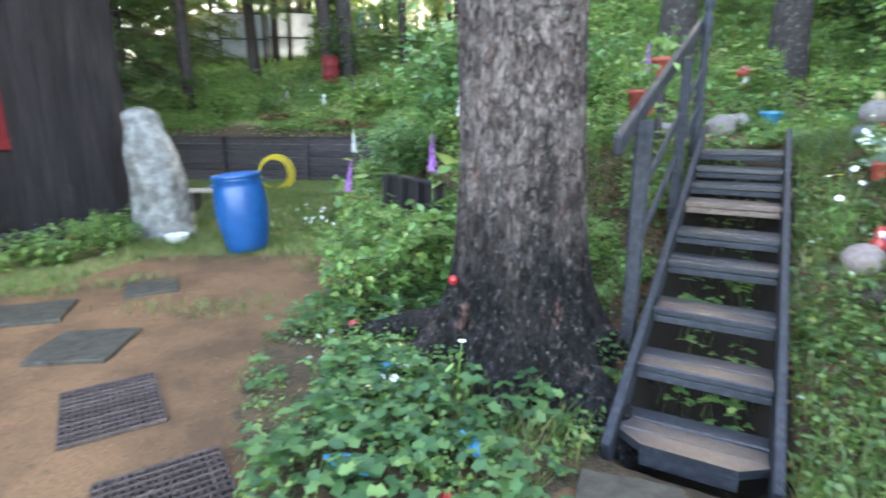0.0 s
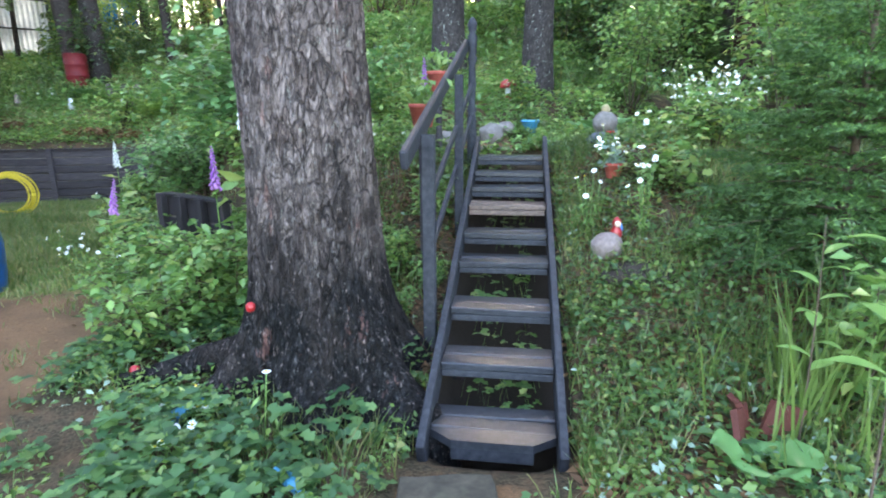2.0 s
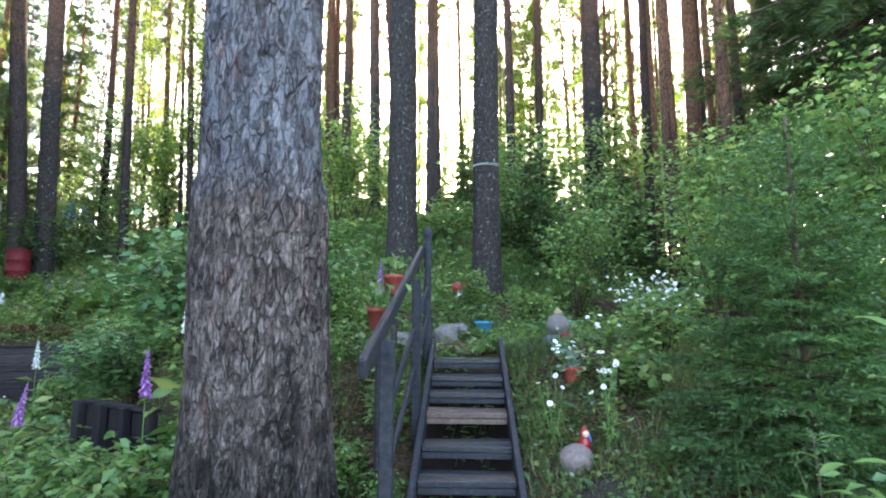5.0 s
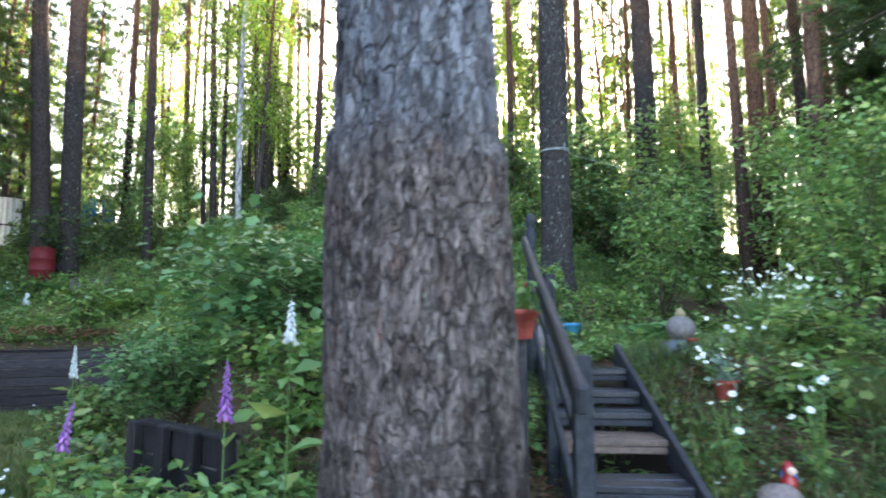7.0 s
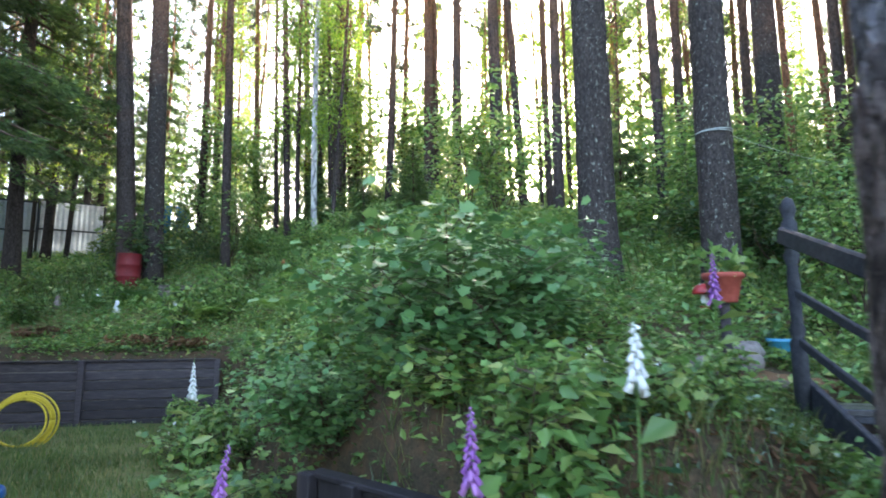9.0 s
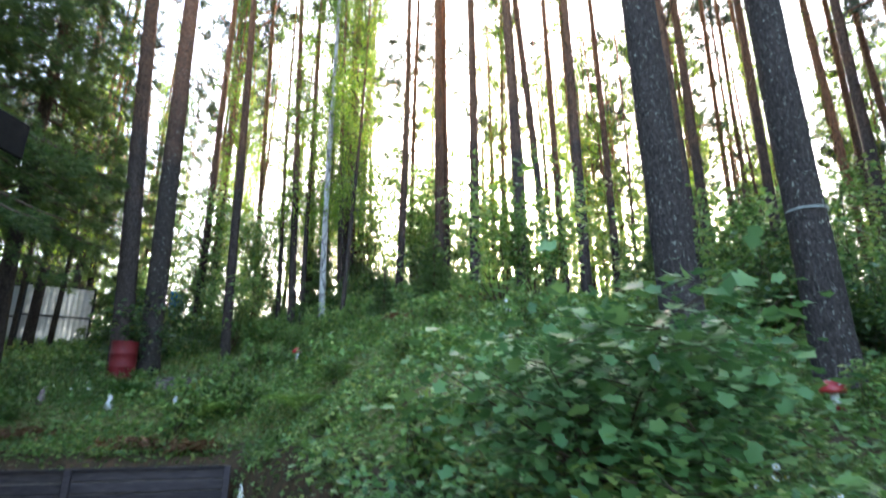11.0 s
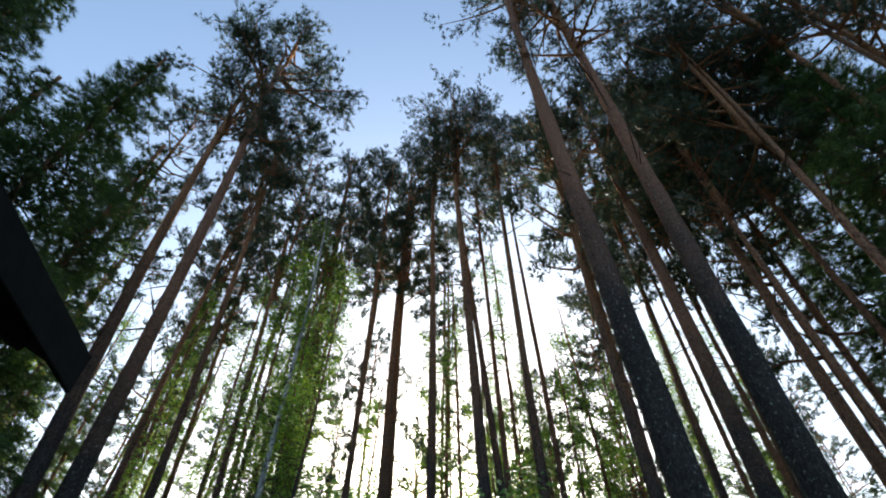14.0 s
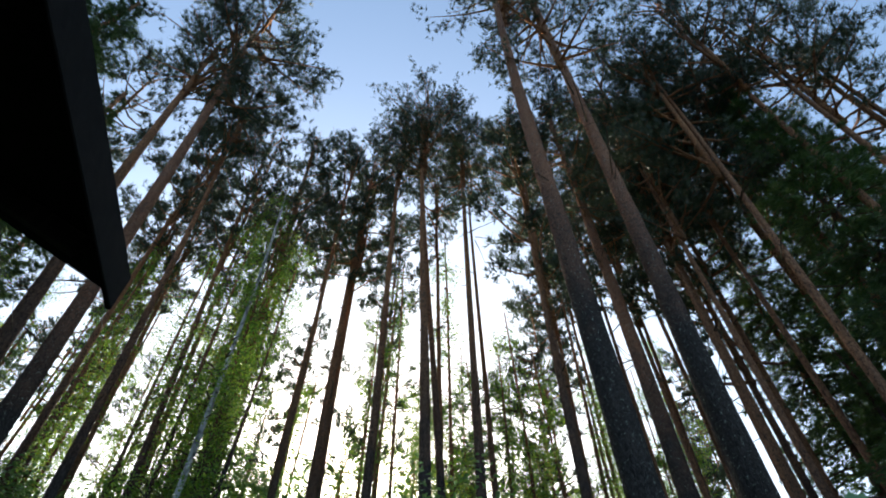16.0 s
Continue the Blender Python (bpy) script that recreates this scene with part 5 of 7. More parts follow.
def mats():
    def grid_mat(cx, cy, sx, sy, turn):
        ob = thing("rubber_mat", (cx, cy, z_at(cx, cy)), "dark brown rubber grid mat lying on the sand", "mat", "path mats")
        rot = Matrix.Rotation(turn, 4, "Z")
        n, mm = 13, 17
        for i in range(n):
            b = box_mesh((sx, 0.014, 0.02), 0.003, "mat_bar")
            part("bar", b, M_RUBBER, ob, m=rot @ Matrix.Translation((0, -sy / 2 + sy * i / (n - 1), 0.012)))
        for i in range(mm):
            b = box_mesh((0.012, sy, 0.016), 0.003, "mat_bar")
            part("bar", b, M_RUBBER, ob, m=rot @ Matrix.Translation((-sx / 2 + sx * i / (mm - 1), 0, 0.010)))
    grid_mat(-1.78, 2.56, 0.46, 0.60, radians(33))
    grid_mat(-1.12, 1.82, 0.50, 0.56, radians(33))

    def slab(cx, cy, sx, sy, turn, sd):
        ob = thing("stepping_slab", (cx, cy, z_at(cx, cy)), "flat wet grey stepping slab sunk in the sand", "paving slab", "stepping slabs")
        bm = bmesh.new()
        bmesh.ops.create_cube(bm, size=1.0)
        bmesh.ops.scale(bm, vec=(sx, sy, 0.05), verts=bm.verts)
        bmesh.ops.subdivide_edges(bm, edges=bm.edges[:], cuts=4, use_grid_fill=True)
        for v in bm.verts:
            v.co += Vector((noise.noise(v.co * 6 + Vector((sd, 0, 0))), noise.noise(v.co * 6 + Vector((0, sd, 0))), 0.25 * noise.noise(v.co * 9))) * 0.018
        bmesh.ops.bevel(bm, geom=[e for e in bm.edges if e.calc_face_angle(0) > 0.8], offset=0.006, segments=1, affect="EDGES")
        part("slab", bm, M_SLAB, ob, m=Matrix.Rotation(turn, 4, "Z") @ Matrix.Translation((0, 0, 0.002)))
    slab(-2.43, 3.34, 0.52, 0.52, radians(6), 1)
    slab(-2.63, 4.6, 0.42, 0.42, radians(28), 2)
    slab(-3.25, 3.95, 0.55, 0.5, radians(20), 3)
    slab(0.72, 1.78, 0.42, 0.36, radians(-20), 4)


mats()


def yard_bits():
    ob = thing("plank_bench", (-3.7, 8.9, z_at(-3.7, 8.9)), "low pale plank bench on timber blocks", "bench")
    board("seat", (1.25, 0.34, 0.045), Matrix.Translation((0, 0, 0.33)) @ Matrix.Rotation(0.08, 4, "Z"), M_BOARD, ob)
    for s in (-0.45, 0.45):
        board("leg", (0.12, 0.28, 0.32), Matrix.Translation((s, 0, 0.15)), M_TIMBER, ob)
    hose = thing("garden_hose", (-3.95, 12.7, z_at(-3.95, 12.7)), "coil of yellow garden hose leaning at the plank wall", "hose")
    rng = np.random.default_rng(4)
    for k in range(6):
        a = np.linspace(0, 2 * np.pi, 40)
        R = 0.33 + 0.02 * k * rng.uniform(0.5, 1)
        pts = np.stack([np.cos(a) * R + rng.normal() * 0.02, 0.06 * k * 0.5 + 0.04 * np.sin(a + k) + 0 * a, np.sin(a) * R + 0.36], 1)
        v, f = tube(pts, np.full(40, 0.016), 8, 0, k)
        part("loop", raw_mesh("hose_loop", v, f, True), M_HOSE, hose)
    drum = thing("metal_drum", (-3.72, 18.95, z_at(-3.72, 18.95) - 0.02), "rusty red metal drum at the foot of a pine", "barrel")
    part("body", lathe([(0.29, 0.0), (0.3, 0.01), (0.29, 0.03), (0.29, 0.3), (0.305, 0.32), (0.29, 0.34), (0.29, 0.6), (0.305, 0.62), (0.29, 0.64), (0.29, 0.9), (0.3, 0.92), (0.28, 0.92), (0.27, 0.86), (0.0, 0.86)], 32), M_RED, drum)


yard_bits()


# ---- low plants ----
def scatter(n, x0, x1, y0, y1, keep, rng):
    """Random places in a rectangle, thinned by keep(x, y)."""
    x, y = rng.uniform(x0, x1, n), rng.uniform(y0, y1, n)
    ok = rng.uniform(size=n) < keep(x, y)
    return x[ok], y[ok]


def clear_of_stairs(x, y):
    s = ((x - 1.15) * 0.499 + (y - 2.17) * 0.867) / 3.67
    across = np.abs((x - 1.15) * 0.867 - (y - 2.17) * 0.499)
    return 1.0 * ~((across < 0.41) & (s > -0.13) & (s < 1.05)) * (np.hypot(x - 0.48, y - 3.2) > 0.5)


def patchy(x, y, scale, seed):
    return np.array([noise.noise((a * scale, b * scale, seed)) for a, b in zip(x, y)])


def stuff(name, V, F, mat, label, category):
    return tagged(part(name, raw_mesh(name, V, F), mat), label, category, kind="stuff")


def trefoil(x, y, hmin, hmax, size, rng):
    """Three broad leaflets on each stalk, as strawberry plants have."""
    n = len(x)
    h = rng.uniform(hmin, hmax, n)
    c = np.stack([x, y, land(x, y) + h], 1)
    a = rng.uniform(0, 6.28, n)
    bits = []
    L = size * rng.uniform(0.45, 1.5, n)
    for k in range(3):
        b = a + k * 2.1
        d = np.stack([np.cos(b), np.sin(b), rng.uniform(-0.25, 0.25, n)], 1)
        bits.append(round_leaves(c, d, L, L * 0.85, rng, 0.85))
    foot = c - np.stack([0.25 * h * np.cos(a), 0.25 * h * np.sin(a), h], 1)
    S = np.stack([0.0025 * np.cos(a), 0.0025 * np.sin(a), 0 * a], 1)
    bits.append((np.stack([foot - S, foot + S, c], 1).reshape(-1, 3), np.arange(n * 3).reshape(-1, 3)))
    return join(*bits)


def blades(x, y, height, width, rng, lean=0.35):
    n = len(x)
    p = np.stack([x, y, land(x, y)], 1)
    h = height * rng.uniform(0.5, 1.3, n)
    a = rng.uniform(0, 6.28, n)
    tip = p + np.stack([np.cos(a) * h * lean * rng.uniform(0.2, 1.4, n), np.sin(a) * h * lean * rng.uniform(0.2, 1.4, n), h], 1)
    mid = (p + tip) / 2 + np.stack([0 * h, 0 * h, h * 0.12], 1)
    b = rng.uniform(0, 6.28, n)
    S = np.stack([np.cos(b), np.sin(b), 0 * b], 1) * width
    V = np.stack([p - S, p + S, mid - S * 0.8, mid + S * 0.8, tip], 1).reshape(-1, 3)
    k = np.arange(n)[:, None] * 5
    F = np.concatenate([k + np.array([[0, 1, 3]]), k + np.array([[0, 3, 2]]), k + np.array([[2, 3, 4]])], 1).reshape(-1, 3)
    return V, F


def low_plants():
    rng = np.random.default_rng(71)
    bed = lambda x, y: (sand_weight(x, y) < 0.35) * clear_of_stairs(x, y)
    x, y = scatter(5600, -1.6, 1.0, 0.9, 5.6, lambda x, y: bed(x, y) * (edge_distance(x, y) < 0.9) * (0.5 + 1.3 * patchy(x, y, 1.6, 2)), rng)
    stuff("strawberry_bed", *trefoil(x, y, 0.03, 0.2, 0.058, rng), M_STRAWBERRY, "dense strawberry leaves at the foot of the old tree", "plants")
    x, y = scatter(34000, 0.2, 7.5, 0.0, 6.4, lambda x, y: bed(x, y) * (edge_distance(x, y) > -0.3) * (0.4 + 1.2 * patchy(x, y, 1.1, 5)), rng)
    p = np.stack([x, y, land(x, y) + rng.uniform(0.02, 0.12, len(x))], 1)
    d = rng.normal(size=p.shape) * np.array([1, 1, 0.3])
    L = rng.uniform(0.03, 0.085, len(x))
    stuff("bank_herbs", *leaf_blades(p, d, L, L * 0.65, rng, 0.2, 0.75), M_LEAF, "small herbs and seedlings covering the bank", "plants")
    x, y = scatter(800, 1.6, 4.2, 0.4, 3.0, lambda x, y: bed(x, y) * (0.6 + 0.8 * patchy(x, y, 1.5, 8)), rng)
    stuff("low_leaf_carpet", *trefoil(x, y, 0.03, 0.14, 0.042, rng), M_STRAWBERRY, "carpet of low dark green leaves beside the stairs", "plants")
    x, y = scatter(34000, 0.8, 5.5, 0.2, 6.0, lambda x, y: bed(x, y) * (0.75 + 0.8 * patchy(x, y, 1.4, 11)), rng)
    p = np.stack([x, y, land(x, y) + rng.uniform(0.0, 0.03, len(x))], 1)
    L = rng.uniform(0.035, 0.1, len(x))
    stuff("leaf_litter", *leaf_blades(p, rng.normal(size=p.shape) * np.array([1, 1, 0.2]), L, L * 0.5, rng, 0.1, 0.85), M_DRY, "brown dead leaves and needles on the bank", "leaves")
    x, y = scatter(80000, -7.0, 0.2, 4.4, 14.2, lambda x, y: (sand_weight(x, y) < 0.55) * (edge_distance(x, y) < 0.0) * (0.55 + 1.0 * patchy(x, y, 0.8, 3)), rng)
    stuff("lawn_grass", *blades(x, y, 0.085, 0.005, rng, 0.6), M_GRASS, "short thin lawn grass beyond the sand", "grass")
    x, y = scatter(7000, -4.2, 0.4, 0.6, 7.0, lambda x, y: ((sand_weight(x, y) > 0.1) * (sand_weight(x, y) < 0.75)) * (0.4 + 0.8 * patchy(x, y, 2, 13)), rng)
    stuff("path_edge_grass", *blades(x, y, 0.08, 0.004, rng, 0.7), M_GRASS, "tufts of short grass at the path's edge", "grass")
    x, y = scatter(2600, -4.2, -0.6, -1.0, 6.4, lambda x, y: (sand_weight(x, y) > 0.5) * (0.45 + 0.9 * patchy(x, y, 1.7, 15)), rng)
    p = np.stack([x, y, land(x, y) + 0.012], 1)
    L = rng.uniform(0.015, 0.05, len(x))
    stuff("path_litter", *leaf_blades(p, rng.normal(size=p.shape) * np.array([1, 1, 0.1]), L, L * 0.4, rng, 0.1, 0.9), M_DRY, "needles and scraps of dead leaf on the sand", "leaves")
    x, y = scatter(9000, -3.9, -0.8, 3.6, 7.2, lambda x, y: (sand_weight(x, y) > 0.1) * (-0.1 + 1.8 * patchy(x, y, 1.6, 29)), rng)
    stuff("path_grass", *blades(x, y, 0.06, 0.004, rng, 0.8), M_GRASS, "thin patches of short grass on the sandy path", "grass")
    x, y = scatter(150000, -10, 6.5, 5.2, 19, lambda x, y: (edge_distance(x, y) > 0.12) * (sand_weight(x, y) < 0.4) * (0.72 + 1.2 * patchy(x, y, 0.7, 17)), rng)
    p = np.stack([x, y, land(x, y) + rng.uniform(0.01, 0.16, len(x))], 1)
    L = rng.uniform(0.05, 0.13, len(x))
    stuff("terrace_herbs", *leaf_blades(p, rng.normal(size=p.shape) * np.array([1, 1, 0.3]), L, L * 0.6, rng, 0.2, 0.75), M_LIGHT, "thick low herbs on the upper terrace", "plants")
    x, y = scatter(80000, -16, 22, 8, 32, lambda x, y: (edge_distance(x, y) > 3) * (0.8 + 1.1 * patchy(x, y, 0.35, 19)), rng)
    stuff("slope_grass", *blades(x, y, 0.32, 0.012, rng, 0.6), M_GRASS, "tall pale grass on the forest slope", "grass")
    x, y = scatter(130000, -16, 22, 8, 32, lambda x, y: (edge_distance(x, y) > 2) * (0.65 + 1.2 * patchy(x, y, 0.3, 23)), rng)
    p = np.stack([x, y, land(x, y) + rng.uniform(0.02, 0.35, len(x))], 1)
    L = rng.uniform(0.08, 0.2, len(x))
    stuff("slope_herbs", *leaf_blades(p, rng.normal(size=p.shape) * np.array([1, 1, 0.3]), L, L * 0.6, rng, 0.2, 0.7), M_LIGHT, "bilberry and herbs covering the forest slope", "plants")


def bed_mix():
    """Yellow-green seedlings, silvery herbs and grass among the strawberries."""
    rng = np.random.default_rng(73)
    bed = lambda x, y: (sand_weight(x, y) < 0.3) * clear_of_stairs(x, y)
    x, y = scatter(24000, -1.7, 1.1, 0.9, 6.2, lambda x, y: bed(x, y) * (edge_distance(x, y) < 1.2) * (0.5 + 1.2 * patchy(x, y, 1.8, 31)), rng)
    p = np.stack([x, y, land(x, y) + rng.uniform(0.02, 0.2, len(x))], 1)
    L = rng.uniform(0.015, 0.05, len(x))
    stuff("bed_seedlings", *leaf_blades(p, rng.normal(size=p.shape) * np.array([1, 1, 0.4]), L, L * 0.6, rng, 0.2, 0.65), M_SEEDLING, "yellow-green seedlings among the strawberries", "plants")
    x, y = scatter(36000, 1.2, 5.2, 0.3, 6.0, lambda x, y: bed(x, y) * (0.35 + 1.3 * patchy(x, y, 1.6, 33)), rng)
    p = np.stack([x, y, land(x, y) + rng.uniform(0.03, 0.15, len(x))], 1)
    L = rng.uniform(0.025, 0.06, len(x))
    stuff("bank_seedlings", *leaf_blades(p, rng.normal(size=p.shape) * np.array([1, 1, 0.4]), L, L * 0.65, rng, 0.2, 0.65), M_SEEDLING, "small yellow-green seedlings on the bank", "plants")
    x, y = scatter(4500, -1.6, 4.5, 0.6, 5.6, lambda x, y: bed(x, y) * (edge_distance(x, y) > -1.4) * (0.1 + 1.6 * patchy(x, y, 1.1, 37)), rng)
    p = np.stack([x, y, land(x, y) + rng.uniform(0.02, 0.16, len(x))], 1)
    L = rng.uniform(0.03, 0.06, len(x))
    stuff("silver_herbs", *leaf_blades(p, rng.normal(size=p.shape) * np.array([1, 1, 0.4]), L, L * 0.55, rng, 0.2, 0.65), M_SILVER, "greyish silver-leaved herbs in the beds", "plants")
    x, y = scatter(70000, -1.6, 6.0, 0.6, 6.6, lambda x, y: bed(x, y) * (edge_distance(x, y) > -1.2) * (0.25 + 1.4 * patchy(x, y, 1.3, 41) + 0.35 * smooth(1.8, 2.6, x) * smooth(2.4, 3.2, y)), rng)
    stuff("bed_grass", *blades(x, y, 0.17, 0.004, rng, 0.6), M_GRASS, "thin grass growing through the beds and bank", "grass")


low_plants()
bed_mix()


def stair_weeds():
    """Small seedlings growing in the gaps under the treads."""
    rng = np.random.default_rng(77)
    u, v = rng.uniform(0.08, 0.9, 130), rng.uniform(-0.24, 0.24, 130)
    x, y = 1.15 + 1.83 * u + 0.867 * v, 2.17 + 3.18 * u - 0.499 * v
    stuff("stair_weeds", *trefoil(x, y, 0.12, 0.27, 0.05, rng), M_LIGHT, "small weeds growing through the open stairs", "plants")


stair_weeds()

HERBS = [shrub_kit(81, 0.42, 0.6, 640, 0.085, 10), shrub_kit(82, 0.35, 0.8, 560, 0.10, 9), shrub_kit(83, 0.5, 0.45, 520, 0.08, 10, True)]


def herb_rows():
    rng = np.random.default_rng(91)

    def row(points, label, name, group, mats, sizes, kits=(0, 1, 2)):
        for x, y in points:
            shrub(x + rng.normal() * 0.06, y + rng.normal() * 0.06, HERBS[kits[int(rng.integers(len(kits)))]], rng.uniform(*sizes), mats[int(rng.integers(len(mats)))], rng.uniform(0, 6.28), label, name, group, "plant")
    row([(-0.85, 6.0), (-0.75, 5.4), (-0.55, 5.0), (-0.4, 4.6), (-0.25, 4.25), (-0.1, 4.6), (-0.6, 5.7), (-0.95, 6.6), (0.05, 4.9), (0.15, 4.3), (-0.9, 5.1), (-0.65, 4.4), (-0.5, 3.9), (0.25, 4.7), (0.4, 5.1), (0.55, 4.6), (0.2, 5.2), (0.45, 4.35)], "tall leafy garden weed at the planter's foot", "garden_weed", "planter weeds", (M_LIGHT, M_LEAF, M_LIGHT), (0.7, 1.15))
    row([(0.12, 5.75), (0.3, 6.0), (-0.1, 6.3), (-0.3, 6.6)], "broad-leaved weed in front of the currant bush", "garden_weed", "planter weeds", (M_CURRANT,), (0.7, 1.0), (2, 2))
    row([(0.3, 5.42), (0.62, 5.35), (0.05, 5.5), (0.78, 5.65), (0.48, 5.72), (0.95, 5.3), (0.15, 5.2)], "low dark-leaved weed before the currant bush", "garden_weed", "planter weeds", (M_STRAWBERRY, M_CURRANT), (0.6, 0.85), (2, 2))
    row([(-1.2, 7.4), (-1.3, 8.3), (-1.2, 9.2), (-1.5, 10.2), (-1.4, 11.2), (-1.7, 12.4), (-1.2, 13.2), (-0.9, 8.0), (-0.8, 10.0)], "leafy flowering weed at the lawn's edge", "garden_weed", "lawn edge weeds", (M_LIGHT, M_LEAF), (0.7, 1.2))
    row([(-4.75, 4.6), (-4.55, 5.1), (-4.5, 5.6), (-4.25, 6.1), (-4.1, 6.6), (-3.85, 5.9), (-4.05, 5.2), (-4.3, 4.5), (-3.75, 6.35), (-4.5, 4.0), (-4.8, 3.6)], "leafy plant along the cabin wall", "border_plant", "cabin border plants", (M_LIGHT, M_LEAF), (0.45, 0.8), (0, 2))
    row([(-0.2, 7.9), (0.4, 8.6), (1.2, 9.0), (0.2, 10.0), (-0.4, 9.2), (-0.3, 11.0), (0.8, 11.0), (1.8, 8.4), (2.2, 10.5), (1.0, 12.4), (-0.6, 12.6), (2.6, 9.6), (3.2, 11.2)], "leafy perennial on the upper terrace", "perennial", "terrace perennials", (M_LIGHT, M_LEAF, M_SEEDLING), (0.7, 1.1))
    row([(-2.2, 15.2), (-5.2, 16.4), (-6.4, 15.8), (-1.4, 17.0), (-7.8, 16.6), (-5.6, 18.6), (-2.0, 20.0), (-0.5, 18.6), (-6.6, 19.5), (-1.0, 15.6), (0.2, 16.6), (1.4, 15.2), (0.4, 14.2), (-7.0, 17.8), (2.4, 14.0), (1.6, 17.8)], "dark leafy perennial behind the plank wall", "perennial", "terrace perennials", (M_LEAF, M_CURRANT), (0.8, 1.5))
    row([(5.3, 4.0), (5.8, 4.8), (6.3, 5.6), (5.2, 5.5), (6.8, 4.2), (7.2, 6.2), (4.9, 6.6), (5.8, 7.2), (6.6, 7.6), (7.6, 7.4), (5.4, 8.4), (6.4, 9.0), (4.2, 7.3), (3.6, 3.6), (4.4, 3.9), (5.6, 2.4), (5.9, 3.3)], "leafy perennial on the bank above the stairs", "perennial", "bank perennials", (M_LIGHT, M_LEAF), (0.6, 1.1))
    row([(1.15, 4.4), (1.5, 4.9), (1.85, 5.2), (1.3, 5.3), (1.0, 4.0), (1.25, 3.75), (1.35, 4.15), (1.6, 4.5), (1.05, 3.6)], "silvery tufted plant beside the stair railing", "silver_tuft", "silver tufts", (M_SILVER,), (0.45, 0.65), (0, 1))
    row([(3.0, 0.9), (3.4, 1.3), (2.9, 1.5), (3.9, 0.9), (4.6, 1.3)], "leafy shrub shoots at the bottom of the bank", "shrub_shoot", "bank shoots", (M_LIGHT, M_LEAF), (0.7, 1.0), (0, 1))


herb_rows()
shrub(6.2, 4.6, SHRUBS[1], 0.85, M_LIGHT, 1.0, "broad-leaved sapling behind the young spruce", "sapling", "saplings", "tree")
shrub(7.4, 3.2, SHRUBS[3], 0.9, M_LEAF, 2.0, "tall leafy sapling at the garden's edge", "sapling", "saplings", "tree")
shrub(8.6, 5.8, SHRUBS[3], 0.95, M_LIGHT, 3.0, "tall leafy sapling at the garden's edge", "sapling", "saplings", "tree")
shrub(5.9, 6.9, SHRUBS[1], 0.75, M_LEAF, 4.0, "broad-leaved sapling behind the young spruce", "sapling", "saplings", "tree")
for bx, by, bk, bs, bt in ((7.6, 4.9, 3, 0.8, 0.4), (8.5, 4.3, 3, 0.9, 1.9), (9.4, 5.2, 3, 1.0, 3.1), (6.9, 2.3, 1, 1.0, 4.4), (7.8, 1.5, 3, 0.75, 5.3), (10.4, 6.0, 3, 1.1, 2.2), (8.9, 3.0, 3, 0.85, 0.9), (10.8, 7.6, 3, 1.0, 1.4)):
    shrub(bx, by, SHRUBS[bk], bs, M_LIGHT, bt, "dense hazel-like bush at the garden's edge", "bush", "edge bushes", "bush")
shrub(8.0, 8.6, SHRUBS[1], 1.0, M_LIGHT, 5.0, "round pale green bush behind the pines", "bush", "pale bushes", "bush")
shrub(6.6, 9.8, SHRUBS[0], 1.1, M_LIGHT, 0.5, "round pale green bush behind the pines", "bush", "pale bushes", "bush")
shrub(5.2, 10.4, SHRUBS[2], 1.1, M_LEAF, 1.5, "round pale green bush behind the pines", "bush", "pale bushes", "bush")


def fern(x, y, size, turn):
    ob = thing("fern", (x, y, z_at(x, y)), "light green fern with arching fronds on the terrace", "fern", "ferns")
    rng = np.random.default_rng(int(abs(x) * 50) % 97)
    for k in range(9):
        a = turn + k * 0.7 + rng.normal() * 0.1
        L = size * rng.uniform(0.8, 1.1)
        s = np.linspace(0.12, 1, 16)
        spine = np.stack([np.cos(a) * L * s, np.sin(a) * L * s, L * (0.95 * s - 0.75 * s ** 2.2)], 1)
        P, D = np.repeat(spine, 2, 0), []
        for i, u in enumerate(s):
            for sg in (-1, 1):
                D.append((-math.sin(a) * sg + 0.4 * math.cos(a), math.cos(a) * sg + 0.4 * math.sin(a), 0.05))
        w = np.repeat(0.30 * L * np.sin(np.pi * (0.12 + 0.86 * s)) ** 0.8, 2)
        part("frond", raw_mesh("frond", *leaf_blades(P, np.array(D), w, w * 0.28, rng, 0.1, 0.9)), M_FROND, ob)


DRY = ((-2.72, 14.9, 0.6), (-1.9, 14.6, 0.4), (-4.5, 15.6, 0.5), (2.2, 15.5, 0.6), (4.2, 15.0, 0.7))


def dry_fern(x, y, size):
    ob = thing("dry_fern", (x, y, z_at(x, y)), "withered reddish-brown fern lying on the terrace", "fern", "withered ferns")
    rng = np.random.default_rng(int(abs(x) * 40))
    P = np.stack([rng.normal(size=260) * size * 0.5, rng.normal(size=260) * size * 0.35, np.abs(rng.normal(size=260)) * 0.06 + 0.02], 1)
    tagged(part("foliage", raw_mesh("dry_frond", *leaf_blades(P, rng.normal(size=P.shape) * np.array([1, 1, 0.3]), 0.18, 0.05, rng)), M_DRY, ob), kind="stuff")


for dx, dy, ds in DRY:
    dry_fern(dx, dy, ds)
for fx, fy, fs, ft in ((-1.96, 16.06, 0.95, 0.1), (-1.45, 16.3, 0.7, 0.9), (-0.08, 14.3, 0.95, 1.7), (0.5, 14.5, 0.7, 2.2), (1.6, 13.4, 0.6, 0.3)):
    fern(fx, fy, fs, ft)


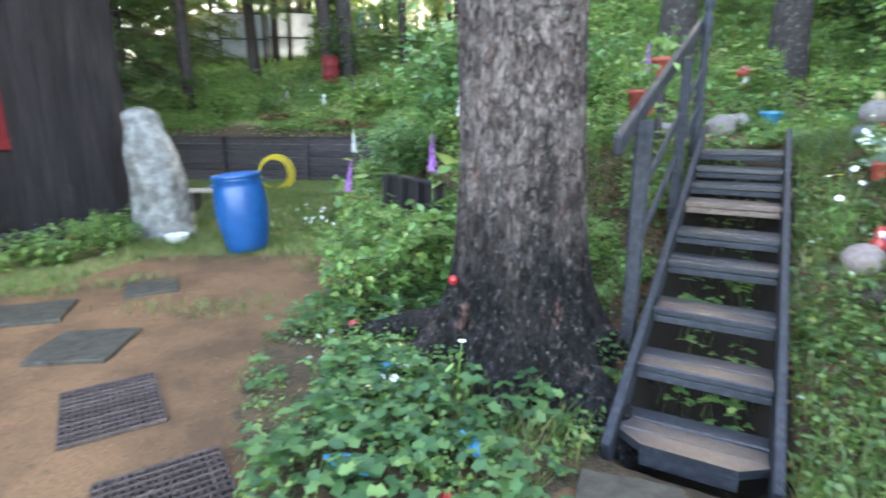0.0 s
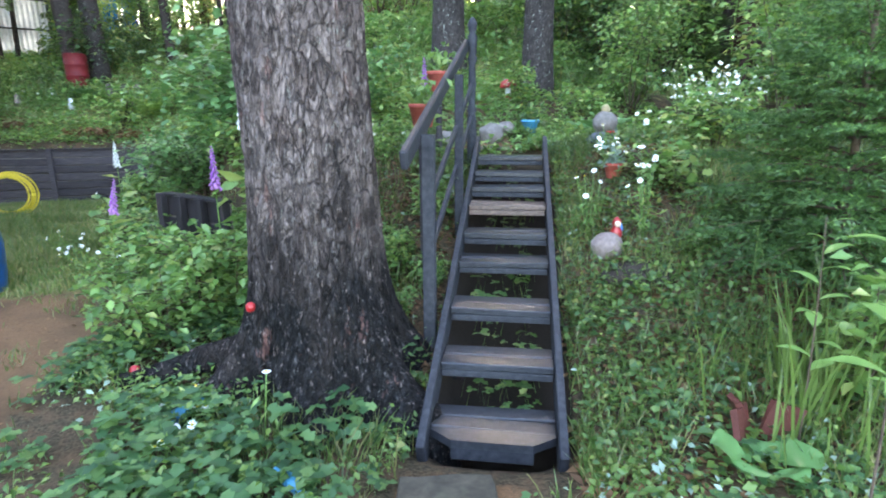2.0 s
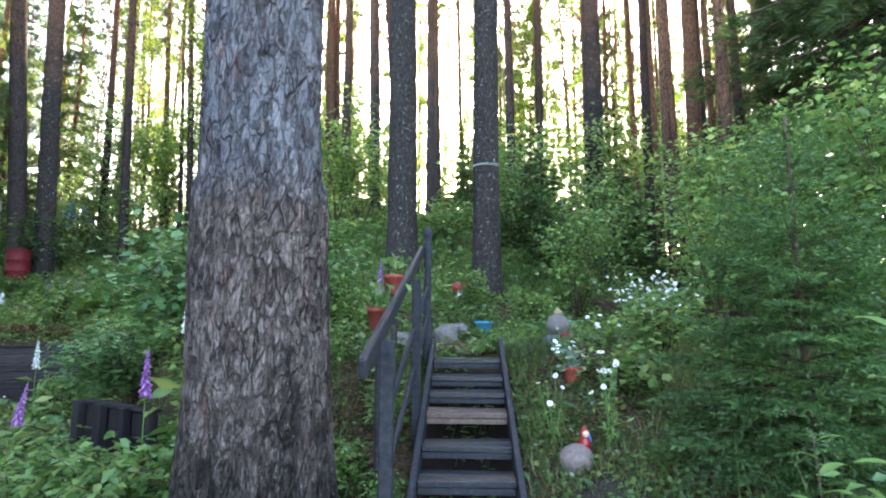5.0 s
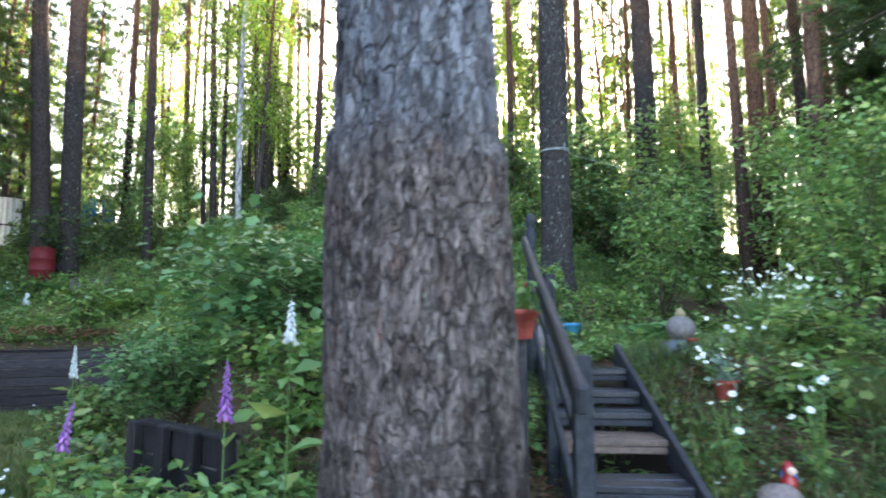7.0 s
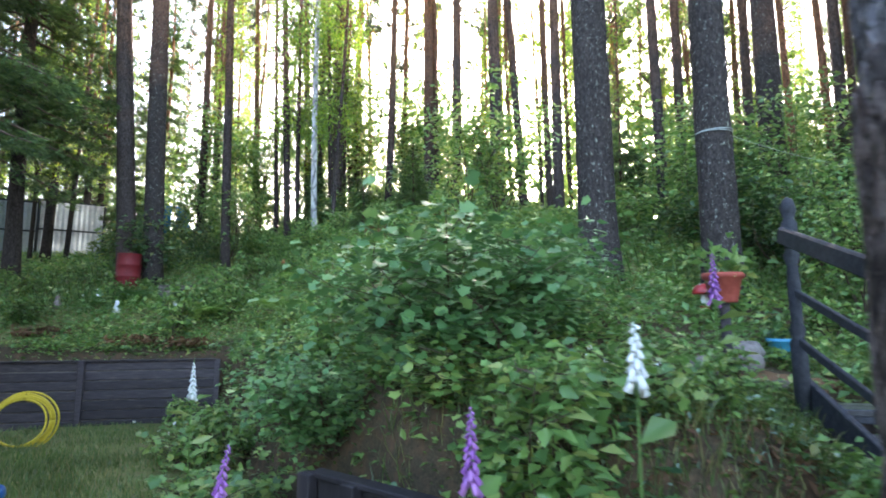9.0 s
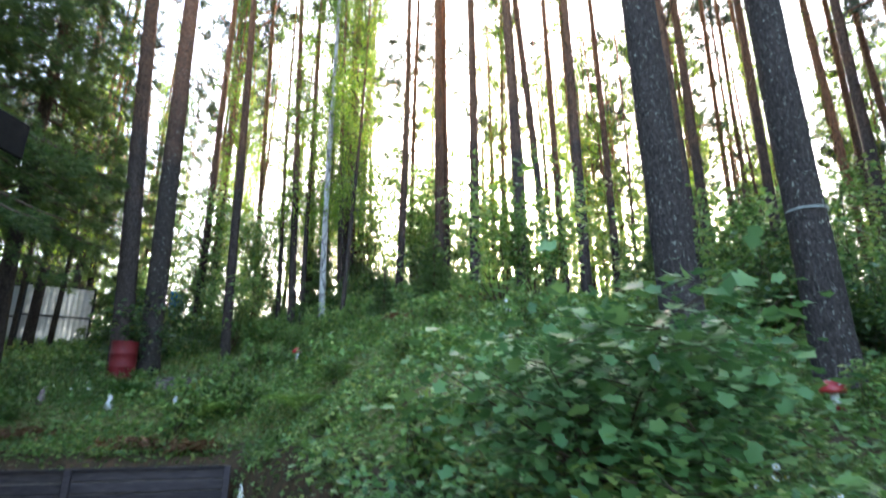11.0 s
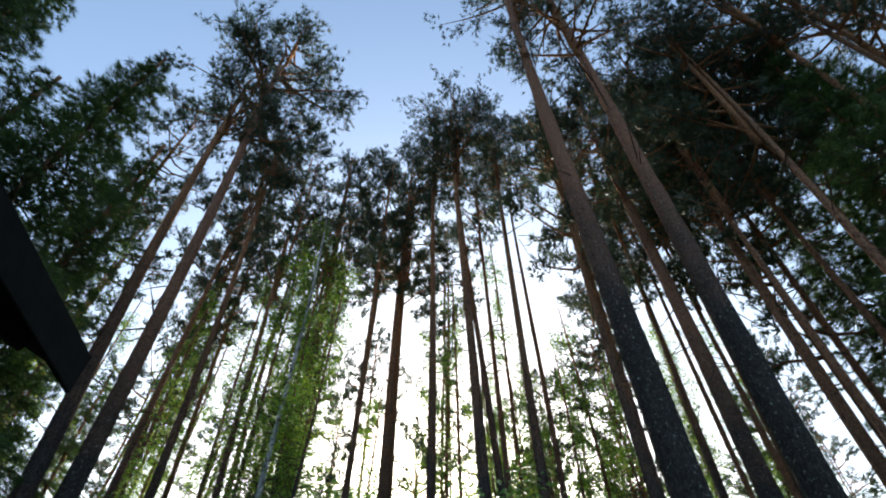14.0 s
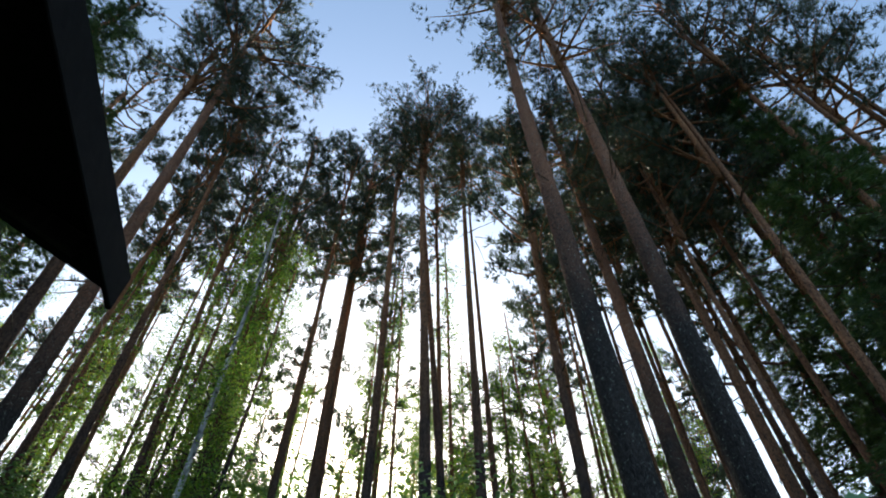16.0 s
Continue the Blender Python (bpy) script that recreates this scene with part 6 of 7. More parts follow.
# ---- flowers ----
def foxglove(x, y, top, mat, label, tilt=0.0, n=34, spike=0.34):
    z0 = z_at(x, y)
    h = top - z0
    ob = thing("foxglove", (x, y, z0), label, "flower", "foxgloves")
    rng = np.random.default_rng(int(abs(x * 91) + abs(y * 37)))
    s = np.linspace(0, 1, 8)
    part("stem", raw_mesh("foxglove_stem", *tube(np.stack([tilt * s * s, 0 * s, h * s], 1), 0.008 * (1 - 0.6 * s), 6)), M_LIGHT, ob)
    bits = []
    for k in range(n):
        u = k / n
        z = h - spike * (1 - u) - 0.02
        a = k * 2.4
        r = 0.10 * spike * (1 - u) + 0.010
        c = np.array([tilt * (z / h) ** 2, 0, z])
        q = np.stack([np.cos(a) * np.array([0.01, 0.5, 1.0]) * r, np.sin(a) * np.array([0.01, 0.5, 1.0]) * r, np.array([0.01, 0.0, -0.03]) * (1.2 - u)], 1)
        bits.append(tube(c + q, np.array([0.006, 0.011, 0.015]) * (1.1 - 0.65 * u), 7))
    tagged(part("bell_spike", raw_mesh("foxglove_bells", *join(*bits), True), mat, ob, "hanging flower bells"), kind="stuff")
    P = np.stack([0 * s, 0 * s, np.linspace(0.03, h - 0.4, 8).clip(0.02)], 1)
    a = rng.uniform(0, 6.28, 8)
    tagged(part("foliage", raw_mesh("foxglove_leaf", *leaf_blades(P, np.stack([np.cos(a), np.sin(a), 0.3 + 0 * a], 1), 0.22, 0.09, rng)), M_LIGHT, ob), kind="stuff")


PURPLE, WHITEF = "tall purple foxglove spike in bloom", "tall white foxglove spike in bloom"
foxglove(-0.10, 4.88, 1.40, M_PETAL_P, PURPLE)
foxglove(0.13, 4.12, 1.76, M_PETAL_W, WHITEF, n=20, spike=0.2)
foxglove(-1.14, 6.17, 1.05, M_PETAL_P, PURPLE, 0.1)
foxglove(-1.40, 8.63, 1.34, M_PETAL_W, WHITEF)
foxglove(2.0, 5.5, 2.22, M_PETAL_P, PURPLE)


def daisy_clump(x, y, size, heads, height, label="clump of white daisies with yellow centres", group="daisies"):
    z0 = z_at(x, y)
    ob = thing("daisy_clump", (x, y, z0), label, "flowers", group)
    rng = np.random.default_rng(int(abs(x * 53) + abs(y * 71)))
    stems, eyes, pet, lp = [], [], [], []
    for k in range(heads):
        px, py = rng.normal(size=2) * size * 0.5
        h = height * rng.uniform(0.7, 1.15)
        s = np.linspace(0, 1, 4)
        top = np.array([px, py, h + land(x + px, y + py) - z0])
        stems.append(tube(top * s[:, None] * np.array([1, 1, 1]) + 0 * s[:, None], np.full(4, 0.0035), 4))
        lp.append(top * rng.uniform(0.1, 0.8, (7, 1)) + rng.normal(size=(7, 3)) * 0.03)
        r = rng.uniform(0.018, 0.03)
        axis = unit(np.array([rng.normal() * 0.5 - 0.2, rng.normal() * 0.5 - 0.5, 0.8]))
        e1 = unit(np.cross(axis, [0.3, 0.8, 0.1]))
        e2 = np.cross(axis, e1)
        m = 14
        a = np.linspace(0, 2 * np.pi, m, endpoint=False)
        dirs = np.cos(a)[:, None] * e1 + np.sin(a)[:, None] * e2
        side = -np.sin(a)[:, None] * e1 + np.cos(a)[:, None] * e2
        V = np.stack([top + dirs * r * 0.2, top + dirs * r * 0.75 + side * r * 0.2, top + dirs * r * 1.05, top + dirs * r * 0.75 - side * r * 0.2], 1).reshape(-1, 3)
        q = np.arange(m)[:, None] * 4
        pet.append((V, np.concatenate([q + np.array([[0, 1, 2]]), q + np.array([[0, 2, 3]])], 1).reshape(-1, 3)))
        eyes.append(tube(np.stack([top - axis * 0.003, top + axis * 0.008]), [r * 0.32, r * 0.2], 8))
    lp = np.concatenate(lp)
    lp[:, 2] = np.maximum(lp[:, 2], 0.01)
    for nm, bits, mat in (("stalkwork", stems, M_LIGHT), ("petal_ring", pet, M_PETAL_W), ("centre", eyes, M_YELLOW)):
        tagged(part(nm, raw_mesh("daisy_" + nm, *join(*bits)), mat, ob), kind="stuff")
    d = rng.normal(size=lp.shape)
    tagged(part("foliage", raw_mesh("daisy_leaf", *leaf_blades(lp, d, 0.08, 0.02, rng)), M_LIGHT, ob), kind="stuff")


daisy_clump(5.4, 5.0, 0.55, 60, 0.75, "large clump of white daisies on the bank")
daisy_clump(6.0, 5.4, 0.5, 50, 0.7, "large clump of white daisies on the bank")
daisy_clump(5.1, 4.4, 0.3, 16, 0.5)
daisy_clump(3.35, 4.15, 0.2, 10, 0.3)
daisy_clump(2.95, 3.2, 0.16, 9, 0.6)
daisy_clump(2.7, 3.55, 0.16, 5, 0.5)
daisy_clump(4.3, 4.6, 0.4, 10, 0.3)
daisy_clump(-0.35, 2.55, 0.12, 6, 0.16)
daisy_clump(-0.3, 2.8, 0.1, 4, 0.18)
daisy_clump(0.05, 2.55, 0.06, 1, 0.38, "single white flower before the old tree")
daisy_clump(-1.6, 6.9, 0.5, 10, 0.18)
daisy_clump(-2.0, 7.8, 0.4, 6, 0.2)
daisy_clump(-1.75, 11.6, 0.5, 8, 0.35)
daisy_clump(1.6, 6.2, 0.4, 14, 0.2)
daisy_clump(0.8, 17.5, 0.5, 12, 0.3)
daisy_clump(-4.2, 17.3, 0.5, 8, 0.4)


# ---- pots, stones and garden figures ----
def flower_pot(x, y, z, size, mat, leafmat, label):
    ob = thing("flower_pot", (x, y, z), label, "pot", "flower pots")
    k = size
    part("pot", lathe([(0.075 * k, 0), (0.08 * k, 0.01 * k), (0.11 * k, 0.15 * k), (0.125 * k, 0.155 * k), (0.128 * k, 0.19 * k), (0.11 * k, 0.19 * k), (0.1 * k, 0.165 * k), (0, 0.165 * k)], 24), mat, ob)
    rng = np.random.default_rng(int(abs(x) * 100))
    P = np.stack([rng.normal(size=90) * 0.07 * k, rng.normal(size=90) * 0.07 * k, 0.16 * k + np.abs(rng.normal(size=90)) * 0.10 * k], 1)
    tagged(part("foliage", raw_mesh("pot_leaf", *leaf_blades(P, rng.normal(size=P.shape) + np.array([0, 0, 0.5]), 0.09 * k, 0.05 * k, rng)), leafmat, ob), kind="stuff")
    return ob


def stump(x, y, top, r):
    z0 = z_at(x, y)
    ob = thing("pot_stand", (x, y, z0), "dark wooden stake carrying a flower pot by the railing", "plant stand", "pot stands")
    part("stake", lathe([(r * 1.2, -0.1), (r * 1.1, 0.08), (r, 0.2), (r, top - z0 - 0.01), (r * 0.94, top - z0)], 12, 0.02), M_FENCE, ob)


stump(1.42, 3.95, 1.52, 0.035)
flower_pot(1.42, 3.95, 1.52, 0.9, M_TERRA, M_LIGHT, "red clay flower pot with yellow-flowered greenery")
stump(2.2, 5.6, 1.86, 0.035)
flower_pot(2.2, 5.6, 1.86, 1.1, M_TERRA, M_LIGHT, "red clay flower pot with trailing greenery")
flower_pot(3.85, 6.45, z_at(3.85, 6.45), 1.0, M_CYAN, M_LEAF, "light blue plastic pot with green seedlings")
flower_pot(3.32, 4.05, z_at(3.32, 4.05), 0.75, M_TERRA, M_SILVER, "brown clay pot with silvery foliage and white flowers")


def stone(x, y, r, squash, seed, label, mat=None, lift=0.0):
    ob = thing("stone", (x, y, z_at(x, y) + lift + r * squash[2] * 0.7), label, "stone", "garden stones")
    part("body", blob(r, squash, 0.22, seed), mat or M_STONE, ob)
    return ob


stone(3.2, 6.3, 0.16, (1, 0.8, 0.9), 1, "rounded brown boulder at the top of the stairs")
stone(3.5, 6.5, 0.13, (1, 0.9, 0.8), 2, "rounded grey boulder at the top of the stairs")
stone(2.45, 6.05, 0.14, (1, 0.8, 0.8), 3, "rounded grey boulder beside the flower pot")
stone(2.75, 6.35, 0.10, (1.2, 0.9, 0.8), 4, "small grey stone in the sand")
stone(2.9, 5.75, 0.2, (1.3, 0.8, 0.15), 5, "flat pale stone at the head of the stairs", M_SLAB)
stone(1.3, 5.9, 0.25, (1.2, 0.9, 0.3), 6, "flat pale stone among low plants")


def stone_figure():
    """Two stacked stones with a small cap, painted as a garden figure."""
    x, y = 3.82, 4.85
    ob = thing("garden_figure", (x, y, z_at(x, y) - 0.06), "stacked stone garden figure with a pale cap and dark base", "garden figure")
    bm = blob(0.125, (1.1, 1, 0.95), 0.08, 11)
    bmesh.ops.translate(bm, vec=(0, 0, 0.30), verts=bm.verts)
    part("figure", bm, M_STONE, ob)
    part("base", blob(0.17, (1.15, 1, 0.65), 0.12, 12), M_DARKSTONE, ob, "dark base stone", Matrix.Translation((0, 0, 0.1)))
    part("cap", lathe([(0.042, 0.0), (0.05, 0.025), (0.035, 0.06), (0.012, 0.085)], 14), M_STRAW, ob, "pale cap", Matrix.Translation((0, 0, 0.405)))
    board("band", (0.12, 0.05, 0.03), Matrix.Translation((-0.02, -0.15, 0.2)), M_REDTOY, ob, "red band", 0.01)


stone_figure()


def gnome():
    x, y = 2.72, 3.26
    z0 = z_at(x, y)
    rock = thing("stone", (x - 0.06, y, z0 + 0.05), "round pinkish stone carrying a small gnome", "stone", "garden stones")
    part("body", blob(0.118, (1.05, 1, 0.9), 0.1, 15), M_PINKSTONE, rock)
    ob = thing("garden_gnome", (x + 0.02, y, z0 + 0.11), "small painted gnome figure in red and blue on a stone", "garden figure")
    bm = lathe([(0.055, 0.0), (0.065, 0.03), (0.06, 0.08), (0.035, 0.12), (0.045, 0.15), (0.04, 0.19), (0.03, 0.20), (0.015, 0.225)], 16)
    ob.scale = (0.72, 0.72, 0.72)
    part("figure", bm, M_REDTOY, ob)
    part("coat", lathe([(0.05, 0), (0.06, 0.03), (0.045, 0.1)], 14), M_GNOME_BLUE, ob, "blue painted coat", Matrix.Translation((0.03, 0.02, 0.05)))
    part("face", blob(0.036, (1, 1, 1), 0.05, 3, 2), M_SKIN, ob, "pale painted face", Matrix.Translation((-0.012, -0.03, 0.155)))


gnome()


def toadstool(x, y, size, label):
    ob = thing("toadstool_figure", (x, y, z_at(x, y)), label, "garden figure", "toadstools")
    k = size
    part("stalk", lathe([(0.08 * k, 0), (0.075 * k, 0.08 * k), (0.06 * k, 0.2 * k), (0.055 * k, 0.3 * k)], 18), M_WHITE, ob)
    cap = part("cap", lathe([(0.05 * k, 0.27 * k), (0.18 * k, 0.27 * k), (0.19 * k, 0.30 * k), (0.16 * k, 0.38 * k), (0.09 * k, 0.44 * k), (0.01 * k, 0.455 * k)], 24), M_REDTOY, ob, "red cap with white spots")
    for i in range(9):
        a = i * 2.4
        r, z = (0.155, 0.375) if i % 2 else (0.09, 0.435)
        part("spot", blob(0.022 * k, (1, 1, 0.5), 0.05, i, 1), M_WHITE, cap, m=Matrix.Translation((r * k * math.cos(a), r * k * math.sin(a), z * k)))
    part("red_foot", lathe([(0.085 * k, 0.02 * k), (0.09 * k, 0.06 * k), (0.08 * k, 0.1 * k)], 18), M_REDTOY, ob, "red painted band")


toadstool(4.1, 7.55, 0.7, "red-capped toadstool garden figure beside a pine")
toadstool(0.22, 18.0, 0.75, "red and white toadstool garden figure on the terrace")


def small_figures():
    spots = ((-3.54, 16.8, M_WHITE, "small white goose-like garden figure on the terrace"), (-2.35, 16.6, M_WHITE, "small white garden figure by the fern"), (1.5, 13.6, M_WHITE, "small white garden figure among low plants"),
             (-4.81, 17.3, M_PINKSTONE, "small brown clay garden figure on the terrace"), (5.2, 17.6, M_WHITE, "small white garden figure far up the slope"), (3.1, 12.4, M_WHITE, "small white garden figure among low plants"))
    for i, (x, y, mat, label) in enumerate(spots):
        ob = thing("garden_figure", (x, y, z_at(x, y)), label, "garden figure", "terrace figures")
        part("figure", lathe([(0.06, 0), (0.085, 0.04), (0.09, 0.11), (0.055, 0.18), (0.04, 0.21), (0.05, 0.25), (0.035, 0.29), (0.008, 0.31)], 16, 0.03, i), mat, ob)
    crate = thing("wooden_crate", (-2.42, 17.7, z_at(-2.42, 17.7)), "low weathered slatted crate on the terrace", "crate")
    for k in range(4):
        board("slat", (0.8, 0.025, 0.06), Matrix.Translation((0, -0.25, 0.05 + 0.08 * k)), M_TIMBER, crate)
        board("slat", (0.8, 0.10, 0.025), Matrix.Translation((0, -0.18 + 0.13 * k, 0.36)), M_TIMBER, crate)
    for s in (-0.36, 0.36):
        board("corner_post", (0.05, 0.5, 0.34), Matrix.Translation((s, 0, 0.17)), M_TIMBER, crate)


small_figures()


def bed_toys():
    """Coloured caps and bottles set into the strawberry bed."""
    def cap(x, y, z, mat, label, r=0.035):
        r *= 0.7
        ob = thing("bottle_cap", (x, y, z), label, "toy", "bed ornaments")
        part("body", lathe([(r, 0), (r * 1.05, 0.006), (r * 1.05, 0.03), (r * 0.9, 0.036), (r * 0.5, 0.045)], 16), mat, ob, m=Matrix.Rotation(0.5, 4, "X"))

    def bottle(x, y, mat, turn, label):
        ob = thing("plastic_bottle", (x, y, z_at(x, y) + 0.07), label, "bottle", "bed ornaments")
        part("body", lathe([(0.03, 0), (0.035, 0.01), (0.035, 0.14), (0.03, 0.17), (0.013, 0.2), (0.013, 0.225)], 16), mat, ob, m=Matrix.Rotation(turn, 4, "Z") @ Matrix.Rotation(radians(80), 4, "Y"))
    cap(-0.62, 3.42, 0.12, M_REDTOY, "red plastic cap on the charred root", 0.04)
    cap(0.05, 2.98, 0.57, M_REDTOY, "red plastic cap stuck on the charred bark", 0.035)
    cap(-0.05, 2.45, 0.1, M_REDTOY, "red plastic ornament among strawberry leaves", 0.05)
    cap(0.0, 1.75, 0.07, M_REDTOY, "red plastic ornament among strawberry leaves", 0.04)
    bottle(-0.4, 2.85, M_CYAN, 0.5, "light blue plastic bottle in the strawberry bed")
    bottle(0.2, 1.98, M_CYAN, 2.2, "light blue plastic bottle in the strawberry bed")
    bottle(-0.5, 3.3, M_CYAN, 1.2, "light blue plastic bottle in the strawberry bed")
    bottle(-0.3, 1.95, M_CYAN, 3.0, "light blue plastic bottle in the strawberry bed")
    cap(-4.05, 5.7, 0.2, M_REDTOY, "red plastic ornament in the cabin border", 0.05)


bed_toys()


# ---- bottom of the bank: iris, broken brick, broad leaves ----
def iris_clump(x, y, n, height, label):
    ob = thing("iris_clump", (x, y, z_at(x, y)), label, "plant", "iris clumps")
    rng = np.random.default_rng(int(abs(x) * 31))
    px, py = x + rng.normal(size=n) * 0.2, y + rng.normal(size=n) * 0.16
    V, F = blades(px, py, height, 0.007, rng, 0.3)
    V = V - np.array([x, y, z_at(x, y)])
    for k in range(n):
        part("leaf", raw_mesh("iris_leaf", V[5 * k:5 * k + 5], F[:3]), M_GRASS, ob)


iris_clump(2.5, 1.5, 80, 0.6, "clump of upright sword-shaped iris leaves")
iris_clump(2.85, 1.65, 80, 0.6, "clump of upright sword-shaped iris leaves")
iris_clump(-1.6, 12.6, 30, 0.5, "clump of tall grassy leaves at the wall's foot")


def shards():
    for i, (x, y, tx, ty, tz) in enumerate(((2.12, 1.55, 70, 10, 20), (2.2, 1.62, 60, 0, 65), (2.3, 1.5, 80, 20, -30))):
        ob = thing("brick_shard", (x, y, z_at(x, y) + 0.10), "broken red clay shard standing in the bed", "brick", "brick shards")
        bm = bmesh.new()
        bmesh.ops.create_cube(bm, size=1.0)
        bmesh.ops.scale(bm, vec=(0.13, 0.22, 0.03), verts=bm.verts)
        bmesh.ops.subdivide_edges(bm, edges=bm.edges[:], cuts=3, use_grid_fill=True)
        for v in bm.verts:
            v.co += Vector((noise.noise(v.co * 9 + Vector((i, 0, 0))), noise.noise(v.co * 9 + Vector((0, i, 0))), 0)) * 0.03
        part("body", bm, M_SHARD, ob, m=pose(0, 0, 0, tx, ty, tz))


shards()


def broad_plant(x, y, n, size, label):
    ob = thing("broad_leaf_plant", (x, y, z_at(x, y)), label, "plant", "broad-leaved plants")
    rng = np.random.default_rng(int(abs(x) * 77))
    for k in range(n):
        a = k * 2.4
        s, w = np.linspace(0, 1, 7), np.array([0.04, 0.3, 0.46, 0.5, 0.44, 0.28, 0.02])
        L = size * rng.uniform(0.75, 1.15)
        out, up = L * (0.35 + 0.65 * s), L * (0.45 + 0.75 * s - 0.55 * s * s)
        rows = []
        for v in (-1, -0.5, 0, 0.5, 1):
            rows.append(np.stack([np.cos(a) * out - np.sin(a) * v * w * L, np.sin(a) * out + np.cos(a) * v * w * L, up + abs(v) * 0.06 * L + 0.01 * np.sin(9 * s + k)], 1))
        V = np.concatenate(rows)
        F = [(r * 7 + i, r * 7 + i + 1, (r + 1) * 7 + i + 1, (r + 1) * 7 + i) for r in range(4) for i in range(6)]
        part("leaf", raw_mesh("broad_leaf", V, F, True), M_CURRANT, ob)


broad_plant(2.05, 1.38, 7, 0.2, "plant with big rounded glossy leaves by the shards")
broad_plant(4.55, 5.8, 9, 0.33, "hosta-like plant with big pale leaves behind the figure")
broad_plant(4.2, 5.6, 8, 0.3, "hosta-like plant with big pale leaves behind the figure")
broad_plant(-3.3, 17.5, 9, 0.4, "plant with big dark leaves near the red drum")


def tall_shoot(x, y, height, n, leaf, lean, label):
    """A thin upright stem with long pointed leaves in a spiral."""
    ob = thing("sapling_shoot", (x, y, z_at(x, y)), label, "plant", "tall shoots")
    rng = np.random.default_rng(int(x * 131))
    s = np.linspace(0, 1, 9)
    stem = np.stack([lean[0] * s ** 2, lean[1] * s ** 2, height * s], 1)
    part("stem", raw_mesh("shoot_stem", *tube(stem, 0.006 * (1 - 0.6 * s), 6), True), M_TWIG, ob)
    for k in range(n):
        u = 0.35 + 0.65 * (k + 0.5) / n
        c = np.array([np.interp(u, s, stem[:, i]) for i in range(3)])
        a, L = k * 2.4 + rng.normal() * 0.2, leaf * rng.uniform(0.75, 1.15) * (1.15 - 0.5 * u)
        t, w = np.linspace(0, 1, 7), np.array([0.02, 0.12, 0.19, 0.2, 0.16, 0.09, 0.01])
        out, up = L * t, L * (0.55 * t - 0.55 * t * t) + 0.3 * L * t * u
        rows = [np.stack([np.cos(a) * out - np.sin(a) * v * w * L, np.sin(a) * out + np.cos(a) * v * w * L, up + abs(v) * 0.04 * L], 1) + c for v in (-1, 0, 1)]
        F = [(r * 7 + i, r * 7 + i + 1, (r + 1) * 7 + i + 1, (r + 1) * 7 + i) for r in range(2) for i in range(6)]
        part("leaf", raw_mesh("shoot_leaf", np.concatenate(rows), F, True), M_LIGHT, ob)


tall_shoot(2.32, 1.42, 1.12, 11, 0.17, (-0.03, 0.02), "slender shoot with long pointed bright green leaves")
tall_shoot(2.0, 0.95, 1.72, 13, 0.2, (-0.06, 0.05), "tall shoot with long pointed bright green leaves")
tall_shoot(2.55, 1.15, 0.95, 10, 0.18, (0.05, 0.08), "slender shoot with long pointed bright green leaves")


def soil_patch(x, y, r):
    ob = thing("soil_patch", (x, y, z_at(x, y) - 0.05), "dug patch of dark bare soil round a flower", "soil", kind="structure")
    part("mound", blob(r, (1.2, 0.9, 0.32), 0.3, 21), M_SOIL, ob)


soil_patch(2.75, 2.95, 0.26)
soil_patch(3.9, 3.7, 0.25)


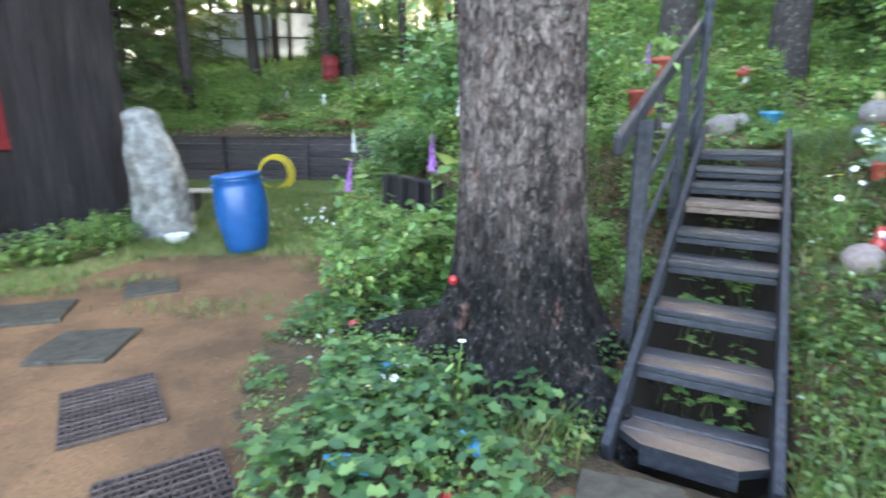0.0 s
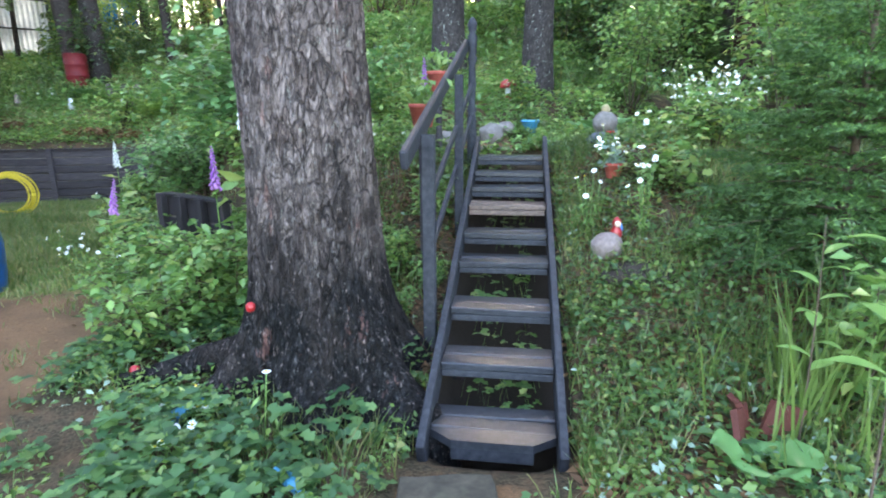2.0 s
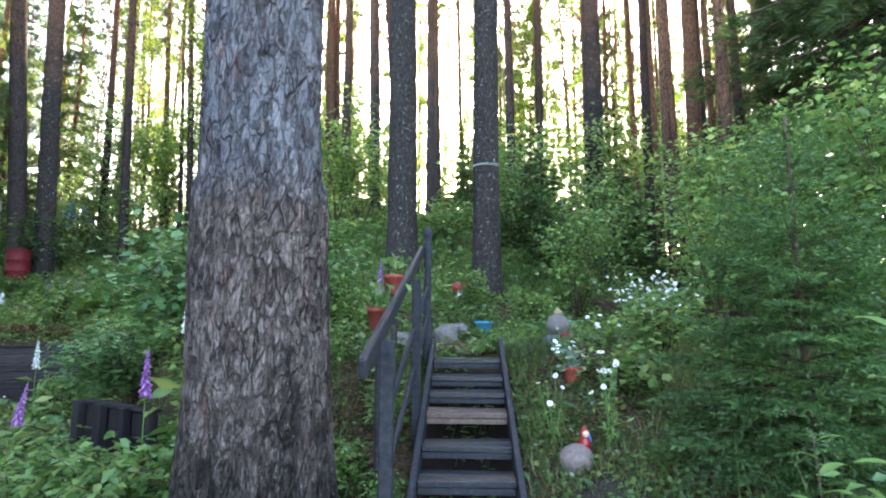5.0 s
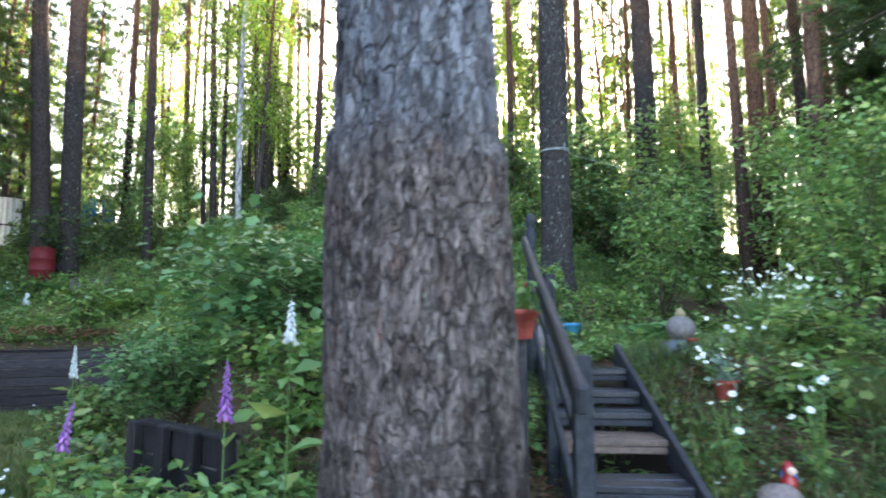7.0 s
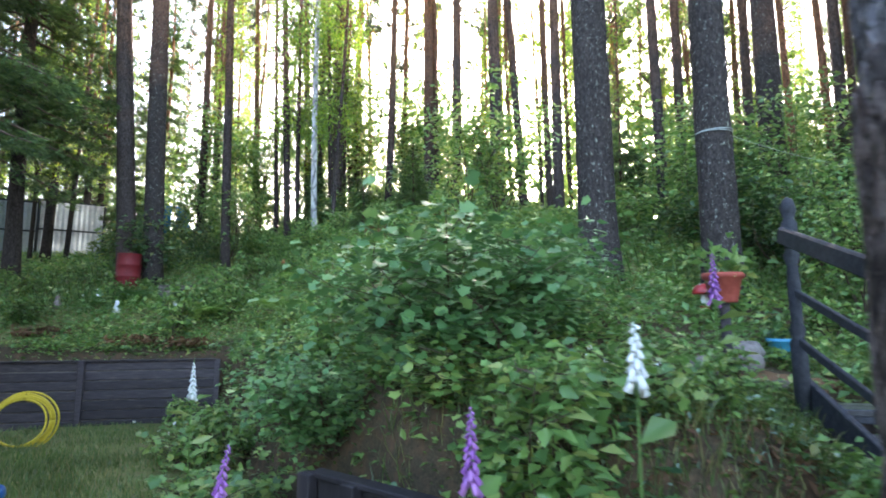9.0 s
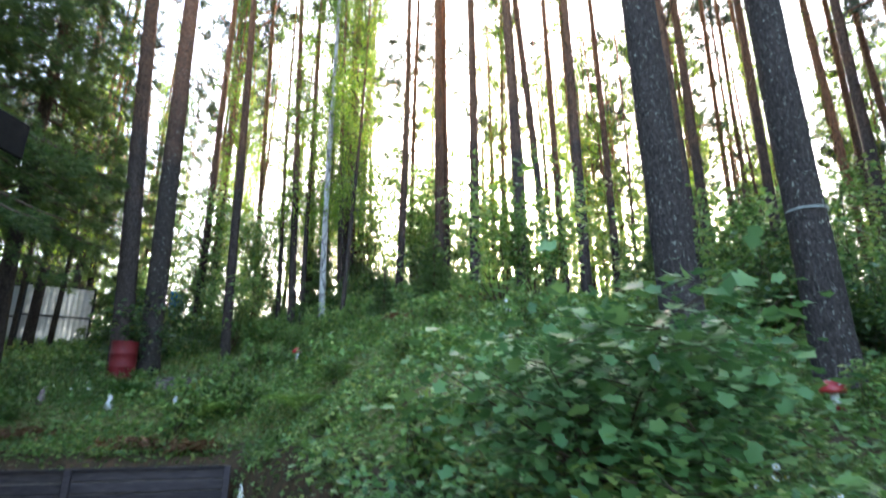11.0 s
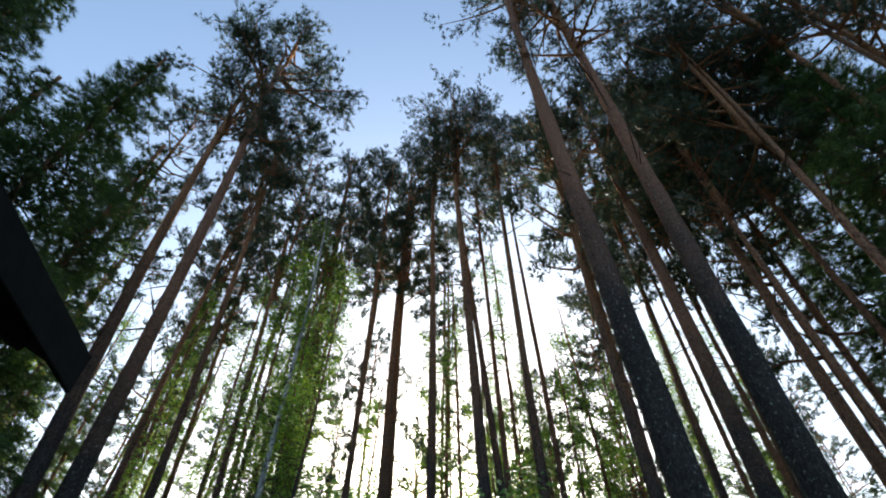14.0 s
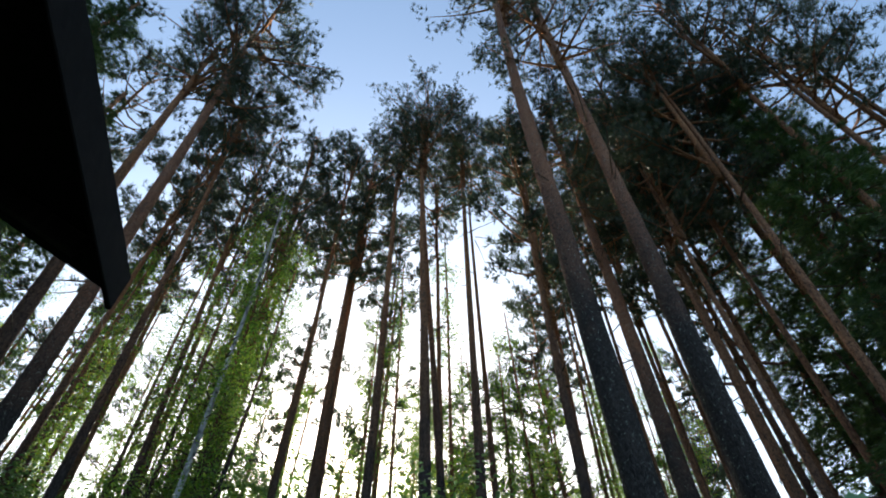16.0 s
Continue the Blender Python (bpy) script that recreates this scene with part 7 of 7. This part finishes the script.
# ---- rope, far fence and net ----
def rope():
    ob = thing("clothesline", (4.82, 7.9, 4.2), "pale rope wound round a pine and stretched to another", "rope")
    for k in range(2):
        a = np.linspace(0, 2 * np.pi, 30)
        R = 0.225
        part("loop", raw_mesh("rope_loop", *tube(np.stack([np.cos(a) * R, np.sin(a) * R, 0.02 * k + 0.015 * np.sin(a + k)], 1), np.full(30, 0.0055), 6), True), M_ROPE, ob)
    s = np.linspace(0, 1, 24)
    end = np.array([12.3 - 4.82, 9.4 - 7.9, 0.75])
    start = np.array([0.22, -0.05, 0.0])
    pts = start + (end - start) * s[:, None]
    pts[:, 2] -= 0.5 * 4 * s * (1 - s) * 0.4
    part("line", raw_mesh("rope_line", *tube(pts, np.full(24, 0.0035), 6), True), M_ROPE, ob)


rope()


def sheet_fence():
    ob = thing("sheet_fence", (-6.5, 29.5, z_at(-6.5, 29.5)), "white sheet-metal fence panels on dark frames beyond the spruces", "fence")
    turn = 0.2
    along = Vector((-math.cos(turn), -math.sin(turn), 0))
    for i in range(3):
        for j in range(2):
            c = along * (1.15 + 2.3 * i) + Vector((0, 0, 0.55 + 1.2 * j - 0.12 * i))
            bm = bmesh.new()
            n = 24
            V = [[bm.verts.new((-1.12 + 2.24 * k / n, 0.03 * (k % 2), z)) for k in range(n + 1)] for z in (-0.58, 0.58)]
            for k in range(n):
                bm.faces.new((V[0][k], V[0][k + 1], V[1][k + 1], V[1][k]))
            bmesh.ops.solidify(bm, geom=bm.faces[:], thickness=0.01)
            part("panel", bm, M_SHEETMETAL, ob, m=Matrix.Translation(c) @ Matrix.Rotation(turn, 4, "Z"))
            board("rail", (2.3, 0.05, 0.07), Matrix.Translation(c + Vector((0, -0.05, 0.58))) @ Matrix.Rotation(turn, 4, "Z"), M_PAINT, ob)
        board("post", (0.09, 0.09, 3.0), Matrix.Translation(along * (2.3 * i) + Vector((0, -0.08, 0.9))), M_PAINT, ob)
    posts = 3
    net = thing("blue_net_fence", (-5.2, 31.0, z_at(-5.2, 31.0)), "blue mesh net hung between posts among the trees", "net")
    for i in range(posts):
        board("net_strip", (0.6, 0.03, 2.3), Matrix.Translation((0.8 * i, 0.1 * i, 1.2)), M_NET, net)
        board("post", (0.06, 0.06, 2.6), Matrix.Translation((0.8 * i - 0.38, 0.1 * i, 1.2)), M_PAINT, net)


sheet_fence()
